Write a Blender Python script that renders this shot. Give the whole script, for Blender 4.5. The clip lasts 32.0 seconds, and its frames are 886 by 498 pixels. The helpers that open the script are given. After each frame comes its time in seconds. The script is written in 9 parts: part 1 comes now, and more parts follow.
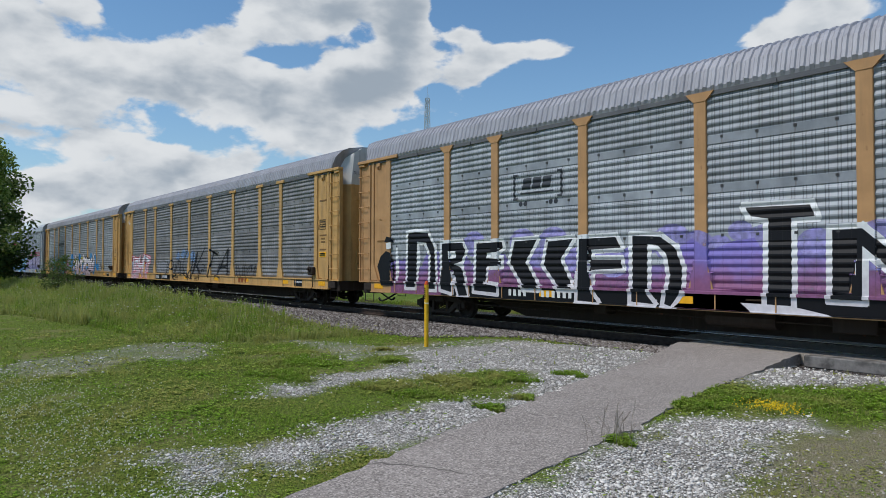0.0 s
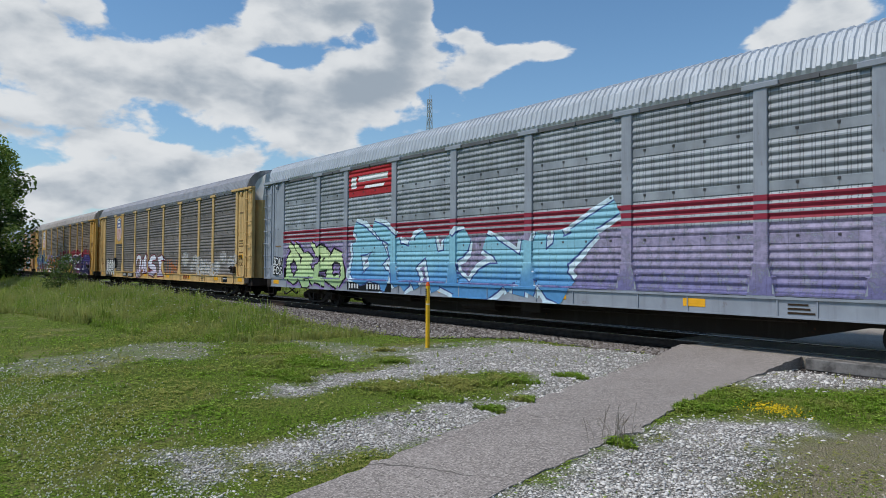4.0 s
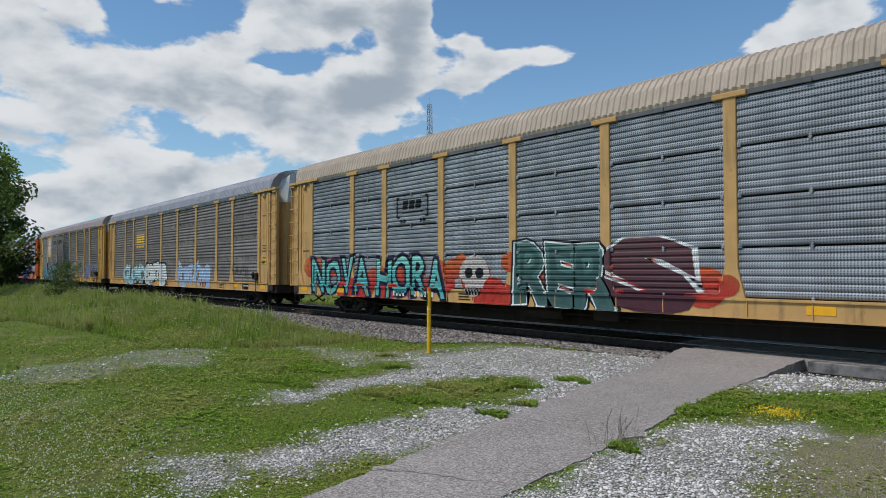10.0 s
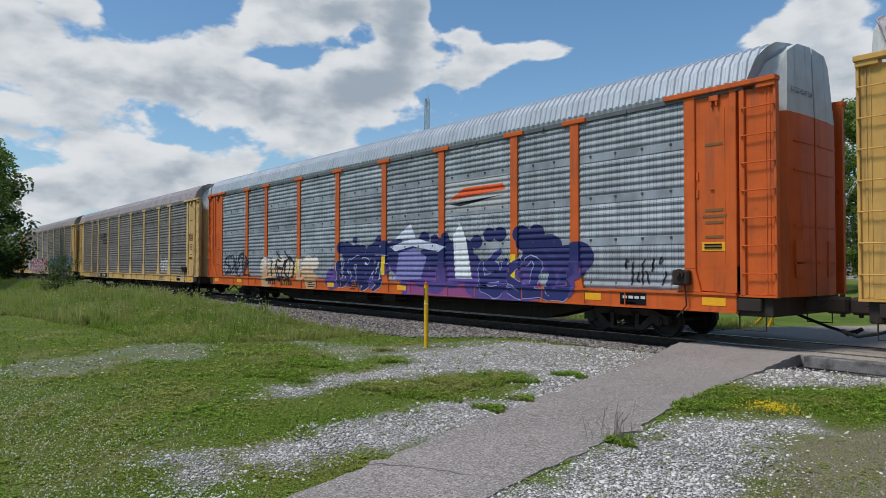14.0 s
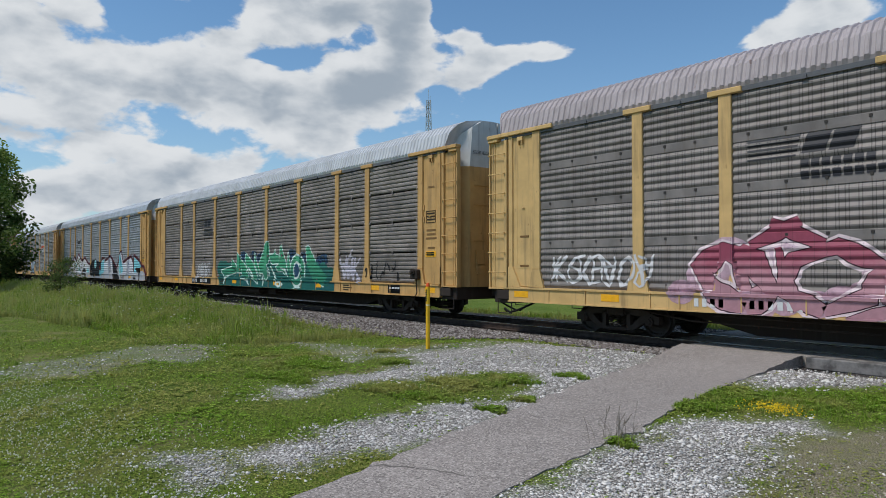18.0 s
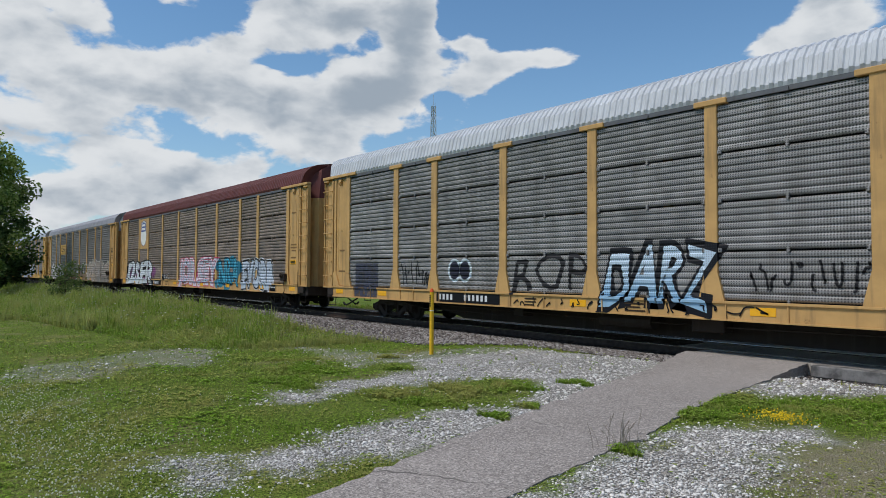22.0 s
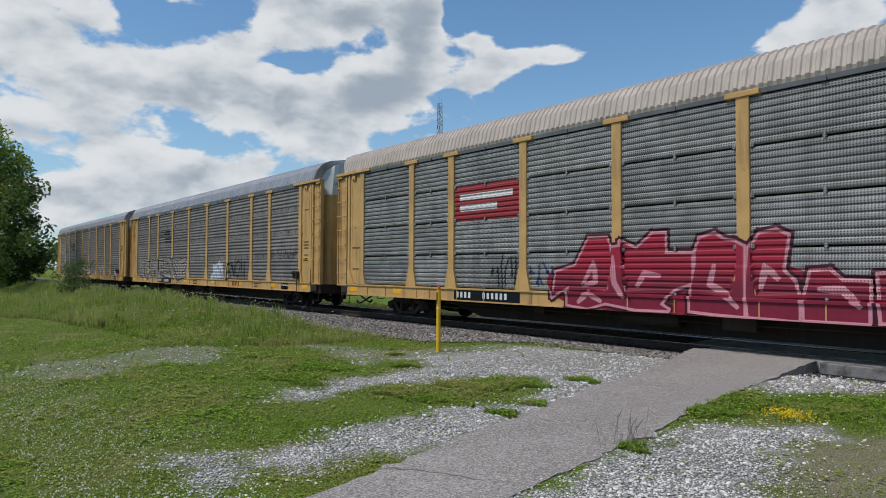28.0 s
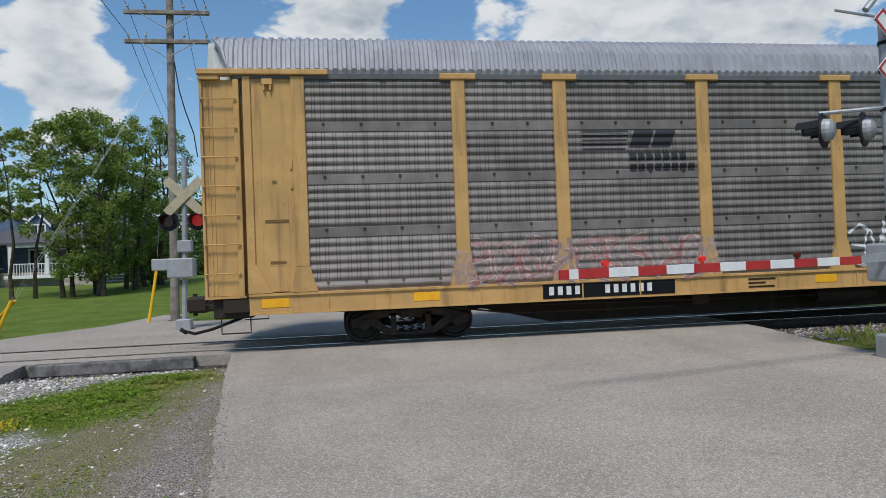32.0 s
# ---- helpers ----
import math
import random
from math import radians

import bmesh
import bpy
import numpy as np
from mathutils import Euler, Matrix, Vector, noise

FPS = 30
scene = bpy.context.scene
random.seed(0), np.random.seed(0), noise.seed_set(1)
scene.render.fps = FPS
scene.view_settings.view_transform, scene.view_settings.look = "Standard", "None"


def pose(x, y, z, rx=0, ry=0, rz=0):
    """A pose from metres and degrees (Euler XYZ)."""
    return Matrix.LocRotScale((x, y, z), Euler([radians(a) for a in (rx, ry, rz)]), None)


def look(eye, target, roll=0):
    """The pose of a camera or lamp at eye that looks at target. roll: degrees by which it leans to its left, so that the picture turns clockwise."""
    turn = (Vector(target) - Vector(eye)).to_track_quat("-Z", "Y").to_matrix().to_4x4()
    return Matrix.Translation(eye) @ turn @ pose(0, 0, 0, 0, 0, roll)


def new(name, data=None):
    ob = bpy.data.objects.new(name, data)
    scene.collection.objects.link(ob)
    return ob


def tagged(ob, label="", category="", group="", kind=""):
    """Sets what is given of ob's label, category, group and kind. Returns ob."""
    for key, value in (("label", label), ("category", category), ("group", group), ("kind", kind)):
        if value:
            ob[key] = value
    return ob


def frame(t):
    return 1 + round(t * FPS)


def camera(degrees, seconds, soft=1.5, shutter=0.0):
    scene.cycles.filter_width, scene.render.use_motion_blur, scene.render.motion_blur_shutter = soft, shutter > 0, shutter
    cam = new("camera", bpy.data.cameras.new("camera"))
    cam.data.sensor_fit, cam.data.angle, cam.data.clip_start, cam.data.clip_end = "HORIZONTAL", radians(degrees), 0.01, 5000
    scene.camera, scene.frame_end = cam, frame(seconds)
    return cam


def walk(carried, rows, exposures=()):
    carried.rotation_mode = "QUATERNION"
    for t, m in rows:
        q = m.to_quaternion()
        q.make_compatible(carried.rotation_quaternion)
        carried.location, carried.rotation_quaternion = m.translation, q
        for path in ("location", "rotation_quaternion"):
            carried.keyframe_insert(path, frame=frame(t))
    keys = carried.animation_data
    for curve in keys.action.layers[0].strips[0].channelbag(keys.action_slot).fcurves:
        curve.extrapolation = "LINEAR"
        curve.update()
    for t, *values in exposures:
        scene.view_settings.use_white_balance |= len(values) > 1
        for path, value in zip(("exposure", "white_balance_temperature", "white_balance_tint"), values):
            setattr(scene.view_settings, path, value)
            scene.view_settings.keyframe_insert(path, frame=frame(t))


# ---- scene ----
# A freight train of covered car carriers rolls over a level crossing.

# ---- camera ----
EYE_Z = 1.56
PATH = [
    (0.0, 50.39, 1.35, 0.07), (0.5, 50.41, 1.47, 0.19), (1.0, 50.39, 1.50, 0.15), (1.5, 50.37, 1.50, 0.15),
    (2.0, 50.34, 1.52, 0.22), (2.5, 50.36, 1.51, 0.27), (4.5, 50.58, 1.42, 0.34), (5.0, 50.61, 1.46, 0.18),
    (5.5, 50.57, 1.57, -0.04), (6.0, 50.54, 1.69, -0.12), (6.5, 50.46, 1.81, -0.07), (7.0, 50.42, 1.84, 0.00),
    (7.5, 50.43, 1.92, 0.00), (8.0, 50.41, 1.97, -0.05), (8.5, 50.45, 1.98, 0.14), (9.0, 50.48, 1.96, 0.05),
    (9.5, 50.53, 1.92, 0.10), (10.0, 50.60, 1.85, -0.00), (10.5, 50.67, 1.79, 0.08), (11.0, 50.68, 1.72, -0.04),
    (11.5, 50.63, 1.72, 0.08), (12.0, 50.64, 1.66, 0.10), (12.5, 50.56, 1.52, 0.02), (13.0, 50.44, 1.37, 0.07),
    (13.5, 50.39, 1.35, 0.12), (14.0, 50.37, 1.41, 0.07), (14.5, 50.38, 1.45, 0.09), (16.5, 50.44, 1.40, 0.16),
    (17.0, 50.43, 1.38, 0.05), (17.5, 50.49, 1.40, 0.10), (18.0, 50.51, 1.51, 0.03), (18.5, 50.55, 1.61, 0.22),
    (19.0, 50.62, 1.70, 0.27), (19.5, 50.65, 1.75, 0.36), (20.0, 50.56, 1.85, 0.57), (20.5, 50.48, 1.93, 0.48),
    (21.0, 50.45, 2.00, 0.55), (21.5, 50.59, 2.00, 0.54), (22.0, 50.86, 1.99, 0.35), (22.5, 51.00, 1.98, 0.47),
    (23.0, 51.14, 1.92, 0.56), (23.5, 51.23, 1.78, 0.48), (24.0, 51.30, 1.69, 0.53), (24.5, 51.38, 1.68, 0.47),
    (25.0, 51.41, 1.68, 0.39), (25.5, 51.42, 1.64, 0.45), (27.5, 51.46, 1.77, 0.34), (28.0, 51.42, 1.77, 0.25),
    (28.5, 51.15, 1.76, 0.16), (29.0, 50.20, 1.72, 0.07), (29.5, 48.97, 1.69, -0.05), (30.0, 46.92, 1.70, -0.26),
    (30.5, 43.08, 1.68, -0.41), (30.7, 40.42, 1.73, -0.29), (31.0, 35.52, 1.51, -0.74), (31.2, 30.32, 1.63, -0.94),
    (31.5, 19.54, 1.32, -1.70), (31.7, 9.62, 1.13, -2.07), (31.9, -2.43, 0.83, -1.93), (32.0, -8.68, 0.76, -2.12),
]


def held(yaw, pitch, roll):
    """The phone, held at arm's length, turned by yaw from the way across the track."""
    a = radians(yaw)
    return pose(-0.2 * math.sin(a), 0.2 * math.cos(a), EYE_Z, 90 + pitch, 0, yaw) @ pose(0, 0, 0, 0, 0, roll)


cam = camera(66.66, 32.0, 0.8)
walk(cam, [(t, held(y, p, r)) for t, y, p, r in PATH])

# ---- light ----
SUN_EL, SUN_AZ = 58.0, 200.0   # azimuth clockwise from the way across the track (+y)
scene.view_settings.exposure = 0.0


def build_world():
    w = bpy.data.worlds.new("sky")
    scene.world = w
    w.use_nodes = True
    nt = w.node_tree
    nt.nodes.clear()
    N, Lk = nt.nodes.new, nt.links.new
    out, bg = N("ShaderNodeOutputWorld"), N("ShaderNodeBackground")
    sky = N("ShaderNodeTexSky")
    sky.sky_type = "NISHITA"
    sky.sun_disc = False
    sky.sun_elevation, sky.sun_rotation = radians(SUN_EL), radians(SUN_AZ)
    sky.air_density, sky.dust_density, sky.ozone_density = 1.1, 0.15, 2.5
    geo = N("ShaderNodeTexCoord")
    sep = N("ShaderNodeSeparateXYZ")
    Lk(geo.outputs["Generated"], sep.inputs[0])

    def math_(op, a, b=None, clamp=False):
        n = N("ShaderNodeMath")
        n.operation, n.use_clamp = op, clamp
        for i, v in enumerate((a, b)):
            if v is None:
                continue
            if hasattr(v, "default_value"):
                Lk(v, n.inputs[i])
            else:
                n.inputs[i].default_value = v
        return n.outputs[0]

    # heaped clouds, a little flattened towards the horizon
    zc = math_("MAXIMUM", sep.outputs[2], 0.0)
    comb = N("ShaderNodeCombineXYZ")
    Lk(sep.outputs[0], comb.inputs[0])
    Lk(sep.outputs[1], comb.inputs[1])
    Lk(math_("MULTIPLY", zc, 1.9), comb.inputs[2])

    def noise_(scale, detail, rough, offset, dist=0.0):
        mp = N("ShaderNodeMapping")
        mp.inputs["Location"].default_value = offset
        Lk(comb.outputs[0], mp.inputs[0])
        n = N("ShaderNodeTexNoise")
        n.inputs["Scale"].default_value, n.inputs["Detail"].default_value = scale, detail
        n.inputs["Roughness"].default_value = rough
        n.inputs["Distortion"].default_value = dist
        Lk(mp.outputs[0], n.inputs[0])
        return n.outputs["Fac"]

    def heap(offset):
        """How thick the cloud is: broad masses, billows and frayed edges."""
        x, y, z = offset
        mp = N("ShaderNodeMapping")
        mp.inputs["Location"].default_value = (1.3 + x, 4.4 + y, 0.7 + z)
        Lk(comb.outputs[0], mp.inputs[0])
        wob = N("ShaderNodeTexNoise")
        wob.inputs["Scale"].default_value, wob.inputs["Detail"].default_value = 14.0, 4
        Lk(mp.outputs[0], wob.inputs[0])
        ad = N("ShaderNodeVectorMath")
        ad.operation = "MULTIPLY_ADD"
        ad.inputs[1].default_value = (0.07, 0.07, 0.07)
        Lk(wob.outputs["Color"], ad.inputs[0])
        Lk(mp.outputs[0], ad.inputs[2])
        v = N("ShaderNodeTexVoronoi")
        v.feature = "SMOOTH_F1"
        v.normalize = True
        v.inputs["Scale"].default_value, v.inputs["Detail"].default_value = 7.5, 3.0
        v.inputs["Roughness"].default_value, v.inputs["Smoothness"].default_value = 0.55, 0.35
        Lk(ad.outputs[0], v.inputs[0])
        puff = math_("MULTIPLY", math_("SUBTRACT", 0.27, v.outputs["Distance"]), 2.6)
        big = math_("MULTIPLY", math_("SUBTRACT", noise_(3.4, 10, 0.56, (3.1 + x, 1.7 + y, 0.4 + z), 0.1), 0.53), 1.15)
        return math_("ADD", big, puff)

    here, above = heap((0, 0, 0)), heap((-0.01, -0.01, 0.04))
    # the banks of cloud as they stood: azimuth, elevation, width, height, weight
    az = math_("ARCTAN2", math_("MULTIPLY", sep.outputs[0], -1.0), sep.outputs[1])
    el = math_("ARCSINE", sep.outputs[2])
    field = None
    for a, e, wa, we, k in CLOUDS:
        da = math_("DIVIDE", math_("SUBTRACT", az, radians(a)), radians(wa))
        de = math_("DIVIDE", math_("SUBTRACT", el, radians(e)), radians(we))
        g = math_("EXPONENT", math_("MULTIPLY", math_("ADD", math_("MULTIPLY", da, da), math_("MULTIPLY", de, de)), -1.0))
        g = math_("MULTIPLY", g, k)
        field = g if field is None else math_("ADD", field, g)
    fine = math_("MULTIPLY", math_("SUBTRACT", noise_(20.0, 8, 0.62, (0.3, 5.0, 2.0), 0.2), 0.5), 0.8)
    dens = math_("ADD", math_("ADD", here, fine), field)
    ramp = N("ShaderNodeMapRange")
    ramp.interpolation_type = "SMOOTHSTEP"
    Lk(dens, ramp.inputs[0])
    ramp.inputs[1].default_value, ramp.inputs[2].default_value = 0.06, 0.32
    # tops catch the sun, what lies under thicker cloud is grey
    lit = math_("MULTIPLY", math_("SUBTRACT", here, above), 0.9)
    shade = N("ShaderNodeMapRange")
    shade.interpolation_type = "SMOOTHSTEP"
    Lk(math_("SUBTRACT", math_("MULTIPLY", dens, 0.55), lit), shade.inputs[0])
    shade.inputs[1].default_value, shade.inputs[2].default_value = -0.05, 0.85
    cm = N("ShaderNodeMix")
    cm.data_type = "RGBA"
    Lk(shade.outputs[0], cm.inputs["Factor"])
    cm.inputs[6].default_value = (6.5, 6.75, 7.0, 1)
    cm.inputs[7].default_value = (2.95, 3.5, 4.15, 1)
    mix = N("ShaderNodeMix")
    mix.data_type = "RGBA"
    Lk(ramp.outputs[0], mix.inputs["Factor"])
    deep = N("ShaderNodeVectorMath")
    deep.operation = "MULTIPLY"
    deep.inputs[1].default_value = (0.74, 0.98, 1.1)
    Lk(sky.outputs[0], deep.inputs[0])
    # pale haze low over the fields
    low = math_("MULTIPLY", math_("EXPONENT", math_("MULTIPLY", zc, -9.0)), 0.75)
    hz = N("ShaderNodeMix")
    hz.data_type = "RGBA"
    Lk(low, hz.inputs["Factor"])
    Lk(deep.outputs[0], hz.inputs[6])
    hz.inputs[7].default_value = (4.3, 4.95, 5.5, 1)
    Lk(hz.outputs[2], mix.inputs[6])
    Lk(cm.outputs[2], mix.inputs[7])
    Lk(mix.outputs[2], bg.inputs[0])
    bg.inputs[1].default_value = 0.11
    Lk(bg.outputs[0], out.inputs[0])


CLOUDS = [  # azimuth to the left of +y, elevation, half widths, weight
    (53.4, 21, 2.0, 3.2, 1.0), (54.0, 17.5, 1.8, 2.5, 0.85), (55.5, 15, 3.5, 1.8, 0.75),
    (42.3, 17.6, 3.4, 0.8, 0.8), (46.5, 17.1, 2.4, 1.2, 0.7), (48.6, 15.7, 2.0, 1.2, 0.6), (48.8, 19, 1.6, 0.6, 0.5), (47, 13.8, 1.0, 1.0, 0.45),
    (58.5, 14.5, 4.0, 2.2, 0.9), (60.5, 10.8, 3.2, 1.8, 0.85), (62, 20.8, 5.5, 2.0, 0.8),
    (82, 17, 6, 3, 0.8), (80, 12.8, 5, 2.5, 0.7), (72.7, 15, 5, 2.4, 0.9), (67, 13, 5, 2.4, 0.85), (76.5, 9.4, 6, 1.5, 0.55),
    (81, 5, 8, 1.8, 0.6), (73.4, 6.4, 6, 1.5, 0.6), (66, 8, 4, 1.5, 0.5), (49.6, 10.3, 4, 1.1, 0.4), (47.5, 6.7, 6, 1.2, 0.4),
    (74.8, 19.2, 2.0, 1.0, -0.6), (64.2, 16.9, 2.4, 0.6, -0.4), (68.5, 18, 3.5, 1.4, 0.5), (80, 20.5, 3.5, 1.6, 0.45), (71.4, 9.9, 2.6, 0.9, -0.5), (83, 7.3, 4, 0.9, -0.45),
    (35, 18.5, 6, 4, -1.0), (45.3, 21, 3.0, 1.5, -0.8), (44.5, 14, 3, 2, -0.7), (39, 13, 5, 3, -0.6), (50.5, 21.5, 1.2, 2, -0.5),
    (21, 18, 4.4, 3.2, 0.8), (20, 14, 3.4, 2.4, 0.65), (24.7, 17.4, 1.6, 1.2, 0.6),
    (0.5, 20, 5.6, 3.0, 0.8), (-3, 18.6, 2.5, 1.6, 0.3), (-23, 21, 11, 4.5, 0.75), (-34, 17, 8, 6, 0.6),
    (14, 17, 3.5, 3, -0.8), (-9.8, 20, 1.8, 2.5, -0.9), (30, 18.5, 2.5, 4, -0.5), (10, 21, 3, 3, -0.6),
]
build_world()
sun = new("sun", bpy.data.lights.new("sun", "SUN"))
sun.data.energy, sun.data.angle, sun.data.color = 2.95, radians(14), (1.0, 0.955, 0.895)
a_, e_ = radians(SUN_AZ), radians(SUN_EL)
sun.matrix_basis = look((0, 0, 60), (-math.sin(a_) * math.cos(e_), -math.cos(a_) * math.cos(e_), 60 - math.sin(e_)))


# ---- materials ----
def srgb(r, g, b):
    return tuple(((c / 255) / 12.92 if c / 255 <= 0.04045 else ((c / 255 + 0.055) / 1.055) ** 2.4) for c in (r, g, b)) + (1,)


class Mat:
    """A node material under construction."""

    def __init__(self, name, rough=0.6, metal=0.0):
        self.m = bpy.data.materials.new(name)
        self.m.use_nodes = True
        self.nt = self.m.node_tree
        self.b = self.nt.nodes["Principled BSDF"]
        self.b.inputs["Roughness"].default_value, self.b.inputs["Metallic"].default_value = rough, metal
        self.b.inputs["Specular IOR Level"].default_value = 0.5 if rough < 0.5 else 0.22 if rough < 0.75 else 0.08
        self.tc = self.nt.nodes.new("ShaderNodeTexCoord")

    def node(self, kind):
        return self.nt.nodes.new(kind)

    def link(self, a, b):
        self.nt.links.new(a, b)

    def math(self, op, a, b=None, clamp=False):
        n = self.node("ShaderNodeMath")
        n.operation, n.use_clamp = op, clamp
        for i, v in enumerate((a, b)):
            if v is None:
                continue
            if hasattr(v, "default_value"):
                self.link(v, n.inputs[i])
            else:
                n.inputs[i].default_value = v
        return n.outputs[0]

    def coord(self, scale=(1, 1, 1), world=False, loc=(0, 0, 0)):
        mp = self.node("ShaderNodeMapping")
        mp.inputs["Scale"].default_value = scale
        mp.inputs["Location"].default_value = loc
        if world:
            self.link(self.node("ShaderNodeNewGeometry").outputs["Position"], mp.inputs[0])
        else:
            self.link(self.tc.outputs["Object"], mp.inputs[0])
        return mp.outputs[0]

    def noise(self, scale, detail=5, rough=0.55, vec=None, dist=0.0):
        n = self.node("ShaderNodeTexNoise")
        n.inputs["Scale"].default_value, n.inputs["Detail"].default_value = scale, detail
        n.inputs["Roughness"].default_value, n.inputs["Distortion"].default_value = rough, dist
        self.link(vec if vec is not None else self.coord(), n.inputs[0])
        return n.outputs["Fac"]

    def range(self, v, a, b, c=0.0, d=1.0, smooth=True):
        n = self.node("ShaderNodeMapRange")
        n.interpolation_type = "SMOOTHSTEP" if smooth else "LINEAR"
        self.link(v, n.inputs[0])
        for i, x in enumerate((a, b, c, d)):
            n.inputs[i + 1].default_value = x
        return n.outputs[0]

    def mix(self, f, a, b, mode="MIX"):
        n = self.node("ShaderNodeMix")
        n.data_type, n.blend_type = "RGBA", mode
        for i, v in ((0, f), (6, a), (7, b)):
            if hasattr(v, "default_value"):
                self.link(v, n.inputs[i])
            else:
                n.inputs[i].default_value = v
        return n.outputs[2]

    def color(self, c):
        if hasattr(c, "default_value"):
            self.link(c, self.b.inputs["Base Color"])
        else:
            self.b.inputs["Base Color"].default_value = c
        return self

    def rough(self, v):
        self.link(v, self.b.inputs["Roughness"])
        return self

    def bump(self, h, strength=0.4, dist=0.01):
        n = self.node("ShaderNodeBump")
        n.inputs["Strength"].default_value, n.inputs["Distance"].default_value = strength, dist
        self.link(h, n.inputs["Height"])
        self.link(n.outputs[0], self.b.inputs["Normal"])
        return self


def tone(c, k):
    return (c[0] * k, c[1] * k, c[2] * k, 1)


def painted(name, c, dirt=0.45, rust=0.15, rough=0.55, metal=0.0):
    """Weathered paint on steel: faded, streaked with grime, rusty in spots."""
    m = Mat(name, rough, metal)
    fade = m.noise(1.3, 6, 0.6)
    streak = m.noise(1.0, 6, 0.6, m.coord((6, 6, 0.5)))
    grain = m.noise(30, 4, 0.6)
    col = m.mix(m.range(fade, 0.3, 0.75), tone(c, 0.86), tone(c, 1.1))
    col = m.mix(m.math("MULTIPLY", m.range(streak, 0.5, 0.75), dirt), col, (0.075, 0.06, 0.05, 1))
    spot = m.noise(5.5, 8, 0.7, m.coord((1, 1, 0.6)))
    col = m.mix(m.math("MULTIPLY", m.range(spot, 0.62, 0.7), min(1.0, rust * 3)), col, (0.13, 0.05, 0.025, 1))
    m.color(col).bump(grain, 0.1, 0.004)
    return m.m


def plain(name, c, rough=0.6, metal=0.0, var=0.15, scale=9.0):
    m = Mat(name, rough, metal)
    n = m.noise(scale, 5, 0.6)
    m.color(m.mix(m.range(n, 0.3, 0.7), tone(c, 1 - var), tone(c, 1 + var))).bump(n, 0.15, 0.005)
    return m.m


def screen(name, c, fine=False, dirt=0.4, low=0.185):
    """Perforated corrugated siding: rows of small dark holes, grimy galvanised steel."""
    m = Mat(name, 0.55, 0.25)
    sep = m.node("ShaderNodeSeparateXYZ")
    m.link(m.tc.outputs["Object"], sep.inputs[0])
    x, z = sep.outputs[0], sep.outputs[2]

    def near(v, pitch, width, off=0.0):
        f = m.math("FRACT", m.math("DIVIDE", m.math("ADD", v, 100 + off), pitch))
        return m.math("LESS_THAN", m.math("ABSOLUTE", m.math("SUBTRACT", f, 0.5)), width)

    if fine:
        hole = m.math("MULTIPLY", near(x, 0.052, 0.24), near(z, 0.045, 0.26))
    else:
        cols = near(x, 0.56, 0.015)
        for off in (0.055, 0.2, 0.255, 0.4, 0.46):
            cols = m.math("MAXIMUM", cols, near(x, 0.56, 0.015, off))
        hole = m.math("MULTIPLY", cols, near(z, 0.037, 0.29))
        hole = m.math("MULTIPLY", hole, m.math("GREATER_THAN", z, low))
    rnd = m.node("ShaderNodeObjectInfo").outputs["Random"]
    tint = m.range(rnd, 0, 1, 0.84, 1.12, False)
    blotch = m.noise(1.6, 6, 0.6, m.coord((1, 1, 1), True))
    streak = m.noise(1.0, 5, 0.6, m.coord((2.6, 2.6, 0.9)))
    base = m.mix(m.range(blotch, 0.3, 0.7), tone(c, 0.88), tone(c, 1.38))
    sc = m.node("ShaderNodeVectorMath")
    sc.operation = "SCALE"
    m.link(base, sc.inputs[0])
    m.link(tint, sc.inputs[3])
    col = m.mix(m.math("MULTIPLY", m.range(streak, 0.48, 0.72), dirt), sc.outputs[0], (0.125, 0.1, 0.08, 1))
    seam = m.range(m.math("ADD", z, m.math("MULTIPLY", blotch, 0.1)), 0.02, 0.16, 0.38, 0.0)
    col = m.mix(m.math("MULTIPLY", seam, dirt), col, (0.11, 0.075, 0.05, 1))
    col = m.mix(m.math("MULTIPLY", hole, 0.92), col, (0.02, 0.019, 0.018, 1))
    if not fine:
        # bolt heads and the rust that runs from them
        band = m.math("MULTIPLY", m.math("GREATER_THAN", z, 0.108), m.math("LESS_THAN", z, 0.162))
        col = m.mix(m.math("MULTIPLY", m.math("MULTIPLY", near(x, 0.68, 0.04, -0.04), band), 0.85), col, (0.03, 0.025, 0.022, 1))
        drip = m.math("MULTIPLY", near(x, 0.68, 0.02, -0.04), m.math("LESS_THAN", z, 0.108))
        col = m.mix(m.math("MULTIPLY", drip, 0.35), col, (0.11, 0.07, 0.045, 1))
    m.color(col).rough(m.range(blotch, 0.3, 0.7, 0.5, 0.7))
    m.bump(m.noise(40, 3, 0.5), 0.06, 0.003)
    return m.m


# ---- mesh helpers ----
def box(bm, x0, x1, y0, y1, z0, z1):
    v = [bm.verts.new(p) for p in ((x0, y0, z0), (x1, y0, z0), (x1, y1, z0), (x0, y1, z0), (x0, y0, z1), (x1, y0, z1), (x1, y1, z1), (x0, y1, z1))]
    for f in ((3, 2, 1, 0), (4, 5, 6, 7), (0, 1, 5, 4), (1, 2, 6, 5), (2, 3, 7, 6), (3, 0, 4, 7)):
        bm.faces.new([v[i] for i in f])


def bbox(bm, x0, x1, y0, y1, z0, z1, r=0.01):
    """A box with its upright and long edges chamfered."""
    t = bmesh.new()
    box(t, x0, x1, y0, y1, z0, z1)
    bmesh.ops.bevel(t, geom=t.edges[:], offset=r, segments=1, affect="EDGES")
    merge(bm, t)


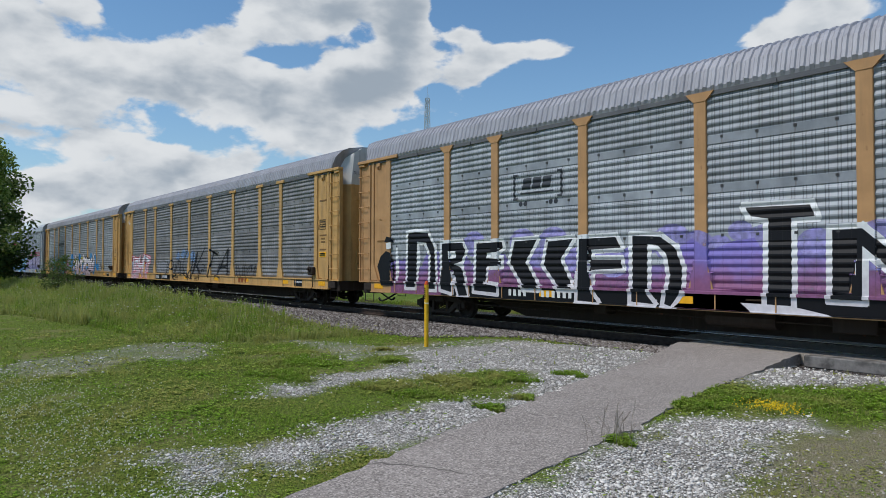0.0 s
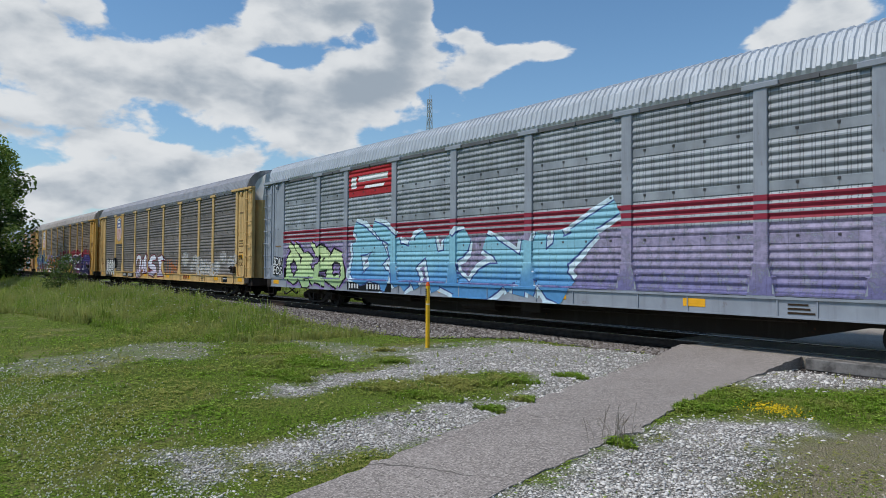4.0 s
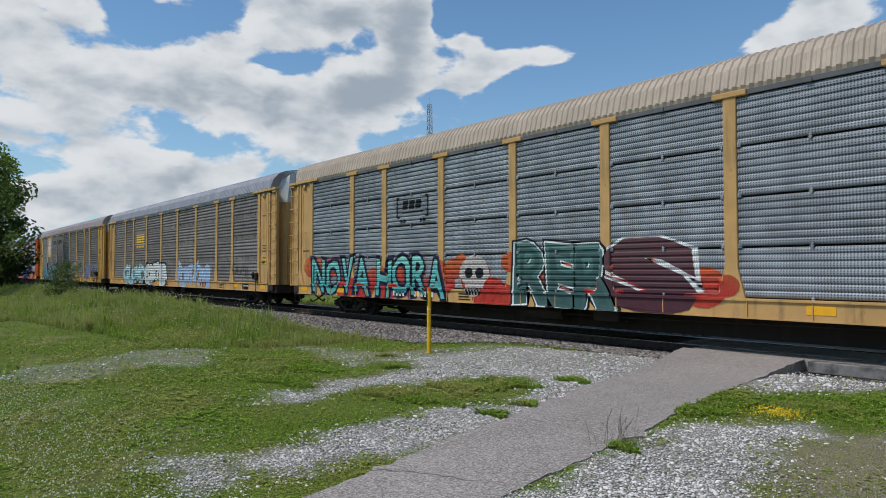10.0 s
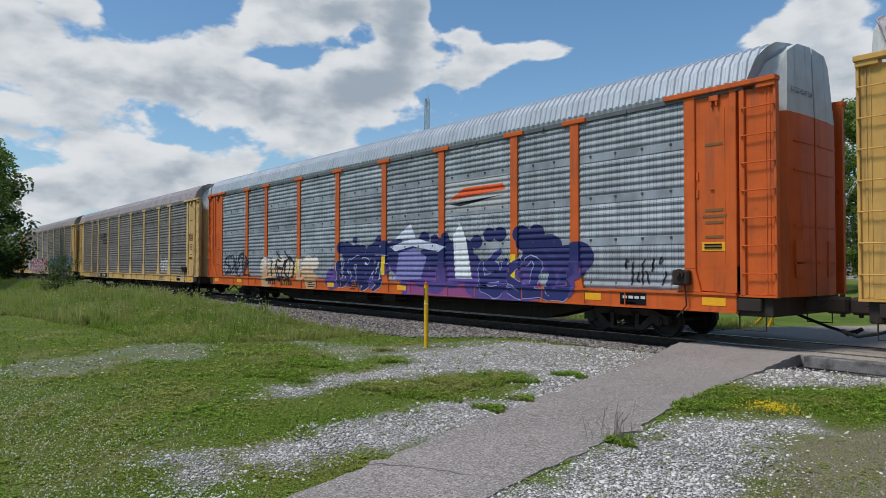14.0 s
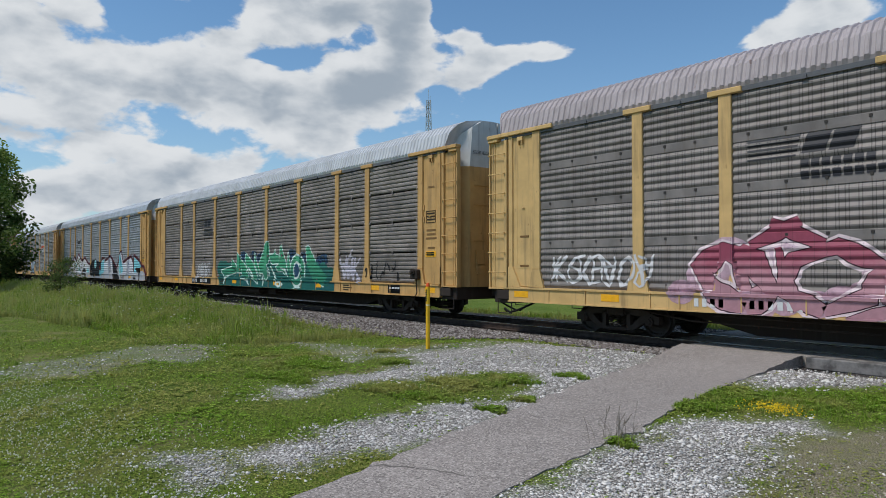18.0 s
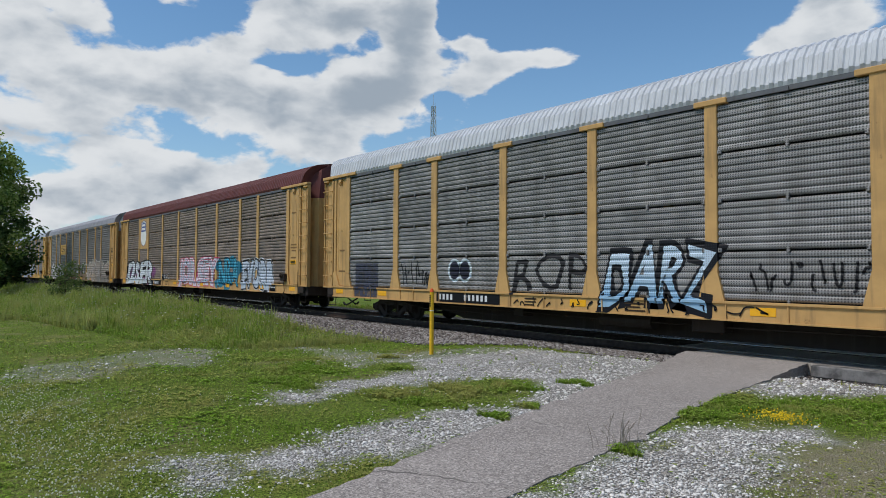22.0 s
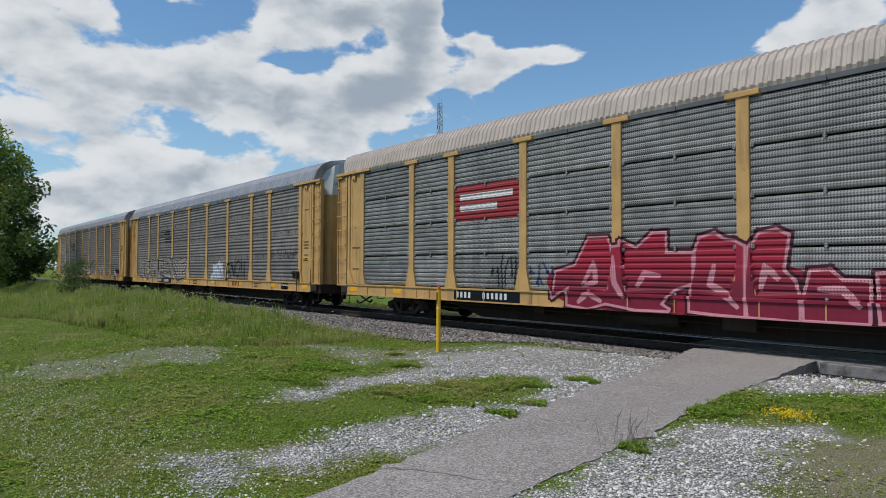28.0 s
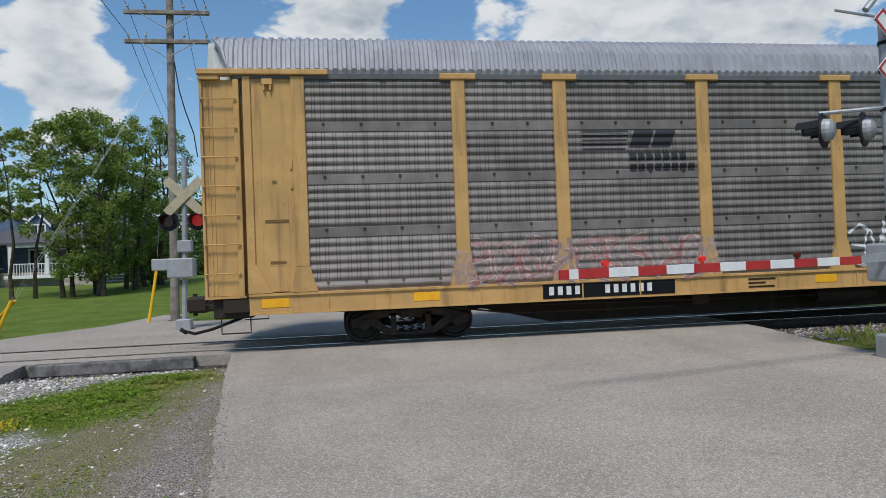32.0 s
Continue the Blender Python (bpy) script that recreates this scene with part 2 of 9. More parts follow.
def merge(bm, t, m=None):
    if m is not None:
        bmesh.ops.transform(t, matrix=m, verts=t.verts)
    idx = {}
    for v in t.verts:
        idx[v] = bm.verts.new(v.co)
    for f in t.faces:
        bm.faces.new([idx[v] for v in f.verts])
    t.free()


def rod(bm, a, b, r, n=8, r2=None):
    a, b = Vector(a), Vector(b)
    d = (b - a).normalized()
    u = d.orthogonal().normalized()
    w = d.cross(u)
    rings = []
    for p, q in ((a, r), (b, r if r2 is None else r2)):
        rings.append([bm.verts.new(p + q * (math.cos(2 * math.pi * i / n) * u + math.sin(2 * math.pi * i / n) * w)) for i in range(n)])
    for i in range(n):
        bm.faces.new((rings[0][i], rings[0][(i + 1) % n], rings[1][(i + 1) % n], rings[1][i]))
    bm.faces.new(rings[0][::-1])
    bm.faces.new(rings[1])


def tube(bm, pts, r, n=6):
    """One bent round bar through the points."""
    pts = [Vector(p) for p in pts]
    ref = (pts[1] - pts[0]).orthogonal().normalized()
    rings = []
    for i, p in enumerate(pts):
        d = (pts[min(i + 1, len(pts) - 1)] - pts[max(i - 1, 0)]).normalized()
        ref = (ref - d * ref.dot(d)).normalized()
        w = d.cross(ref)
        rings.append([bm.verts.new(p + r * (math.cos(2 * math.pi * k / n) * ref + math.sin(2 * math.pi * k / n) * w)) for k in range(n)])
    for a, b in zip(rings, rings[1:]):
        for k in range(n):
            bm.faces.new((a[k], a[(k + 1) % n], b[(k + 1) % n], b[k]))
    bm.faces.new(rings[0][::-1])
    bm.faces.new(rings[-1])


def prism(bm, pts, axis, a, b):
    """A polygon extruded along an axis. pts: pairs on the two other axes, in order."""
    def at(p, k):
        return {"x": (k, p[0], p[1]), "y": (p[0], k, p[1]), "z": (p[0], p[1], k)}[axis]
    lo, hi = [bm.verts.new(at(p, a)) for p in pts], [bm.verts.new(at(p, b)) for p in pts]
    n = len(pts)
    for i in range(n):
        bm.faces.new((lo[i], lo[(i + 1) % n], hi[(i + 1) % n], hi[i]))
    bm.faces.new(lo[::-1])
    bm.faces.new(hi)
    bmesh.ops.recalc_face_normals(bm, faces=bm.faces[:])


def mesh_of(name, bm, smooth=False):
    me = bpy.data.meshes.new(name)
    bmesh.ops.recalc_face_normals(bm, faces=bm.faces[:])
    bm.to_mesh(me)
    bm.free()
    if smooth:
        for p in me.polygons:
            p.use_smooth = True
    me.materials.append(None)
    return me


def put(name, me, material, parent=None, m=None, label=""):
    """An object on a mesh that others may share, with a material of its own."""
    ob = new(name, me)
    ob.material_slots[0].link = "OBJECT"
    ob.material_slots[0].material = material
    if parent is not None:
        ob.parent = parent
    if m is not None:
        ob.matrix_basis = m
    if label:
        ob["label"] = label
    return ob


def part(name, bm, material, parent, label="", smooth=False):
    return put(name, mesh_of(name, bm, smooth), material, parent, None, label)


def thing(name, label, category, m=None, group=""):
    ob = new(name)
    ob.empty_display_size = 0.3
    if m is not None:
        ob.matrix_basis = m
    return tagged(ob, label, category, group)


# ---- the train ----
TRACK_Y, HALF, L, PITCH = 14.07, 1.6, 27.7, 29.0
POSTS = [4.62, 6.58, 9.49, 12.40, 15.30, 18.21, 21.12, 23.08]
BAYS = [(1.82, POSTS[0])] + list(zip(POSTS, POSTS[1:])) + [(POSTS[-1], L - 1.82)]
Z0, ROW = 1.05, 0.955
FACE = -1.615           # front plane of posts, sill and doors
PANEL = -1.55           # plane of the siding


def profile(style):
    """Height on a sheet and how far it stands out there."""
    if style == "fine":
        p, z = [(0.017, 0.0)], 0.02
        for _ in range(7):
            p += [(z, 0.0), (z + 0.03, 0.026), (z + 0.085, 0.026), (z + 0.115, 0.0)]
            z += 0.132
        return p + [(0.932, 0.0)]
    p, z = [(0.0, 0.012), (0.006, 0.016), (0.175, 0.016), (0.182, 0.0)], 0.19
    for _ in range(5):
        p += [(z, 0.0), (z + 0.027, 0.016), (z + 0.05, 0.029), (z + 0.08, 0.029), (z + 0.107, 0.016), (z + 0.14, 0.0)]
        z += 0.153
    return p + [(0.955, 0.0)]


def low_profile():
    """The lowest sheet of the waved siding has no flat band."""
    p, z = [(0.0, 0.0)], 0.012
    for _ in range(6):
        p += [(z, 0.0), (z + 0.027, 0.016), (z + 0.05, 0.029), (z + 0.08, 0.029), (z + 0.107, 0.016), (z + 0.14, 0.0)]
        z += 0.156
    return p + [(0.955, 0.0)]


PROFILES = {"wave": profile("wave"), "fine": profile("fine"), "low": low_profile()}


def depth(style, x, z):
    """The y of a car's near side at x, z."""
    if z < Z0 - 0.001 or x < 1.82 or x > L - 1.82 or min(abs(x - p) for p in POSTS) < 0.131:
        return FACE
    p = PROFILES["low" if style == "wave" and z < Z0 + ROW else style]
    h = (z - Z0) % ROW if z < Z0 + 4 * ROW else 0.955
    if h <= p[0][0]:
        return PANEL
    for (a, u), (b, v) in zip(p, p[1:]):
        if a <= h <= b:
            return PANEL - (u + (v - u) * (h - a) / max(b - a, 1e-6))
    return PANEL


MESHES = {}


def cached(key, make, smooth=False):
    if key not in MESHES:
        bm = bmesh.new()
        make(bm)
        MESHES[key] = mesh_of(str(key[0]), bm, smooth)
    return MESHES[key]


def panel_mesh(style, w):
    def make(bm):
        prism(bm, [(PANEL - o, z) for z, o in PROFILES[style]] + [(PANEL + 0.03, PROFILES[style][-1][0] - 0.002), (PANEL + 0.03, PROFILES[style][0][0])], "x", -w / 2, w / 2)
        if style == "wave":
            n = int((w / 2 - 0.1 - 0.34) / 0.68 + 1)
            for i in range(-n, n):
                x = 0.34 + 0.68 * i
                box(bm, x - 0.027, x + 0.027, PANEL - 0.03, PANEL - 0.012, 0.11, 0.16)
        elif style == "fine":
            box(bm, -0.03, 0.03, PANEL - 0.05, PANEL - 0.01, -0.05, 0.06)
            for sx in (-1, 1):
                bbox(bm, sx * (w / 2 - 0.04) - 0.035, sx * (w / 2 - 0.04) + 0.035, PANEL - 0.06, PANEL, -0.03, 0.06, 0.015)
    return cached(("panel", style, round(w, 3)), make)


def post_mesh(kind):
    def make(bm):
        if kind == "plain":
            bbox(bm, -0.12, 0.12, FACE, -1.47, 1.04, 4.9, 0.012)
            return
        bbox(bm, -0.13, 0.13, FACE, -1.47, 1.6, 4.88, 0.012)
        prism(bm, [(-0.13, 1.62), (-0.27, 1.04), (0.27, 1.04), (0.13, 1.62)], "y", FACE - 0.012, -1.48)
        if kind == "tee":
            bbox(bm, -0.34, 0.34, FACE - 0.03, -1.47, 4.86, 4.97, 0.012)
        elif kind == "flare":
            prism(bm, [(-0.13, 4.78), (-0.3, 4.96), (0.3, 4.96), (0.13, 4.78)], "y", FACE - 0.01, -1.48)
    return cached(("post", kind), make)


ROOF = [(-1.6, 4.96), (-1.62, 5.03), (-1.53, 5.4), (-1.36, 5.62), (-1.05, 5.76), (-0.5, 5.85), (0, 5.88)]
ROOF = ROOF + [(-y, z) for y, z in ROOF[-2::-1]]


def roof_mesh():
    def make(bm):
        x, pitch, cols = 0.12, 0.166, []
        start = [0.5, 0.5, 0.38, 0.24, 0.14, 0.12, 0.12]
        start = start + start[-2::-1]
        while x < L - 0.12 - pitch:
            cols += [(x, 0), (x + 0.055, 0), (x + 0.08, 0.03), (x + 0.14, 0.03)]
            x += pitch
        rings = []
        for x, o in cols:
            ring = []
            for i, (y, z) in enumerate(ROOF):
                k = 0 if i in (0, len(ROOF) - 1) else o
                n = Vector((0, y * 0.55, z - 4.2)).normalized()
                ring.append(bm.verts.new((min(max(x, start[i]), L - start[i]), y + n.y * k, z + n.z * k)))
            rings.append(ring)
        for a, b in zip(rings, rings[1:]):
            for i in range(len(ROOF) - 1):
                bm.faces.new((a[i], b[i], b[i + 1], a[i + 1]))
        for ring in (rings[0], rings[-1]):
            bm.faces.new(ring)
        bm.faces.new([r[0] for r in rings] + [r[-1] for r in rings[::-1]])
    return cached(("roof",), make)


def eave_mesh():
    def make(bm):
        for s in (-1, 1):
            a, b = sorted((s * 1.5, s * 1.6))
            box(bm, 0.6, L - 0.6, a, b, 4.87, 4.965)
            for p in BAYS:
                c = (p[0] + p[1]) / 2
                a, b = sorted((s * 1.57, s * 1.63))
                box(bm, c - 0.05, c + 0.05, a, b, 4.86, 4.93)
    return cached(("eave",), make)


def sill_mesh():
    def make(bm):
        bbox(bm, 0.75, L - 0.75, FACE, -1.5, 0.67, 1.045, 0.014)
        box(bm, 0.75, L - 0.75, FACE - 0.035, FACE, 1.0, 1.04)
        box(bm, 0.75, L - 0.75, FACE - 0.03, FACE, 0.67, 0.70)
        for x in [c for p in BAYS for c in (p[0] + 0.3, (p[0] + p[1]) / 2)]:
            box(bm, x - 0.012, x + 0.012, FACE - 0.022, FACE, 0.7, 1.0)
    return cached(("sill",), make)


def under_mesh():
    def make(bm):
        box(bm, 0.5, L - 0.5, -1.5, 1.5, 0.9, 1.0)
        prism(bm, [(0.3, 0.62), (5.2, 0.5), (6.6, 0.17), (L - 6.6, 0.17), (L - 5.2, 0.5), (L - 0.3, 0.62), (L - 0.3, 0.9), (0.3, 0.9)], "y", -0.42, 0.42)
        for i in range(14):
            x = 5.4 + i * (L - 10.8) / 13
            box(bm, x - 0.06, x + 0.06, -1.45, 1.45, 0.72, 0.9)
    return cached(("under",), make)


def tank_mesh():
    def make(bm):
        rod(bm, (12.2, -0.95, 0.5), (13.6, -0.95, 0.5), 0.17, 12)
        bbox(bm, 14.6, 15.3, -1.15, -0.75, 0.38, 0.66, 0.02)
        bbox(bm, 9.4, 9.75, -1.1, -0.7, 0.42, 0.66, 0.02)
        tube(bm, [(6.0, -1.05, 0.58), (12.0, -1.05, 0.5), (15.4, -1.05, 0.5), (L - 6, -1.05, 0.58)], 0.02)
        tube(bm, [(4.4, -1.25, 0.62), (5.6, -1.2, 0.45), (9.0, -1.1, 0.42)], 0.018)
    return cached(("tank",), make)


def side_door_mesh():
    """The plated end bay beside the siding, left end, near side."""
    def make(bm):
        bbox(bm, 0.86, 1.6, -1.565, -1.48, 1.06, 4.9, 0.012)
        box(bm, 0.98, 1.02, -1.572, -1.56, 1.6, 4.6)
        for z in (2.9, 3.25):
            box(bm, 1.52, 1.565, -1.59, -1.56, z, z + 0.16)
        rod(bm, (1.2, -1.59, 3.05), (1.28, -1.59, 3.05), 0.014, 6)
        box(bm, 0.95, 1.5, -1.569, -1.56, 1.52, 1.6)
    return cached(("side_door",), make)


def door_post_mesh(inner):
    """The upright beside the plated bay, with its flared foot."""
    def make(bm):
        if inner:
            bbox(bm, 1.58, 1.82, FACE, -1.47, 1.5, 4.92, 0.012)
            prism(bm, [(1.58, 1.5), (1.46, 1.05), (1.95, 1.05), (1.82, 1.5)], "y", FACE - 0.01, -1.48)
        else:
            bbox(bm, 0.74, 0.88, FACE + 0.01, -1.47, 1.06, 4.92, 0.012)
            prism(bm, [(0.74, 1.55), (0.74, 1.05), (1.16, 1.05), (0.9, 1.55)], "y", FACE - 0.005, -1.48)
    return cached(("door_post", inner), make)


def header_mesh():
    def make(bm):
        bbox(bm, -0.02, 2.25, FACE - 0.05, -1.46, 4.93, 5.03, 0.012)
        bbox(bm, 0.0, 0.35, FACE - 0.02, -1.46, 4.84, 4.94, 0.012)
        box(bm, 1.08, 1.26, FACE - 0.02, -1.5, 4.76, 4.86)
        box(bm, 1.1, 1.13, FACE - 0.015, -1.5, 4.66, 4.8)
        box(bm, 1.21, 1.24, FACE - 0.015, -1.5, 4.66, 4.8)
    return cached(("header",), make)


def ladder_parts():
    def plate(bm):
        bbox(bm, 0.04, 0.62, -1.55, -1.46, 1.02, 4.86, 0.01)
        box(bm, 0.12, 0.15, -1.562, -1.55, 1.05, 4.84)
        box(bm, 0.19, 0.215, -1.562, -1.55, 1.05, 4.84)
        box(bm, 0.0, 0.7, FACE + 0.01, -1.46, 0.98, 1.02)

    def stile(bm):
        bbox(bm, 0.58, 0.68, FACE, -1.46, 1.0, 4.86, 0.01)

    def edge(bm):
        bbox(bm, 0.0, 0.05, FACE + 0.02, -1.46, 1.0, 4.86, 0.008)

    def rung(bm):
        rod(bm, (0.03, -1.65, 0), (0.62, -1.65, 0), 0.013, 6)
        rod(bm, (0.62, -1.65, 0), (0.62, -1.6, 0), 0.02, 6)
        rod(bm, (0.03, -1.65, 0), (0.03, -1.6, 0), 0.016, 6)
    return [cached((k,), f) for k, f in (("corner_plate", plate), ("rung", rung), ("stile", stile), ("corner_edge", edge))]


def end_door_mesh(top):
    """One folding leaf of the end, chamfered in plan; left end, near leaf."""
    def make(bm):
        plan = [(0.72, -1.44), (0.42, -1.42), (0.02, -1.1), (-0.03, -0.62), (-0.03, -0.03), (0.1, -0.03), (0.1, -0.6), (0.72, -1.1)]
        if not top:
            prism(bm, plan, "z", 0.98, 4.45)
            for z in (1.6, 2.3, 3.35, 3.9):
                box(bm, -0.05, -0.02, -0.95, -0.12, z, z + 0.03)
            box(bm, -0.05, -0.02, -0.9, -0.55, 1.35, 2.05)
        else:
            lo = [bm.verts.new((x, y, 4.45)) for x, y in plan]
            hi = []
            for x, y in plan:
                k = min(1.0, abs(y) / 1.44)
                hi.append(bm.verts.new((x + 0.05, y * (0.86 if k > 0.6 else 1), 5.84 - 0.5 * k ** 3)))
            n = len(plan)
            for i in range(n):
                bm.faces.new((lo[i], lo[(i + 1) % n], hi[(i + 1) % n], hi[i]))
            bm.faces.new(lo[::-1])
            bm.faces.new(hi)
    return cached(("end_door", top), make)


def end_sill_mesh():
    def make(bm):
        bbox(bm, 0.12, 0.8, -1.5, 1.5, 0.62, 0.98, 0.02)
        bbox(bm, 0.3, 1.9, FACE + 0.02, -1.3, 0.72, 0.96, 0.015)
        bbox(bm, 0.3, 1.9, 1.3, -FACE - 0.02, 0.72, 0.96, 0.015)
        for s in (-1, 1):
            tube(bm, [(0.25, s * 1.5, 0.7), (0.25, s * 1.5, 0.36), (0.75, s * 1.5, 0.36), (0.75, s * 1.5, 0.7)], 0.016)
    return cached(("end_sill",), make)


def coupler_mesh():
    def make(bm):
        bbox(bm, -0.28, 0.4, -0.14, 0.14, 0.68, 0.92, 0.03)
        bbox(bm, -0.62, -0.22, -0.2, 0.12, 0.66, 0.98, 0.05)
        rod(bm, (-0.5, 0.02, 0.6), (-0.5, 0.02, 1.03), 0.045)
        tube(bm, [(0.1, -1.3, 0.84), (-0.1, -1.0, 0.86), (-0.1, -0.3, 0.9)], 0.016)
    return cached(("coupler",), make)


def hose_mesh():
    def make(bm):
        tube(bm, [(0.75, -0.45, 0.66), (0.3, -0.42, 0.5), (-0.1, -0.4, 0.36), (-0.45, -0.34, 0.28), (-0.66, -0.3, 0.34)], 0.03, 7)
        rod(bm, (-0.6, -0.31, 0.3), (-0.72, -0.29, 0.37), 0.04, 7)
    return cached(("brake_hose",), make, True)


WHEEL_R = 0.36


def wheelset_mesh():
    def make(bm):
        n = 28
        for s in (-1, 1):
            prof = [(0.0, 0.56), (0.07, 0.56), (0.085, 0.62), (0.16, 0.66), (0.27, 0.65), (0.31, 0.6), (0.36, 0.63), (0.375, 0.7), (0.352, 0.725), (0.345, 0.8), (0.3, 0.8), (0.28, 0.74), (0.15, 0.72), (0.09, 0.79), (0.0, 0.8)]
            rings = []
            for r, y in prof:
                rings.append([bm.verts.new((r * math.cos(2 * math.pi * i / n), s * y, r * math.sin(2 * math.pi * i / n))) for i in range(n)] if r else [bm.verts.new((0, s * y, 0))])
            for a, b in zip(rings, rings[1:]):
                for i in range(n):
                    q = [a[i % len(a)], a[(i + 1) % len(a)], b[(i + 1) % len(b)], b[i % len(b)]]
                    q = list(dict.fromkeys(q))
                    bm.faces.new(q)
        rod(bm, (0, -0.57, 0), (0, 0.57, 0), 0.08, 12)
    return cached(("wheelset",), make, False)


def frame_mesh():
    """A truck's cast side frame, near side, with its springs left open."""
    def make(bm):
        prism(bm, [(-1.12, 0.3), (-0.74, 0.32), (-0.46, 0.14), (-0.28, 0.14), (-0.28, 0.24), (-0.42, 0.26), (-0.66, 0.46), (-1.12, 0.48)], "y", -1.06, -0.92)
        prism(bm, [(1.12, 0.3), (0.74, 0.32), (0.46, 0.14), (0.28, 0.14), (0.28, 0.24), (0.42, 0.26), (0.66, 0.46), (1.12, 0.48)], "y", -1.06, -0.92)
        bbox(bm, -0.3, 0.3, -1.07, -0.9, 0.12, 0.2, 0.015)
        prism(bm, [(-1.12, 0.46), (-0.6, 0.46), (-0.34, 0.5), (0.34, 0.5), (0.6, 0.46), (1.12, 0.46), (0.7, 0.6), (-0.7, 0.6)], "y", -1.05, -0.93)
        for x in (-0.33, 0.33):
            box(bm, x - 0.05, x + 0.05, -1.05, -0.93, 0.14, 0.55)
        for x in (-0.89, 0.89):
            rod(bm, (x, -1.11, 0.36), (x, -0.85, 0.36), 0.105, 10)
            rod(bm, (x, -1.14, 0.36), (x, -1.1, 0.36), 0.06, 8)
    return cached(("side_frame",), make)


def spring_mesh():
    def make(bm):
        pts = [(0.055 * math.cos(i * 0.9), -0.99 + 0.055 * math.sin(i * 0.9), 0.2 + 0.28 * i / 30) for i in range(31)]
        tube(bm, pts, 0.014, 4)
    return cached(("spring",), make)


def bolster_mesh():
    def make(bm):
        bbox(bm, -0.22, 0.22, -1.1, 1.1, 0.46, 0.62, 0.02)
        bbox(bm, -0.5, -0.36, -0.75, 0.75, 0.3, 0.42, 0.02)
        bbox(bm, 0.36, 0.5, -0.75, 0.75, 0.3, 0.42, 0.02)
    return cached(("bolster",), make)


def brake_mesh():
    def make(bm):
        bbox(bm, -0.16, 0.2, FACE - 0.16, FACE, -0.1, 0.2, 0.03)
        rod(bm, (0.02, FACE - 0.2, 0.12), (0.02, FACE - 0.14, 0.12), 0.1, 12)
        rod(bm, (0.02, FACE - 0.26, 0.12), (0.02, FACE - 0.2, 0.12), 0.05, 8)
        tube(bm, [(0.1, FACE - 0.1, -0.1), (0.12, FACE - 0.08, -0.5), (-0.1, FACE - 0.06, -0.75)], 0.016)
    return cached(("hand_brake",), make)


# paints
P = {}


def paint(key, *rgb, **kw):
    P[key] = painted(key, srgb(*rgb), **kw)


paint("yellow", 197, 156, 99)
paint("pale_yellow", 206, 171, 114)
paint("bright_yellow", 205, 161, 88)
paint("tan", 184, 142, 98, dirt=0.2)
paint("orange", 205, 96, 40)
paint("grey_paint", 150, 156, 165, dirt=0.25)
paint("white_paint", 200, 200, 197, dirt=0.35, rust=0.08)
paint("roof_grey", 158, 158, 164, dirt=0.25, rust=0.05, metal=0.2)
paint("roof_mauve", 168, 158, 158, dirt=0.35, rust=0.2)
paint("roof_white", 192, 194, 197, dirt=0.2, rust=0.05)
paint("roof_cream", 184, 170, 158, dirt=0.2, rust=0.03)
paint("roof_beige", 180, 164, 146, dirt=0.2, rust=0.03)
paint("roof_rusty", 186, 178, 174, dirt=0.5, rust=0.35)
paint("roof_maroon", 104, 58, 54, dirt=0.25, rust=0.3)
paint("roof_silver", 178, 184, 190, dirt=0.15, rust=0.02, metal=0.3)
paint("eave_grey", 98, 99, 102, dirt=0.4, rust=0.1)
paint("dark_steel", 54, 46, 41, dirt=0.4, rust=0.3, rough=0.7)
P["rubber"] = plain("rubber", (0.012, 0.012, 0.013, 1), 0.7)
P["wheel"] = plain("wheel_steel", (0.045, 0.038, 0.034, 1), 0.6, 0.4)
P["amber"] = plain("amber_sheet", srgb(238, 172, 30), 0.35, 0, 0.05)
P["black"] = plain("black_paint", (0.02, 0.02, 0.022, 1), 0.6)
P["white"] = plain("white_spray", srgb(222, 222, 220), 0.6, 0, 0.06)
SCREENS = {
    "grey": screen("screen_grey", srgb(122, 122, 123), False),
    "silver": screen("screen_silver", srgb(142, 147, 152), False, 0.2),
    "brown": screen("screen_brown", srgb(121, 115, 111), False),
    "dark": screen("screen_dark", srgb(117, 115, 113), False),
    "fine_brown": screen("screen_fine_brown", srgb(136, 122, 111), True),
    "fine_dark": screen("screen_fine_dark", srgb(136, 128, 122), True),
    "fine_grey": screen("screen_fine_grey", srgb(138, 136, 134), True),
    "fine_silver": screen("screen_fine_silver", srgb(142, 147, 152), True, 0.2),
}

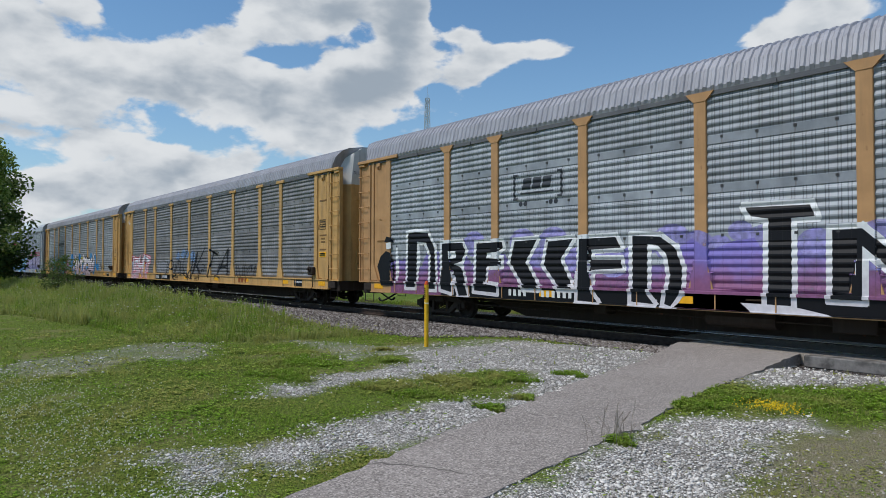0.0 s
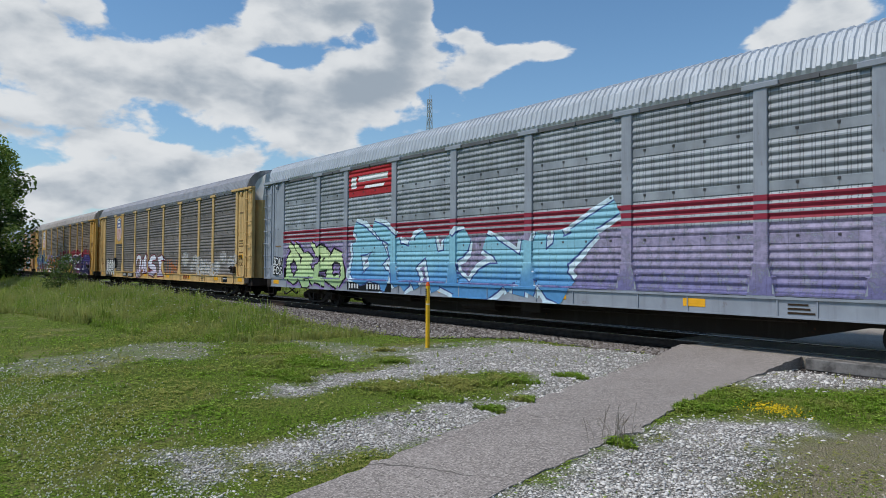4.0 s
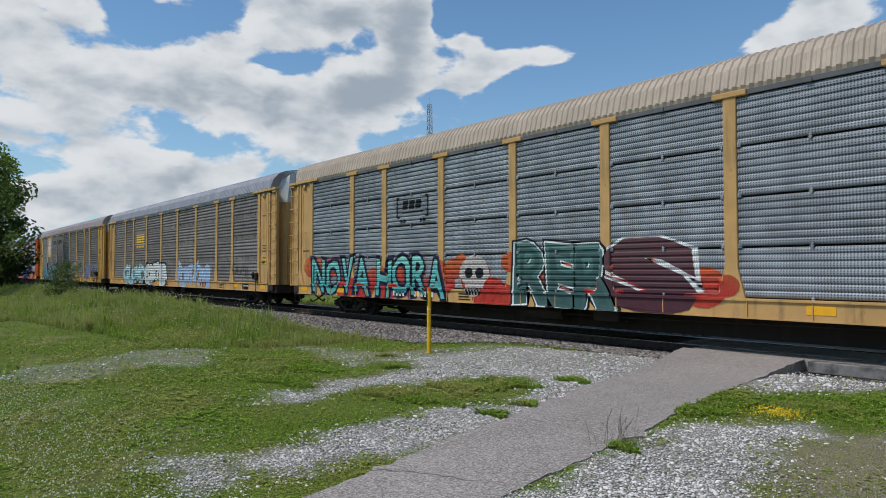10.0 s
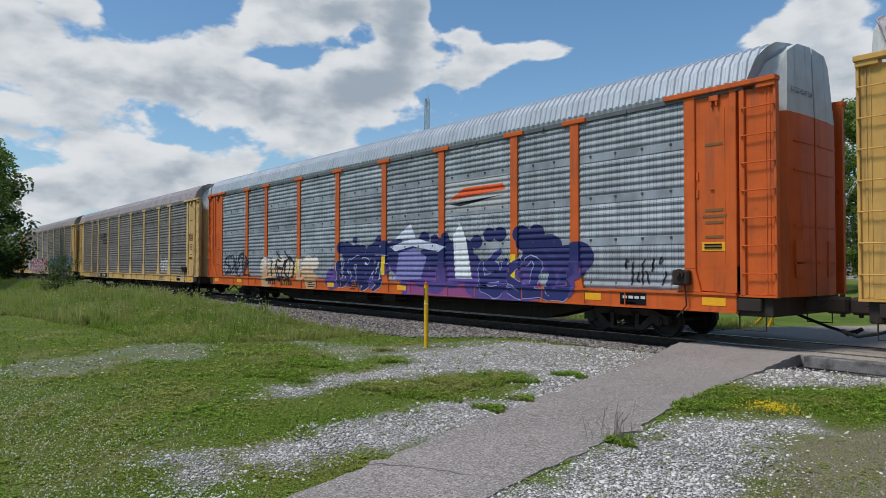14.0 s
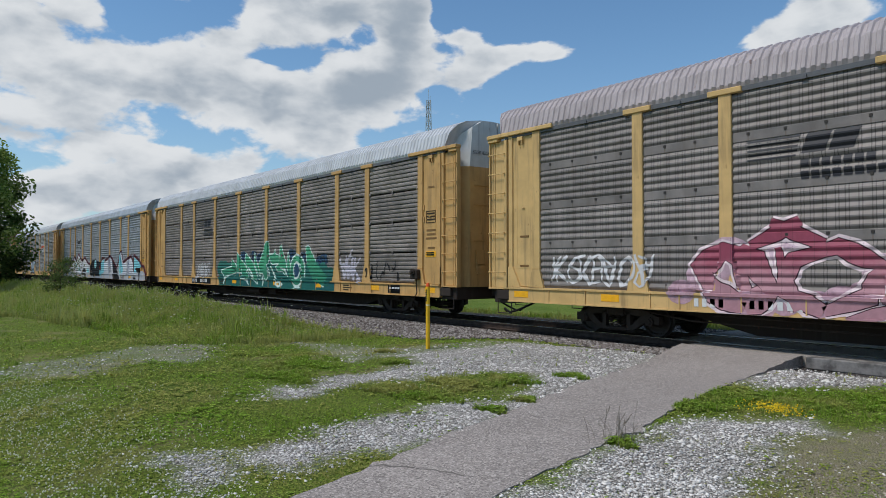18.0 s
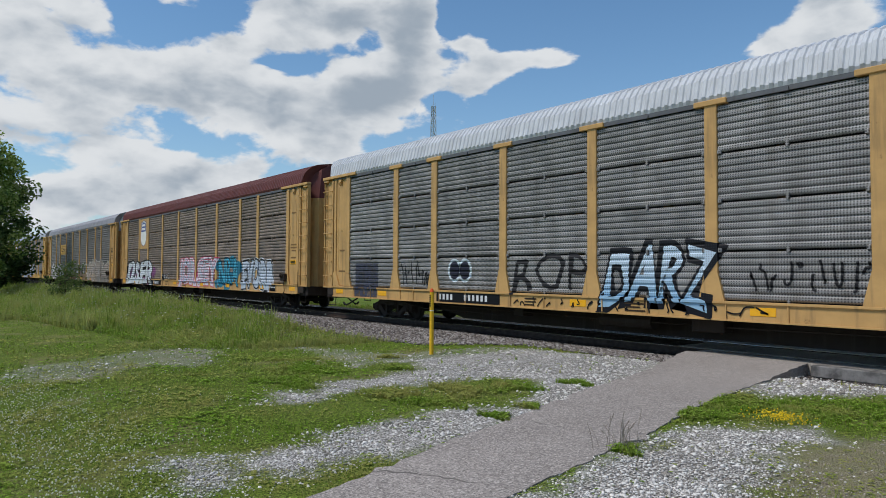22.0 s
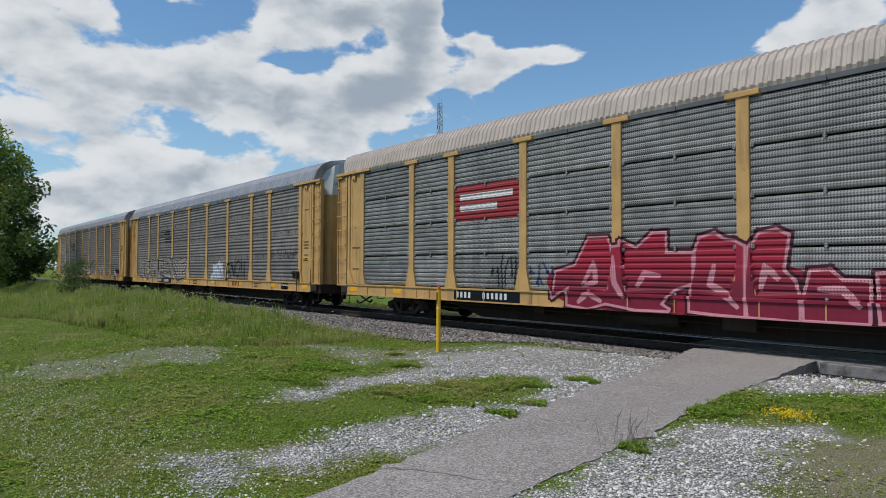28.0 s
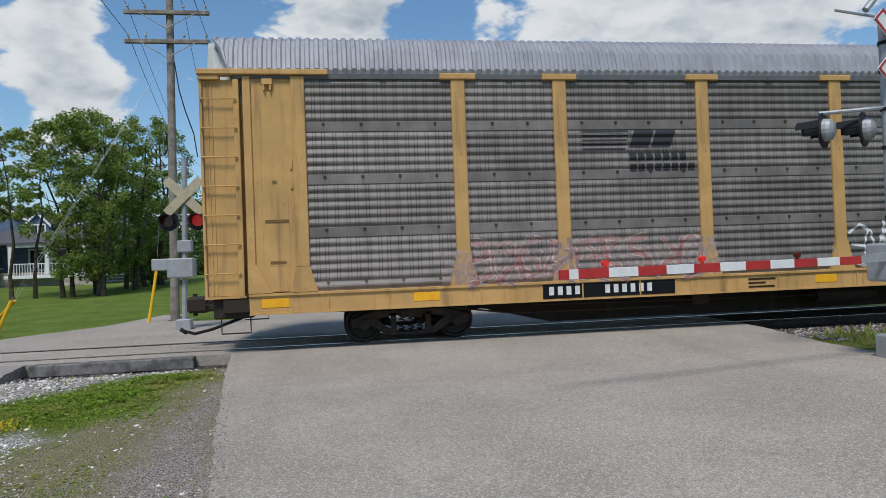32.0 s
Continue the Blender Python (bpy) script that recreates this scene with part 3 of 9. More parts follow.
CARS = [  # siding, roof, posts and doors, sill, kind of post, colour in words
    dict(s="silver", roof="roof_grey", c="tan", post="flare", words="silver-sided", caps="yellow"),
    dict(s="grey", roof="roof_grey", c="yellow", post="tee", words="grey-sided"),
    dict(s="silver", roof="roof_grey", c="yellow", post="tee", words="silver-sided"),
    dict(s="silver", roof="roof_silver", c="grey_paint", post="tee", words="silver-grey", top="grey_paint"),
    dict(s="brown", roof="roof_grey", c="pale_yellow", post="tee", words="brownish grey"),
    dict(s="fine_brown", roof="roof_rusty", c="bright_yellow", post="tee", words="rusty brown-sided"),
    dict(s="silver", roof="roof_silver", c="tan", post="plain", words="silver-sided", caps="white_paint"),
    dict(s="fine_silver", roof="roof_beige", c="yellow", post="tee", words="silver-sided"),
    dict(s="brown", roof="roof_grey", c="yellow", post="tee", words="brownish grey"),
    dict(s="dark", roof="roof_mauve", c="bright_yellow", post="tee", words="dark grey-sided"),
    dict(s="silver", roof="roof_silver", c="orange", post="tee", words="silver-sided"),
    dict(s="brown", roof="roof_mauve", c="pale_yellow", post="tee", words="brownish grey"),
    dict(s="brown", roof="roof_mauve", c="pale_yellow", post="tee", words="brown-sided"),
    dict(s="fine_dark", roof="roof_white", c="yellow", post="tee", words="dark brown-sided"),
    dict(s="silver", roof="roof_silver", c="yellow", post="tee", words="silver-sided"),
    dict(s="fine_grey", roof="roof_white", c="yellow", post="tee", words="grey-sided"),
    dict(s="fine_brown", roof="roof_maroon", c="yellow", post="plain", words="brown-sided", top="roof_maroon"),
    dict(s="dark", roof="roof_grey", c="yellow", post="tee", words="grey-sided"),
    dict(s="brown", roof="roof_silver", c="bright_yellow", post="tee", words="brownish grey"),
    dict(s="fine_grey", roof="roof_cream", c="yellow", post="tee", words="pale grey-sided"),
    dict(s="brown", roof="roof_grey", c="yellow", post="tee", words="brownish grey"),
    dict(s="brown", roof="roof_grey", c="yellow", post="tee", words="brownish grey"),
]
WHEELSETS = []
FLIP = pose(L, 0, 0, 0, 0, 180)


def rail_car(spec, label):
    car = thing("car_carrier", label, "rail car", None, "cars of the freight train")
    c, scr = P[spec["c"]], SCREENS[spec["s"]]
    style = "fine" if spec["s"].startswith("fine") else "wave"
    car["style"] = style
    dark = P["dark_steel"]
    put("roof", roof_mesh(), P[spec["roof"]], car)
    put("eave_rail", eave_mesh(), P["eave_grey"], car)
    put("underframe", under_mesh(), dark, car)
    put("brake_gear", tank_mesh(), dark, car)
    for side in (Matrix(), FLIP):
        put("side_sill", sill_mesh(), c, car, side.copy())
        for x in POSTS:
            put("post", post_mesh(spec["post"]), c, car, side @ pose(x, 0, 0))
        for a, b in BAYS:
            w = b - a - (0.26 if a > 2 and b < L - 2 else 0.13)
            x = (a + b) / 2 + (0.065 if b > L - 2 else -0.065 if a < 2 else 0)
            for r in range(4):
                put("siding_panel", panel_mesh("low" if style == "wave" and r == 0 else style, w), scr, car, side @ pose(x, 0, Z0 + r * ROW))
    plate, rung, stile, edge = ladder_parts()
    cap = P[spec.get("caps", spec["c"])]
    top = P[spec.get("top", "white_paint")] if "caps" not in spec else cap
    for end in (Matrix(), FLIP):
        for k, me in (("side_door", side_door_mesh()), ("door_post", door_post_mesh(True)), ("door_post", door_post_mesh(False)), ("door_header", header_mesh())):
            put(k, me, c, car, end.copy())
            put(k, mirrored(me), c, car, end.copy())
        for me, mm, st, ed in ((plate, rung, stile, edge), tuple(mirrored(q) for q in (plate, rung, stile, edge))):
            lad = put("ladder", me, c, car, end.copy())
            put("stile", st, c, lad)
            put("stile", ed, c, lad)
            for z in np.linspace(1.42, 4.5, 7):
                put("rung", mm, c, lad, pose(0, 0, float(z)))
        for t, mt in ((False, cap), (True, top)):
            me = end_door_mesh(t)
            put("end_door_top" if t else "end_door", me, mt, car, end.copy())
            put("end_door_top" if t else "end_door", mirrored(me), mt, car, end.copy())
        put("end_sill", end_sill_mesh(), dark, car, end.copy())
        put("coupler", coupler_mesh(), dark, car, end.copy())
        put("brake_hose", hose_mesh(), P["rubber"], car, end.copy())
    put("hand_brake", brake_mesh(), dark, car, pose(L - 1.85, 0, 1.28))
    for s in (3.65, L - 3.65):
        tr = put("truck", bolster_mesh(), dark, car, pose(s, 0, 0))
        put("side_frame", frame_mesh(), dark, tr)
        put("side_frame", frame_mesh(), dark, tr, pose(0, 0, 0, 0, 0, 180))
        for dx in (-0.17, 0.0, 0.17):
            put("spring", spring_mesh(), dark, tr, pose(dx, 0, 0))
        for dx in (-0.89, 0.89):
            WHEELSETS.append((car, put("wheelset", wheelset_mesh(), P["wheel"], tr, pose(dx, 0, WHEEL_R))))
    refl = cached(("reflector",), lambda bm: bbox(bm, -0.24, 0.24, FACE - 0.008, FACE + 0.01, 0.79, 0.95, 0.004))
    for x in (1.2, 3.9, 8.4, 12.0, 16.3, 19.8, 23.6, L - 1.2):
        put("reflector", refl, P["amber"], car, pose(x, 0, 0))
    return car


def mirrored(me):
    key = ("mirror", me.name)
    if key not in MESHES:
        c = me.copy()
        c.transform(Matrix.Diagonal((1, -1, 1, 1)))
        c.flip_normals()
        MESHES[key] = c
    return MESHES[key]


def run_at(t):
    """How far the train has come: x of the trailing end of its first car."""
    return -19.52 + 19.915 * t - 0.01547 * t * t + 0.000145 * t ** 3


TRAIN = []
for i, spec in enumerate(CARS):
    car = rail_car(spec, "tall %s car carrier with perforated sides, on the track" % spec["words"])
    TRAIN.append(car)


def motions():
    for i, (car, w) in enumerate(WHEELSETS):
        k, home = TRAIN.index(car), w.matrix_basis.translation.copy()
        ts = [n / 30 for n in range(961) if -34 < run_at(n / 30) - PITCH * k + w.parent.location.x < 14]
        rows = [(t, pose(*home, 0, 82 * j, 0)) for j, t in enumerate(ts)]
        if ts and ts[0] > 0.05:
            rows.insert(0, (0.0, pose(*home)))
        if ts and ts[-1] < 31.95:
            rows.append((32.0, rows[-1][1]))
        if len(rows) > 1:
            walk(w, rows)
    for i, car in enumerate(TRAIN):
        walk(car, [(t, pose(run_at(t) - PITCH * i, TRACK_Y, 0)) for t in range(0, 33, 2)])
# ---- the ground ----
def inside(px, py, poly):
    """Signed distance of many points to a polygon, positive within."""
    best = np.full(px.shape, 1e9)
    odd = np.zeros(px.shape, bool)
    n = len(poly)
    for i in range(n):
        (ax, ay), (bx, by) = poly[i], poly[(i + 1) % n]
        dx, dy = bx - ax, by - ay
        t = np.clip(((px - ax) * dx + (py - ay) * dy) / (dx * dx + dy * dy + 1e-9), 0, 1)
        best = np.minimum(best, np.hypot(px - ax - t * dx, py - ay - t * dy))
        if ay != by:
            odd ^= ((ay > py) != (by > py)) & (px < ax + (py - ay) * dx / dy)
    return np.where(odd, best, -best)


def lumps(px, py, scale, seed, octaves=4):
    """Smooth noise of many points, about -1 to 1."""
    rng = np.random.RandomState(seed)
    out, amp, f = np.zeros(px.shape), 1.0, 1.0 / scale
    for _ in range(octaves):
        grid = rng.rand(64, 64) * 2 - 1
        x, y = px * f + rng.rand() * 64, py * f + rng.rand() * 64
        i, j = np.floor(x).astype(int), np.floor(y).astype(int)
        u, v = x - i, y - j
        u, v = u * u * (3 - 2 * u), v * v * (3 - 2 * v)
        g = lambda a, b: grid[a % 64, b % 64]
        out += amp * (g(i, j) * (1 - u) * (1 - v) + g(i + 1, j) * u * (1 - v) + g(i, j + 1) * (1 - u) * v + g(i + 1, j + 1) * u * v)
        amp, f = amp * 0.55, f * 2.03
    return out / 1.6


def ramp(a, b, v):
    t = np.clip((v - a) / (b - a), 0, 1)
    return t * t * (3 - 2 * t)


FOOTWAY = [(-4.2, 1.4), (-4.63, 2.43), (-4.85, 3.12), (-5.3, 4.36), (-5.65, 5.61), (-6.25, 7.36), (-7.1, 10.6), (-7.75, 12.75),
           (-5.35, 12.75), (-5.2, 11.0), (-5.05, 9.69), (-4.72, 7.78), (-4.25, 6.19), (-4.0, 4.74), (-3.7, 3.37), (-3.3, 2.4), (-2.9, 1.4)]
ROAD = [(-0.5, -6.0), (-0.62, 1.0), (-0.97, 5.3), (-1.3, 7.38), (-1.75, 10.8), (-1.95, 12.75), (8.1, 12.75), (8.0, 9.1), (8.1, 3.0), (8.4, -6.0)]
GRAVEL = [
    [(-15.8, 7.8), (-14.3, 8.4), (-12.7, 8.4), (-11.9, 8.9), (-12.1, 9.9), (-12.0, 11.1), (-10.9, 11.5), (-9.6, 11.4), (-8.7, 11.7), (-7.6, 12.4), (-6.8, 9.8), (-6.1, 7.8),
     (-5.8, 6.9), (-5.4, 5.5), (-6.0, 5.9), (-6.7, 7.2), (-7.6, 8.1), (-8.1, 7.6), (-8.3, 6.6), (-8.4, 6.0), (-8.2, 5.0), (-8.0, 4.3), (-8.3, 3.9), (-8.9, 4.3),
     (-8.6, 4.7), (-9.1, 5.3), (-9.0, 5.8), (-9.3, 6.6), (-9.6, 7.3), (-10.4, 7.9), (-10.9, 7.5), (-10.4, 6.5), (-11.8, 6.9), (-14.2, 7.6)],
    [(-5.9, 2.6), (-6.0, 2.9), (-6.1, 3.3), (-6.4, 3.7), (-6.5, 4.4), (-6.45, 5.5), (-6.4, 6.0), (-6.0, 6.1), (-5.4, 5.2), (-5.2, 4.5), (-5.15, 3.7), (-5.3, 3.4), (-5.4, 2.7)],
    [(-6.5, 2.0), (-6.4, 2.15), (-6.2, 2.4), (-5.6, 2.2), (-5.0, 1.8), (-5.3, 1.8), (-5.8, 2.05), (-6.1, 1.95)],
    [(-12.5, 1.5), (-13.9, 2.1), (-14.2, 3.0), (-14.7, 3.6), (-16.0, 5.1), (-15.6, 6.0), (-12.3, 4.7), (-12.0, 4.2), (-12.5, 3.7), (-12.3, 3.05), (-11.7, 2.3), (-11.9, 1.8)],
    [(-3.75, 3.6), (-3.95, 4.7), (-4.0, 5.4), (-4.2, 6.2), (-4.2, 7.1), (-3.65, 7.3), (-3.4, 7.8), (-3.0, 7.4), (-3.2, 6.7), (-3.0, 6.0), (-2.65, 5.4), (-2.45, 4.8), (-2.2, 2.6), (-3.4, 2.2)],
    [(-5.1, 9.8), (-5.4, 10.9), (-5.6, 12.6), (-2.1, 12.7), (-2.2, 12.2), (-3.5, 11.2), (-4.1, 10.2), (-4.5, 9.3)],
]
WORN = [(-3.2, 7.0), (-2.9, 5.9), (-2.5, 4.6), (-2.2, 2.4), (-1.6, 1.4), (-0.5, 1.4), (-0.9, 5.3), (-1.3, 7.4), (-1.6, 10.8), (-1.9, 12.4), (-2.2, 10.6), (-2.5, 8.4)]
GRIT = [(-2.2, 12.6), (-1.75, 10.7), (-1.8, 9.0), (-1.9, 7.8), (-1.8, 6.0), (-1.6, 4.5), (-1.4, 1.0), (-0.4, 1.0), (-0.9, 5.3), (-1.25, 7.4), (-1.65, 10.8), (-1.9, 12.7)]


def height(x, y):
    """The lie of the land."""
    x, y = np.asarray(x, float), np.asarray(y, float)
    z = np.full(np.broadcast(x, y).shape, -0.12)
    away = ramp(-8.5, -17, x) + ramp(11, 18, x)
    z = z - 0.22 * away * ramp(3, 8, y)
    z = z + 0.45 * ramp(-16, -24, x) * ramp(6.0, 7.6, y) * ramp(11.4, 9.3, y)
    bed = ramp(11.0, 12.4, y) * ramp(17.1, 15.7, y)
    z = z * (1 - bed) - 0.2 * bed
    z = z + 1.0 * ramp(18.5, 50, y) * ramp(-75, -45, x) - 0.05 * ramp(16, 19, y)
    return z


def gravel_at(x, y):
    g = np.full(x.shape, -9.0)
    for p in GRAVEL:
        g = np.maximum(g, inside(x, y, p))
    return g + 0.22 * lumps(x, y, 0.9, 11) + 0.2 * lumps(x, y, 0.25, 12)


def ballast_at(x, y):
    b = np.minimum(y - 10.7 - 1.35 * ramp(-13.5, -11.5, x) + 0.5 * ramp(-16, -30, x) - 0.6 * ramp(-24, -60, x) + 0.3 * lumps(x, y, 1.6, 5), 17.6 + 1.9 * ramp(-9, -12, x) - y)
    return b


def worn_at(x, y):
    return inside(x, y, WORN) + 0.4 * lumps(x, y, 0.9, 21)


def grit_at(x, y):
    return inside(x, y, GRIT) + 0.22 * lumps(x, y, 0.7, 22)


def sheet(name, xs, ys, material):
    X, Y = np.meshgrid(xs, ys)
    X, Y = X.ravel(), Y.ravel()
    Z = height(X, Y) + 0.018 * lumps(X, Y, 0.6, 3)
    nx, ny = len(xs), len(ys)
    i = (np.arange(ny - 1)[:, None] * nx + np.arange(nx - 1)[None, :]).ravel()
    faces = np.stack([i, i + 1, i + nx + 1, i + nx], 1)
    return X, Y, Z, faces


def bulk(name, verts, faces, material=None, smooth=False, attrs=()):
    """A mesh object from arrays; faces all of one size."""
    me = bpy.data.meshes.new(name)
    n, k = faces.shape
    me.vertices.add(len(verts))
    me.vertices.foreach_set("co", np.ascontiguousarray(verts, dtype=np.float32).ravel())
    me.loops.add(n * k)
    me.loops.foreach_set("vertex_index", np.ascontiguousarray(faces, dtype=np.int32).ravel())
    me.polygons.add(n)
    me.polygons.foreach_set("loop_start", np.arange(0, n * k, k, dtype=np.int32))
    me.update(calc_edges=True)
    if smooth:
        me.polygons.foreach_set("use_smooth", np.ones(n, dtype=bool))
    for key, val in attrs:
        a = me.attributes.new(key, "FLOAT", "POINT")
        a.data.foreach_set("value", np.ascontiguousarray(val, dtype=np.float32))
    me.materials.append(material)
    return me


def ground_material():
    m = Mat("ground_cover", 0.95)
    att = {}
    for k in ("gravel", "ballast", "worn", "lawn", "grit"):
        a = m.node("ShaderNodeAttribute")
        a.attribute_name = k
        att[k] = a.outputs["Fac"]
    wv = m.coord((1, 1, 1), True)
    n1, n2, n3 = m.noise(0.7, 6, 0.6, wv), m.noise(7, 6, 0.65, wv), m.noise(55, 4, 0.6, wv)
    leaf = m.noise(42, 5, 0.7, wv)
    grass = m.mix(m.range(leaf, 0.38, 0.62), (0.055, 0.075, 0.014, 1), (0.22, 0.31, 0.04, 1))
    grass = m.mix(m.math("MULTIPLY", m.range(n2, 0.42, 0.7), 0.5), grass, (0.2, 0.22, 0.06, 1))
    grass = m.mix(m.math("MULTIPLY", m.range(n1, 0.5, 0.66), 0.55), grass, (0.3, 0.26, 0.12, 1))
    lawn = m.mix(m.range(n1, 0.3, 0.7), (0.13, 0.2, 0.035, 1), (0.21, 0.27, 0.06, 1))
    lawn = m.mix(m.math("MULTIPLY", m.range(n2, 0.4, 0.65), 0.5), lawn, (0.1, 0.17, 0.03, 1))
    col = m.mix(att["lawn"], grass, lawn)
    n4 = m.noise(120, 3, 0.7, wv)
    dirt = m.mix(m.range(n4, 0.42, 0.58), (0.17, 0.145, 0.085, 1), (0.44, 0.385, 0.26, 1))
    dirt = m.mix(m.range(leaf, 0.5, 0.66), dirt, (0.29, 0.255, 0.13, 1))
    col = m.mix(m.math("MULTIPLY", att["worn"], m.range(n2, 0.35, 0.65, 1.0, 0.75)), col, dirt)
    vor = m.node("ShaderNodeTexVoronoi")
    vor.inputs["Scale"].default_value = 48
    m.link(wv, vor.inputs[0])
    bw = m.node("ShaderNodeRGBToBW")
    m.link(vor.outputs["Color"], bw.inputs[0])
    chip = m.node("ShaderNodeTexVoronoi")
    chip.inputs["Scale"].default_value = 105
    m.link(wv, chip.inputs[0])
    cb = m.node("ShaderNodeRGBToBW")
    m.link(chip.outputs["Color"], cb.inputs[0])
    grit = m.mix(m.range(cb.outputs[0], 0.15, 0.85), (0.17, 0.14, 0.115, 1), (0.56, 0.49, 0.43, 1))
    grit = m.mix(m.math("MULTIPLY", m.range(n2, 0.5, 0.7), 0.5), grit, (0.22, 0.19, 0.12, 1))
    col = m.mix(att["grit"], col, grit)
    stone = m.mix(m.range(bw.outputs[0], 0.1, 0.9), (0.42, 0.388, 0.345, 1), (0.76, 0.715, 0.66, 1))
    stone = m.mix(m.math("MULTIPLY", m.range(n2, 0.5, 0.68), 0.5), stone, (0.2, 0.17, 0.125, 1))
    # shade in the gaps between gravel stones, put into the colour
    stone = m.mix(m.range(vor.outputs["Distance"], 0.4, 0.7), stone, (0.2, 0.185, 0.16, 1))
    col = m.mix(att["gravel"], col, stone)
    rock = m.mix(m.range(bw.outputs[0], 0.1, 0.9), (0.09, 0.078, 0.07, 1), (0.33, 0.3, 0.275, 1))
    # ballast too: colour darkened between stones to stand for shade
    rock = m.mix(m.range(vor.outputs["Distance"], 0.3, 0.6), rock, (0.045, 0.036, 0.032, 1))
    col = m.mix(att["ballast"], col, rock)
    m.color(col)
    h = m.math("ADD", m.math("ADD", n3, m.math("MULTIPLY", leaf, 0.6)), m.math("MULTIPLY", vor.outputs["Distance"], -1.2))
    m.bump(h, 0.9, 0.03)
    return m.m


def build_ground():
    fine = np.concatenate([np.arange(-48, -18, 0.45), np.arange(-18, 12, 0.11), np.arange(12, 40, 0.7)])
    xs = np.concatenate([[-2600, -1200, -600, -300, -180, -130], np.arange(-105, -48, 1.5), fine, [45, 60, 80, 130, 250, 600, 1200, 2600]])
    fy = np.concatenate([np.arange(-6, 0.8, 0.4), np.arange(0.8, 13.2, 0.11), np.arange(13.2, 19, 0.3), np.arange(19, 62, 1.2)])
    ys = np.concatenate([[-2600, -900, -300, -120, -60, -30, -18, -10], fy, [66, 72, 80, 95, 120, 160, 230, 400, 800, 1600, 2600]])
    X, Y, Z, F = sheet("ground", xs, ys, None)
    soft = lambda v, w: np.clip(v / w + 0.5, 0, 1)
    lawn = ramp(18.4, 19.2, Y) * ramp(-48, -40, X)
    me = bulk("ground", np.stack([X, Y, Z], 1), F, ground_material(), True,
              [("gravel", soft(gravel_at(X, Y), 0.3) * np.maximum(ramp(-11.6, -10.4, X), 0.45 * np.clip(0.85 + 0.5 * lumps(X, Y, 0.35, 38), 0.35, 1))), ("ballast", soft(ballast_at(X, Y), 0.35)),
               ("worn", soft(worn_at(X, Y), 0.6)), ("grit", soft(grit_at(X, Y), 0.4)), ("lawn", lawn)])
    tagged(new("ground", me), "uneven grass with patches of pale gravel beside the track", "ground", kind="structure")


def asphalt(name, c, crack=0.25, grain=1.0):
    m = Mat(name, 0.9)
    wv = m.coord((1, 1, 1), True)
    big, mid = m.noise(0.5, 6, 0.6, wv), m.noise(5, 6, 0.6, wv)
    grit = m.node("ShaderNodeTexVoronoi")
    grit.inputs["Scale"].default_value = 75
    m.link(wv, grit.inputs[0])
    gb = m.node("ShaderNodeRGBToBW")
    m.link(grit.outputs["Color"], gb.inputs[0])
    fine = gb.outputs[0]
    col = m.mix(m.range(big, 0.3, 0.7), tone(c, 0.86), tone(c, 1.1))
    lane = m.noise(0.9, 3, 0.5, m.coord((1, 0.06, 1), True))
    col = m.mix(m.math("MULTIPLY", m.range(lane, 0.52, 0.7), 0.4), col, tone(c, 0.72))
    col = m.mix(m.math("MULTIPLY", m.range(mid, 0.5, 0.75), 0.35), col, tone(c, 0.68))
    col = m.mix(m.range(fine, 0.55, 0.85, 0, 0.75 * grain), col, tone(c, 1.9))
    col = m.mix(m.range(fine, 0.15, 0.4, 0.7 * grain, 0), col, tone(c, 0.42))
    v = m.node("ShaderNodeTexVoronoi")
    v.feature = "DISTANCE_TO_EDGE"
    v.inputs["Scale"].default_value = 0.42
    dv = m.node("ShaderNodeVectorMath")
    dv.operation = "ADD"
    nn = m.node("ShaderNodeTexNoise")
    nn.inputs["Scale"].default_value = 2.5
    m.link(wv, nn.inputs[0])
    sc = m.node("ShaderNodeVectorMath")
    sc.operation = "SCALE"
    sc.inputs[3].default_value = 0.5
    m.link(nn.outputs["Color"], sc.inputs[0])
    m.link(wv, dv.inputs[0])
    m.link(sc.outputs[0], dv.inputs[1])
    m.link(dv.outputs[0], v.inputs[0])
    line = m.math("MULTIPLY", m.range(v.outputs["Distance"], 0.002, 0.012, 1, 0), m.math("MULTIPLY", m.range(big, 0.5, 0.62), crack * 2))
    col = m.mix(line, col, tone(c, 0.3))
    m.color(col).bump(fine, 0.5, 0.006)
    return m.m


def slab(name, poly, top, thick, material, label, cat, seed=1, rag=0.05, slope=None):
    """A paved strip with a crumbled edge, following the land a little."""
    rng = random.Random(seed)
    pts = []
    n = len(poly)
    for i in range(n):
        a, b = Vector(poly[i]), Vector(poly[(i + 1) % n])
        k = max(1, int((b - a).length / 0.13))
        nrm = Vector((b.y - a.y, a.x - b.x)).normalized()
        for j in range(k):
            p = a.lerp(b, j / k) + nrm * rng.gauss(0, rag)
            pts.append(p)
    bm = bmesh.new()
    hi = [bm.verts.new((p.x, p.y, 0)) for p in pts]
    f = bm.faces.new(hi)
    bmesh.ops.triangulate(bm, faces=[f])
    for yc in [c * 0.8 for c in range(-8, 17)]:
        bmesh.ops.bisect_plane(bm, geom=bm.verts[:] + bm.edges[:] + bm.faces[:], plane_co=(0, yc, 0), plane_no=(0, 1, 0))
    for v in bm.verts:
        v.co.z = top(v.co.x, v.co.y)
    ext = bmesh.ops.extrude_face_region(bm, geom=bm.faces[:])
    for v in [g for g in ext["geom"] if isinstance(g, bmesh.types.BMVert)]:
        v.co.z -= thick
    ob = put(name, mesh_of(name, bm), material)
    return tagged(ob, label, cat, kind="structure")


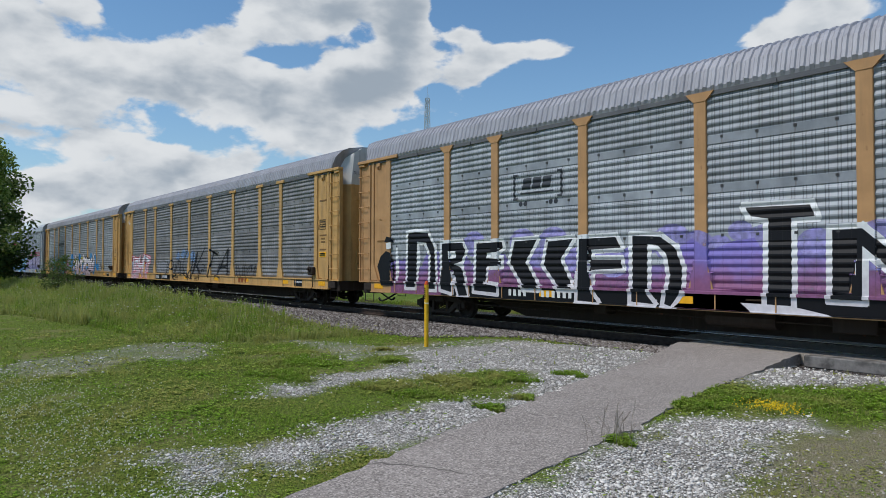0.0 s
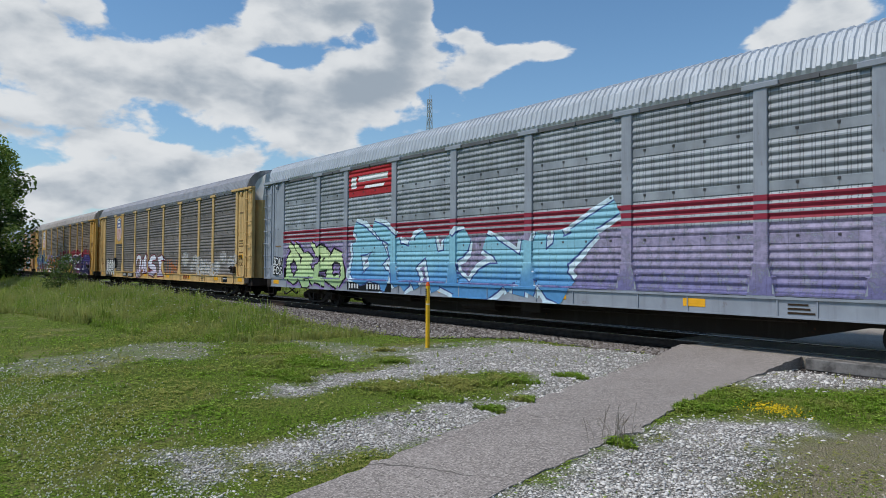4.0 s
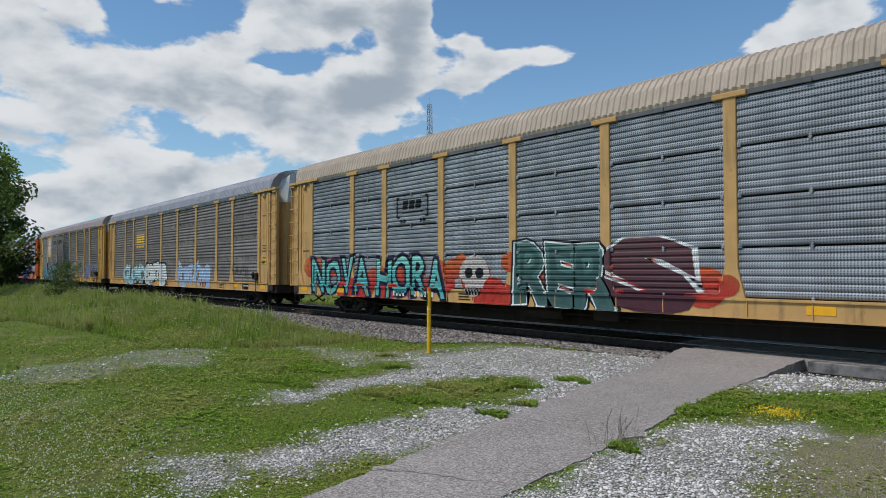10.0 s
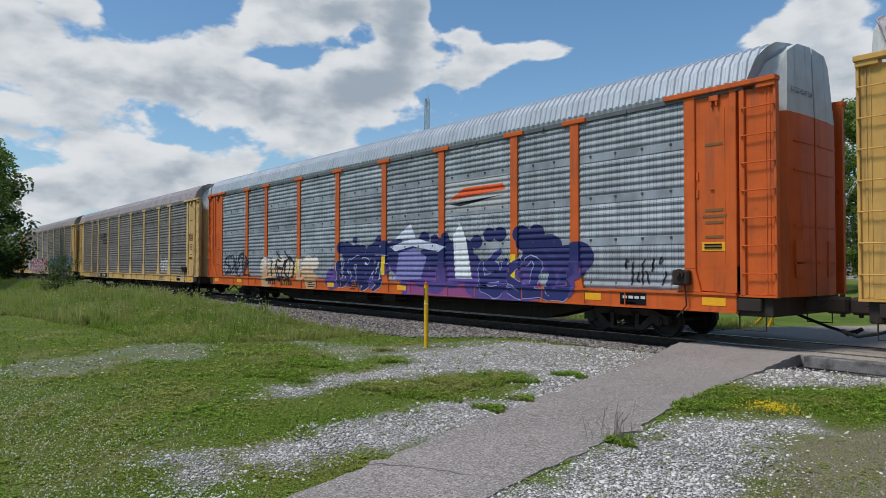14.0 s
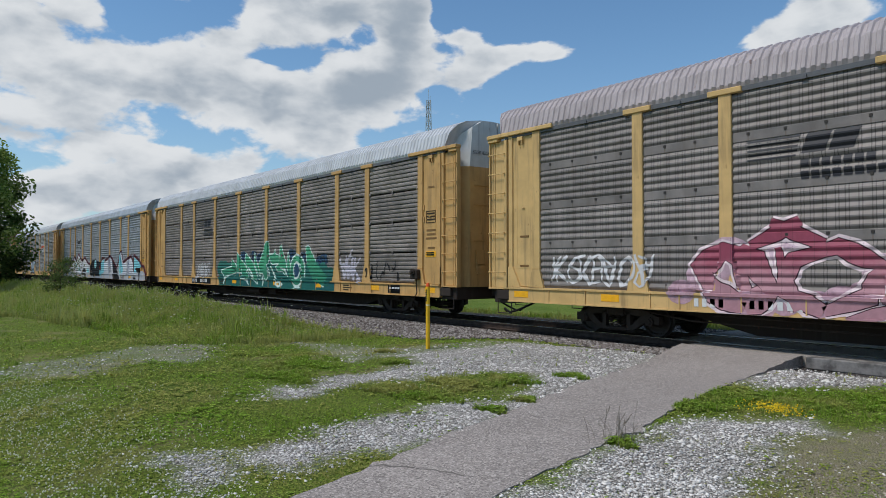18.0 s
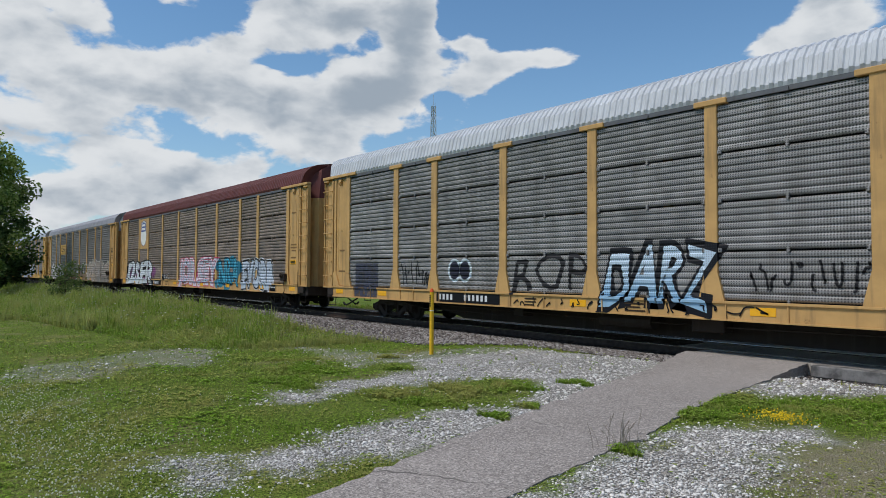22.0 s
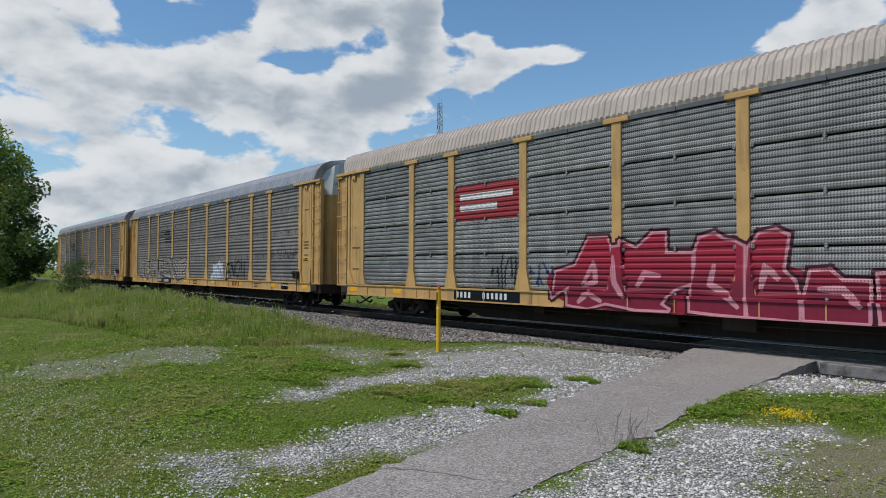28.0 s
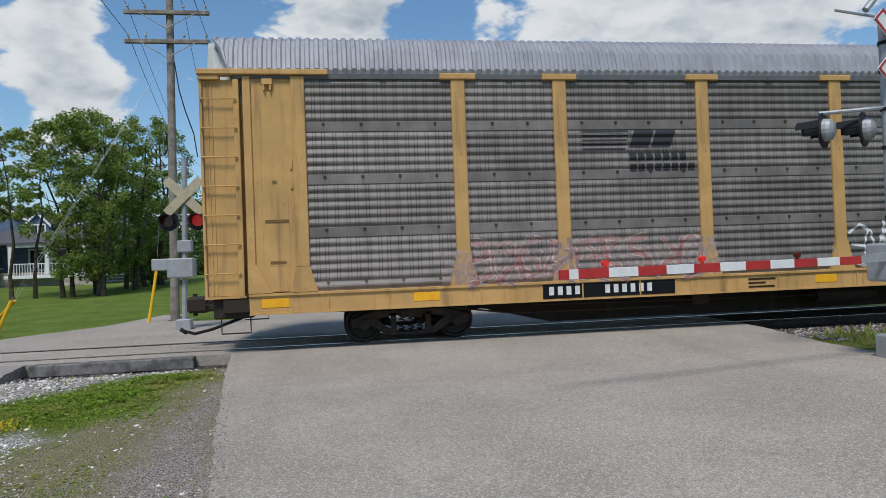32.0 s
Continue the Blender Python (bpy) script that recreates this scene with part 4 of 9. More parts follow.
def paved_top(x, y):
    h = float(height(np.array([x]), np.array([y]))[0])
    k = float(ramp(10.2, 12.4, np.array([y]))[0])
    return (h + 0.016) * (1 - k) - 0.012 * k


ROAD_MAT = asphalt("road_asphalt", (0.35, 0.31, 0.265, 1), 0.0, 0.6)
PATH_MAT = asphalt("footway_asphalt", (0.285, 0.252, 0.226, 1), 0.4, 1.0)
STEEL = plain("rail_side", (0.06, 0.042, 0.034, 1), 0.65, 0.3, 0.3)
POLISH = plain("rail_head", (0.5, 0.5, 0.5, 1), 0.25, 0.9, 0.1)
TIE = plain("tie_wood", (0.055, 0.045, 0.038, 1), 0.9, 0, 0.4, 5)
TIMBER = plain("weathered_timber", (0.16, 0.15, 0.14, 1), 0.9, 0, 0.45, 6)


def build_track():
    slab("footway", FOOTWAY, paved_top, 0.25, PATH_MAT, "worn asphalt footway with a crumbling edge", "path", 2, 0.022)
    slab("road", ROAD, lambda x, y: paved_top(x, y) + 0.004, 0.25, ROAD_MAT, "pale worn asphalt road up to the track", "road", 3, 0.012)
    far = [(-8.6, 15.45), (-8.3, 17.6), (-6.6, 20.4), (-5.9, 24), (-5.2, 24), (-5.1, 21.2), (-3.1, 20.4), (-3.4, 26), (-5.0, 60), (5.0, 60), (7.6, 26), (8.3, 17), (8.2, 15.45)]
    slab("road_beyond", far, lambda x, y: max(paved_top(x, y) if y > 18 else -0.02, -0.03 if y < 18 else -9), 0.25, ROAD_MAT, "pale asphalt road beyond the track", "road", 4, 0.03)
    for s in (-1, 1):
        y = TRACK_Y + s * 0.755
        bm = bmesh.new()
        prism(bm, [(y - 0.07, -0.175), (y + 0.07, -0.175), (y + 0.07, -0.16), (y + 0.012, -0.14), (y + 0.012, -0.045), (y + 0.036, -0.035),
                   (y + 0.036, -0.006), (y - 0.036, -0.006), (y - 0.036, -0.035), (y - 0.012, -0.045), (y - 0.012, -0.14), (y - 0.07, -0.16)], "x", -400, 250)
        rail = tagged(put("rail", mesh_of("rail", bm), STEEL), "rusty steel running rail with a polished head", "rail", "running rails")
        bm = bmesh.new()
        box(bm, -400, 250, y - 0.033, y + 0.033, -0.006, 0.0)
        part("rail_head", bm, POLISH, rail, "polished rail head")
        rail["kind"] = "structure"
    # crossing floor between and beside the rails
    bm = bmesh.new()
    yi = TRACK_Y
    box(bm, -8.4, 8.25, yi - 0.64, yi + 0.64, -0.2, -0.014)
    part_ = put("crossing_floor", mesh_of("crossing_floor", bm), ROAD_MAT)
    tagged(part_, "asphalt floor of the level crossing between rails", "road", kind="structure")
    for nm, x0, x1, y0, y1 in (("near", -7.6, 8.15, 12.72, yi - 0.81), ("far", -8.5, 8.2, yi + 0.81, 15.47)):
        bm = bmesh.new()
        box(bm, x0, x1, y0, y1, -0.25, -0.012)
        tagged(put("crossing_apron", mesh_of("crossing_apron", bm), ROAD_MAT), "asphalt apron of the level crossing", "road", kind="structure")
    bm = bmesh.new()
    bbox(bm, -5.2, -2.55, 12.42, 12.68, -0.2, 0.0, 0.015)
    tagged(put("crossing_timber", mesh_of("crossing_timber", bm), TIMBER), "grey weathered timber at the crossing's edge", "timber")
    # ties
    bm = bmesh.new()
    bbox(bm, -0.11, 0.11, -1.3, 1.3, -0.36, -0.178, 0.012)
    me = mesh_of("tie", bm)
    bed = tagged(new("track_bed"), "creosoted wooden ties in dark ballast", "track", kind="structure")
    rng = random.Random(4)
    x = -75.0
    while x < 45:
        if not -8.3 < x < 8.2:
            put("tie", me, TIE, bed, pose(x + rng.uniform(-0.03, 0.03), TRACK_Y + rng.uniform(-0.04, 0.04), rng.uniform(-0.01, 0.004), 0, 0, rng.uniform(-1, 1)))
        x += 0.53


def scatter(tv, tf, places, yaw, size, tilt=None, squash=None):
    """Copies of one small mesh (vertices tv, faces tf) as arrays."""
    n = len(places)
    c, s = np.cos(yaw)[:, None], np.sin(yaw)[:, None]
    v = tv[None] * size[:, None, None]
    if squash is not None:
        v = v * squash[:, None, :]
    if tilt is not None:
        v[:, :, 0] += v[:, :, 2] * tilt[:, None]
    x = v[:, :, 0] * c - v[:, :, 1] * s
    y = v[:, :, 0] * s + v[:, :, 1] * c
    out = np.stack([x, y, v[:, :, 2]], 2) + places[:, None, :]
    f = tf[None] + (np.arange(n) * len(tv))[:, None, None]
    return out.reshape(-1, 3), f.reshape(-1, tf.shape[1])


def stuff(name, me, label, cat):
    return tagged(new(name, me), label, cat, kind="stuff")


def on_land(rng, n, x0, x1, y0, y1):
    x, y = rng.uniform(x0, x1, n), rng.uniform(y0, y1, n)
    return x, y


def clear_of_paving(x, y, margin=0.0):
    return (inside(x, y, FOOTWAY) < -margin) & (inside(x, y, ROAD) < -margin) & (y < 12.3)


def pebble():
    t = bmesh.new()
    bmesh.ops.create_icosphere(t, subdivisions=1, radius=1.0)
    rng = np.random.RandomState(2)
    v = np.array([p.co for p in t.verts]) * (0.75 + 0.45 * rng.rand(len(t.verts), 1))
    f = np.array([[p.index for p in q.verts] for q in t.faces])
    t.free()
    return v, f


def spread(rng, n, az0, az1, d0, d1):
    """Points thinning out with distance from the place where the road meets the footway."""
    a = np.radians(rng.uniform(az0, az1, n))
    d = 1.0 / rng.uniform(1.0 / d1, 1.0 / d0, n)
    return -np.sin(a) * d, np.cos(a) * d, d


def island_mat(name, stops, rough=0.9, trans=0.0, drift=None):
    """One colour for each loose piece, picked along a ramp; drift: a second colour that takes over in broad patches."""
    m = Mat(name, rough)
    g = m.node("ShaderNodeNewGeometry")
    r = m.node("ShaderNodeValToRGB")
    m.link(g.outputs["Random Per Island"], r.inputs[0])
    e = r.color_ramp.elements
    for i, (p, c) in enumerate(stops):
        el = e[i] if i < 2 else e.new(p)
        el.position, el.color = p, (*c, 1)
    col = r.outputs[0]
    if drift:
        wv = m.coord((1, 1, 1), True)
        f = m.math("ADD", m.range(m.noise(0.55, 5, 0.6, wv), 0.42, 0.6), m.math("MULTIPLY", m.math("SUBTRACT", m.noise(5, 3, 0.6, wv), 0.5), 0.6), True)
        col = m.mix(m.math("MULTIPLY", f, 0.7), col, (*drift, 1))
    m.color(col)
    if trans:
        t = m.node("ShaderNodeBsdfTranslucent")
        m.link(col, t.inputs[0])
        mx = m.node("ShaderNodeMixShader")
        mx.inputs[0].default_value = trans
        m.link(m.b.outputs[0], mx.inputs[1])
        m.link(t.outputs[0], mx.inputs[2])
        m.link(mx.outputs[0], m.nt.nodes["Material Output"].inputs[0])
    return m.m


def build_stones():
    rng = np.random.RandomState(5)
    v, f = pebble()
    mats = (island_mat("gravel_stones", [(0.0, (0.26, 0.235, 0.2)), (1.0, (0.84, 0.795, 0.735)), (0.4, (0.64, 0.6, 0.55))]),
            island_mat("ballast_stones", [(0.0, (0.07, 0.058, 0.05)), (1.0, (0.4, 0.37, 0.34)), (0.6, (0.21, 0.18, 0.16))]))
    x, y, d = spread(rng, 230000, 8, 84, 1.9, 18)
    keep = (((gravel_at(x, y) > rng.uniform(-0.35, 0.35, len(x))) & (rng.rand(len(x)) < 0.35 + 0.65 * ramp(-11.5, -10.5, x)) & (rng.rand(len(x)) < np.clip(1.1 + 1.0 * lumps(x, y, 0.5, 37), 0.4, 1))) | ((worn_at(x, y) > 0) & (rng.rand(len(x)) < 0.03))) & clear_of_paving(x, y, -0.06) & (y < 12.6) & (x < -1)
    x, y, d = x[keep], y[keep], d[keep]
    n = len(x)
    size = rng.uniform(0.004, 0.014, n) * (1 + 0.8 * (rng.rand(n) < 0.15)) * np.clip(d / 7, 0.9, 1.5)
    sq = np.stack([rng.uniform(0.8, 1.5, n), rng.uniform(0.6, 1.1, n), rng.uniform(0.4, 0.75, n)], 1)
    V, F = scatter(v, f, np.stack([x, y, height(x, y) + 0.006], 1), rng.uniform(0, 6.3, n), size, None, sq)
    stuff("gravel", bulk("gravel", V, F, mats[0]), "pale crushed limestone lying in patches", "gravel")
    x, y, d = spread(rng, 90000, 5, 60, 1.5, 14)
    keep = ((grit_at(x, y) > rng.uniform(-0.5, 0.2, len(x))) | ((worn_at(x, y) > -0.2) & (rng.rand(len(x)) < 0.55))) & (inside(x, y, ROAD) < 0.12) & (inside(x, y, FOOTWAY) < -0.02) & (gravel_at(x, y) < 0.2) & (y < 12.5)
    x, y, d = x[keep], y[keep], d[keep]
    n = len(x)
    on = inside(x, y, ROAD) > 0
    V, F = scatter(v, f, np.stack([x, y, height(x, y) + 0.003 + 0.022 * on], 1), rng.uniform(0, 6.3, n), rng.uniform(0.003, 0.009, n) * np.clip(d / 5, 0.8, 1.6), None,
                   np.stack([rng.uniform(0.8, 1.4, n), rng.uniform(0.6, 1.1, n), rng.uniform(0.4, 0.8, n)], 1))
    stuff("grit", bulk("grit", V, F, island_mat("grit_stones", [(0.0, (0.13, 0.1, 0.08)), (1.0, (0.6, 0.53, 0.46)), (0.5, (0.33, 0.28, 0.235))])), "brownish road grit along the asphalt edge", "gravel")
    x, y = on_land(rng, 60000, -46, -6.5, 10.4, 13.0)
    keep = (ballast_at(x, y) > rng.uniform(-0.3, 0.2, len(x))) & (inside(x, y, FOOTWAY) < 0) & (rng.rand(len(x)) < np.clip(16 / np.hypot(x, y), 0, 1) * 0.75)
    x2, y2 = on_land(rng, 5000, 8.3, 18, 10.6, 13.0)
    x3, y3 = on_land(rng, 12000, -30, -8.4, 13.4, 14.75)
    x4, y4 = on_land(rng, 9000, -40, -8.6, 15.0, 17.3)
    x, y = np.concatenate([x[keep], x2, x3, x4]), np.concatenate([y[keep], y2, y3, y4])
    n = len(x)
    size = rng.uniform(0.022, 0.048, n)
    sq = np.stack([rng.uniform(0.8, 1.3, n), rng.uniform(0.6, 1.1, n), rng.uniform(0.5, 0.9, n)], 1)
    V, F = scatter(v, f, np.stack([x, y, height(x, y) + 0.012], 1), rng.uniform(0, 6.3, n), size, None, sq)
    stuff("ballast", bulk("ballast", V, F, mats[1]), "dark grey ballast stones along the rails", "ballast")


def blade(n=1):
    """A tuft of bent grass blades, unit height."""
    rng = np.random.RandomState(7 + n)
    vs, fs = [], []
    for k in range(n):
        a = rng.uniform(0, 6.3)
        o = rng.uniform(-0.5, 0.5, 2) * 0.5
        lean, h, w = rng.uniform(0.15, 0.7), rng.uniform(0.5, 1.0), rng.uniform(0.035, 0.06)
        d, s = np.array([math.cos(a), math.sin(a)]), np.array([-math.sin(a), math.cos(a)])
        b = len(vs)
        for t, ww in ((0, w), (0.55, w * 0.8), (1.0, 0.004)):
            c = o + d * lean * t * t * h
            for sg in (-1, 1):
                vs.append((*(c + s * ww * sg), h * t * (1 - 0.18 * lean * t)))
        fs += [(b, b + 1, b + 3, b + 2), (b + 2, b + 3, b + 5, b + 4)]
    return np.array(vs), np.array(fs)


GRASS_MAT = island_mat("grass_blades", [(0.0, (0.11, 0.17, 0.02)), (1.0, (0.48, 0.42, 0.17)), (0.5, (0.22, 0.36, 0.035)), (0.88, (0.32, 0.44, 0.07))], 0.85, 0.35, (0.46, 0.4, 0.15))
LEAF_MAT = island_mat("low_leaves", [(0.0, (0.09, 0.15, 0.016)), (1.0, (0.4, 0.47, 0.12)), (0.5, (0.2, 0.35, 0.03)), (0.85, (0.29, 0.44, 0.055))], 0.85, 0.3, (0.42, 0.37, 0.12))
WEED_MAT = island_mat("weed_leaves", [(0.0, (0.15, 0.22, 0.035)), (1.0, (0.56, 0.5, 0.24)), (0.45, (0.3, 0.4, 0.06)), (0.75, (0.42, 0.48, 0.11))], 0.85, 0.35, (0.46, 0.45, 0.16))
SEED_MAT = island_mat("seed_heads", [(0.0, (0.2, 0.16, 0.12)), (1.0, (0.5, 0.45, 0.37))], 0.9, 0.3)


def leaf_set(n=5):
    """A few low leaves spreading from one root, unit size."""
    rng = np.random.RandomState(17)
    vs, fs = [], []
    for k in range(n):
        a = 6.283 * k / n + rng.uniform(-0.4, 0.4)
        d, s = np.array([math.cos(a), math.sin(a), 0]), np.array([-math.sin(a), math.cos(a), 0])
        r, h, w = rng.uniform(0.5, 1.1), rng.uniform(0.4, 1.0), rng.uniform(0.22, 0.36)
        b = len(vs)
        c = d * r * 0.5 + np.array([0, 0, h])
        vs += [c - d * 0.36, c + s * w + (0, 0, rng.uniform(-0.12, 0.16)), c + d * 0.42 + (0, 0, rng.uniform(-0.25, 0.1)), c - s * w + (0, 0, rng.uniform(-0.12, 0.16))]
        fs.append((b, b + 1, b + 2, b + 3))
    return np.array(vs), np.array(fs)


def turf(rng, x, y, bare=0.05):
    """Which of many points are grown over."""
    g = gravel_at(x, y)
    k = clear_of_paving(x, y, 0.015) & ((g < rng.uniform(-0.3, 0.15, len(x))) | (rng.rand(len(x)) < bare + 0.3 * ramp(-10.5, -11.5, x))) & (ballast_at(x, y) < rng.uniform(-0.6, 0.1, len(x)))
    k &= (worn_at(x, y) < rng.uniform(-0.5, 0.3, len(x))) | (rng.rand(len(x)) < 0.3 + 0.4 * (lumps(x, y, 0.7, 35) > 0.05))
    k &= (grit_at(x, y) < rng.uniform(-0.3, 0.1, len(x))) | (rng.rand(len(x)) < 0.05)
    return k & (rng.rand(len(x)) < np.clip(0.95 + 1.2 * lumps(x, y, 1.4, 33), 0.3, 1))


def build_grass():
    rng = np.random.RandomState(8)
    # clover, plantain and other low leaves
    lv, lf = leaf_set()
    x, y, d = spread(rng, 190000, 8, 97, 1.5, 26)
    keep = turf(rng, x, y) & (y < 12)
    x, y, d = x[keep], y[keep], d[keep]
    n = len(x)
    size = rng.uniform(0.01, 0.027, n) * np.clip(d / 5.5, 0.75, 2.6) * (1 + 0.5 * np.clip(lumps(x, y, 0.8, 34), -0.5, 1))
    V, F = scatter(lv, lf, np.stack([x, y, height(x, y) - 0.002], 1), rng.uniform(0, 6.3, n), size, None, np.stack([np.ones(n), np.ones(n), rng.uniform(0.5, 1.3, n)], 1))
    stuff("low_leaves", bulk("low_leaves", V, F, LEAF_MAT), "low clover and plantain leaves in the grass", "ground cover")
    tv, tf = blade(7)
    x, y, d = spread(rng, 90000, 6, 97, 1.5, 34)
    keep = turf(rng, x, y) & (y < 12.2)
    x, y, d = x[keep], y[keep], d[keep]
    patch = lumps(x, y, 1.3, 31)
    n = len(x)
    size = rng.uniform(0.025, 0.06, n) * (1 + 0.5 * np.clip(patch, 0, 1)) * np.clip(d / 7.0, 0.85, 2.0)
    V, F = scatter(tv, tf, np.stack([x, y, height(x, y) - 0.004], 1), rng.uniform(0, 6.3, n), size, None, np.stack([np.full(n, 0.8), np.full(n, 0.8), rng.uniform(0.6, 1.1, n)], 1))
    stuff("grass", bulk("grass", V, F, GRASS_MAT), "short rough grass with worn patches", "grass")
    # tall weeds on the bank
    tv2, tf2 = blade(9)
    tv3 = tv2 * np.array([0.45, 0.45, 1.0])
    x, y = on_land(rng, 90000, -66, -14.2, 1.2, 11.8)
    edge = np.where(x > -19, 3.6 + 0.35 * (-x - 15), 5.0 - 0.25 * (-x - 19))
    keep = (y > edge + 0.6 * lumps(x, y, 1.5, 41)) & (ballast_at(x, y) < rng.uniform(-0.8, 0.0, len(x))) & (x < -15.5 + 1.2 * lumps(x, y, 2, 42)) & (rng.rand(len(x)) < np.clip(26 / -x, 0.2, 1) * 0.6)
    x, y = x[keep], y[keep]
    n = len(x)
    hgt = rng.uniform(0.1, 0.38, n) * (0.9 + 0.9 * lumps(x, y, 2.2, 43) + 0.5 * lumps(x, y, 0.6, 44)) * (0.6 + 0.6 * ramp(-16, -26, x)) * (1 + 0.9 * (rng.rand(n) < 0.06))
    hgt = np.clip(hgt, 0.06, 0.75)
    V, F = scatter(tv3, tf2, np.stack([x, y, height(x, y) - 0.01], 1), rng.uniform(0, 6.3, n), hgt, None,
                   np.stack([rng.uniform(0.7, 1.5, n), rng.uniform(0.7, 1.5, n), np.ones(n)], 1))
    stuff("weeds", bulk("weeds", V, F, WEED_MAT), "tall seeding weeds on the bank beside the track", "weeds")
    k = rng.rand(n) < 0.85
    V, F = scatter(lv, lf, np.stack([x[k], y[k], height(x[k], y[k]) + hgt[k] * rng.uniform(0.1, 0.95, k.sum())], 1), rng.uniform(0, 6.3, k.sum()), rng.uniform(0.03, 0.075, k.sum()))
    stuff("weed_foliage", bulk("weed_foliage", V, F, LEAF_MAT), "broad weed leaves on the bank", "weeds")
    k = (rng.rand(n) < 0.7) & (lumps(x, y, 3.0, 47) + ramp(6, 9, y) > 0.3)
    V, F = scatter(lv, lf, np.stack([x[k], y[k], height(x[k], y[k]) + hgt[k] * rng.uniform(0.75, 1.35, k.sum())], 1), rng.uniform(0, 6.3, k.sum()), rng.uniform(0.015, 0.04, k.sum()), None,
                   np.tile([0.5, 0.5, 1.6], (k.sum(), 1)))
    stuff("seed_heads", bulk("seed_heads", V, F, SEED_MAT), "grey-brown seed heads above the weeds", "weeds")
    # grass on the far side, along the track
    x, y = on_land(rng, 16000, -60, -3.0, 17.3, 20.6)
    x2, y2 = on_land(rng, 2600, 8.4, 12.5, 7.6, 11.4)
    x, y = np.concatenate([x, x2]), np.concatenate([y, y2])
    keep = (rng.rand(len(x)) < 0.8) & ~((x > -9.2) & (y > 12)) & ((y < 12) | (y > 19.3 - 2 * ramp(-12, -9, x)))
    x, y = x[keep], y[keep]
    n = len(x)
    V, F = scatter(tv, tf, np.stack([x, y, height(x, y) - 0.004], 1), rng.uniform(0, 6.3, n), rng.uniform(0.08, 0.26, n) * (0.5 + 0.5 * (rng.rand(n) < 0.3)))
    stuff("verge_grass", bulk("verge_grass", V, F, GRASS_MAT), "rough grass along the far side of the track", "grass")
    # leafy clumps where the grass grows high
    leafy = [(-7.7, 5.4, 0.55), (-7.4, 6.4, 0.6), (-7.2, 7.2, 0.45), (-6.9, 5.6, 0.4), (-9.9, 7.0, 0.3), (-6.86, 8.2, 0.28), (-5.13, 4.55, 0.16), (-5.87, 5.6, 0.22), (-6.0, 6.3, 0.22),
             (-4.5, 7.6, 0.45), (-4.4, 8.6, 0.7), (-3.7, 8.9, 0.8), (-3.0, 9.7, 0.7), (-2.6, 10.9, 0.5), (-4.05, 5.5, 0.2), (-10.8, 5.6, 0.8), (-9.6, 4.8, 0.6), (-12.2, 6.2, 0.7), (-11.6, 8.0, 0.25)]
    xs, ys = [], []
    for cx, cy, r in leafy:
        k = int(900 * r)
        q = np.sqrt(rng.rand(k)) * r
        a = rng.uniform(0, 6.3, k)
        q = q * (0.75 + 0.35 * np.sin(3 * a + cx * 7))
        xs.append(cx + q * np.cos(a) * 1.2)
        ys.append(cy + q * np.sin(a) * 0.8)
    x, y = np.concatenate(xs), np.concatenate(ys)
    keep = clear_of_paving(x, y, -0.03)
    x, y = x[keep], y[keep]
    n = len(x)
    V, F = scatter(tv2, tf2, np.stack([x, y, height(x, y)], 1), rng.uniform(0, 6.3, n), rng.uniform(0.04, 0.1, n), None, np.stack([np.full(n, 0.7), np.full(n, 0.7), rng.uniform(0.5, 1.1, n)], 1))
    stuff("leafy_clumps", bulk("leafy_clumps", V, F, GRASS_MAT), "lush tufts growing through the gravel", "grass")
    V, F = scatter(lv, lf, np.stack([x, y, height(x, y) + rng.uniform(0, 0.04, n)], 1), rng.uniform(0, 6.3, n), rng.uniform(0.015, 0.04, n))
    stuff("clump_leaves", bulk("clump_leaves", V, F, LEAF_MAT), "small green leaves of the tufts in the gravel", "grass")
    # dry stalks at the edge of the footway
    bm = bmesh.new()
    r2 = random.Random(12)
    for k in range(26):
        bx, by = -4.05 + r2.gauss(0, 0.12), 5.5 + r2.gauss(0, 0.1)
        z = float(height(np.array([bx]), np.array([by]))[0])
        hh, lx, ly = r2.uniform(0.12, 0.4), r2.gauss(0, 0.07), r2.gauss(0, 0.07)
        tube(bm, [(bx, by, z), (bx + lx * 0.4, by + ly * 0.4, z + hh * 0.6), (bx + lx, by + ly, z + hh)], 0.0022, 3)
        for q in range(3):
            a = r2.uniform(0, 6.3)
            f = r2.uniform(0.5, 0.95)
            p = Vector((bx + lx * f, by + ly * f, z + hh * f))
            rod(bm, p, p + Vector((math.cos(a) * 0.03, math.sin(a) * 0.03, 0.03)), 0.0016, 3)
    tagged(put("dry_stalks", mesh_of("dry_stalks", bm), SEED_MAT), "thin dry weed stalks beside the footway", "weeds", kind="stuff")


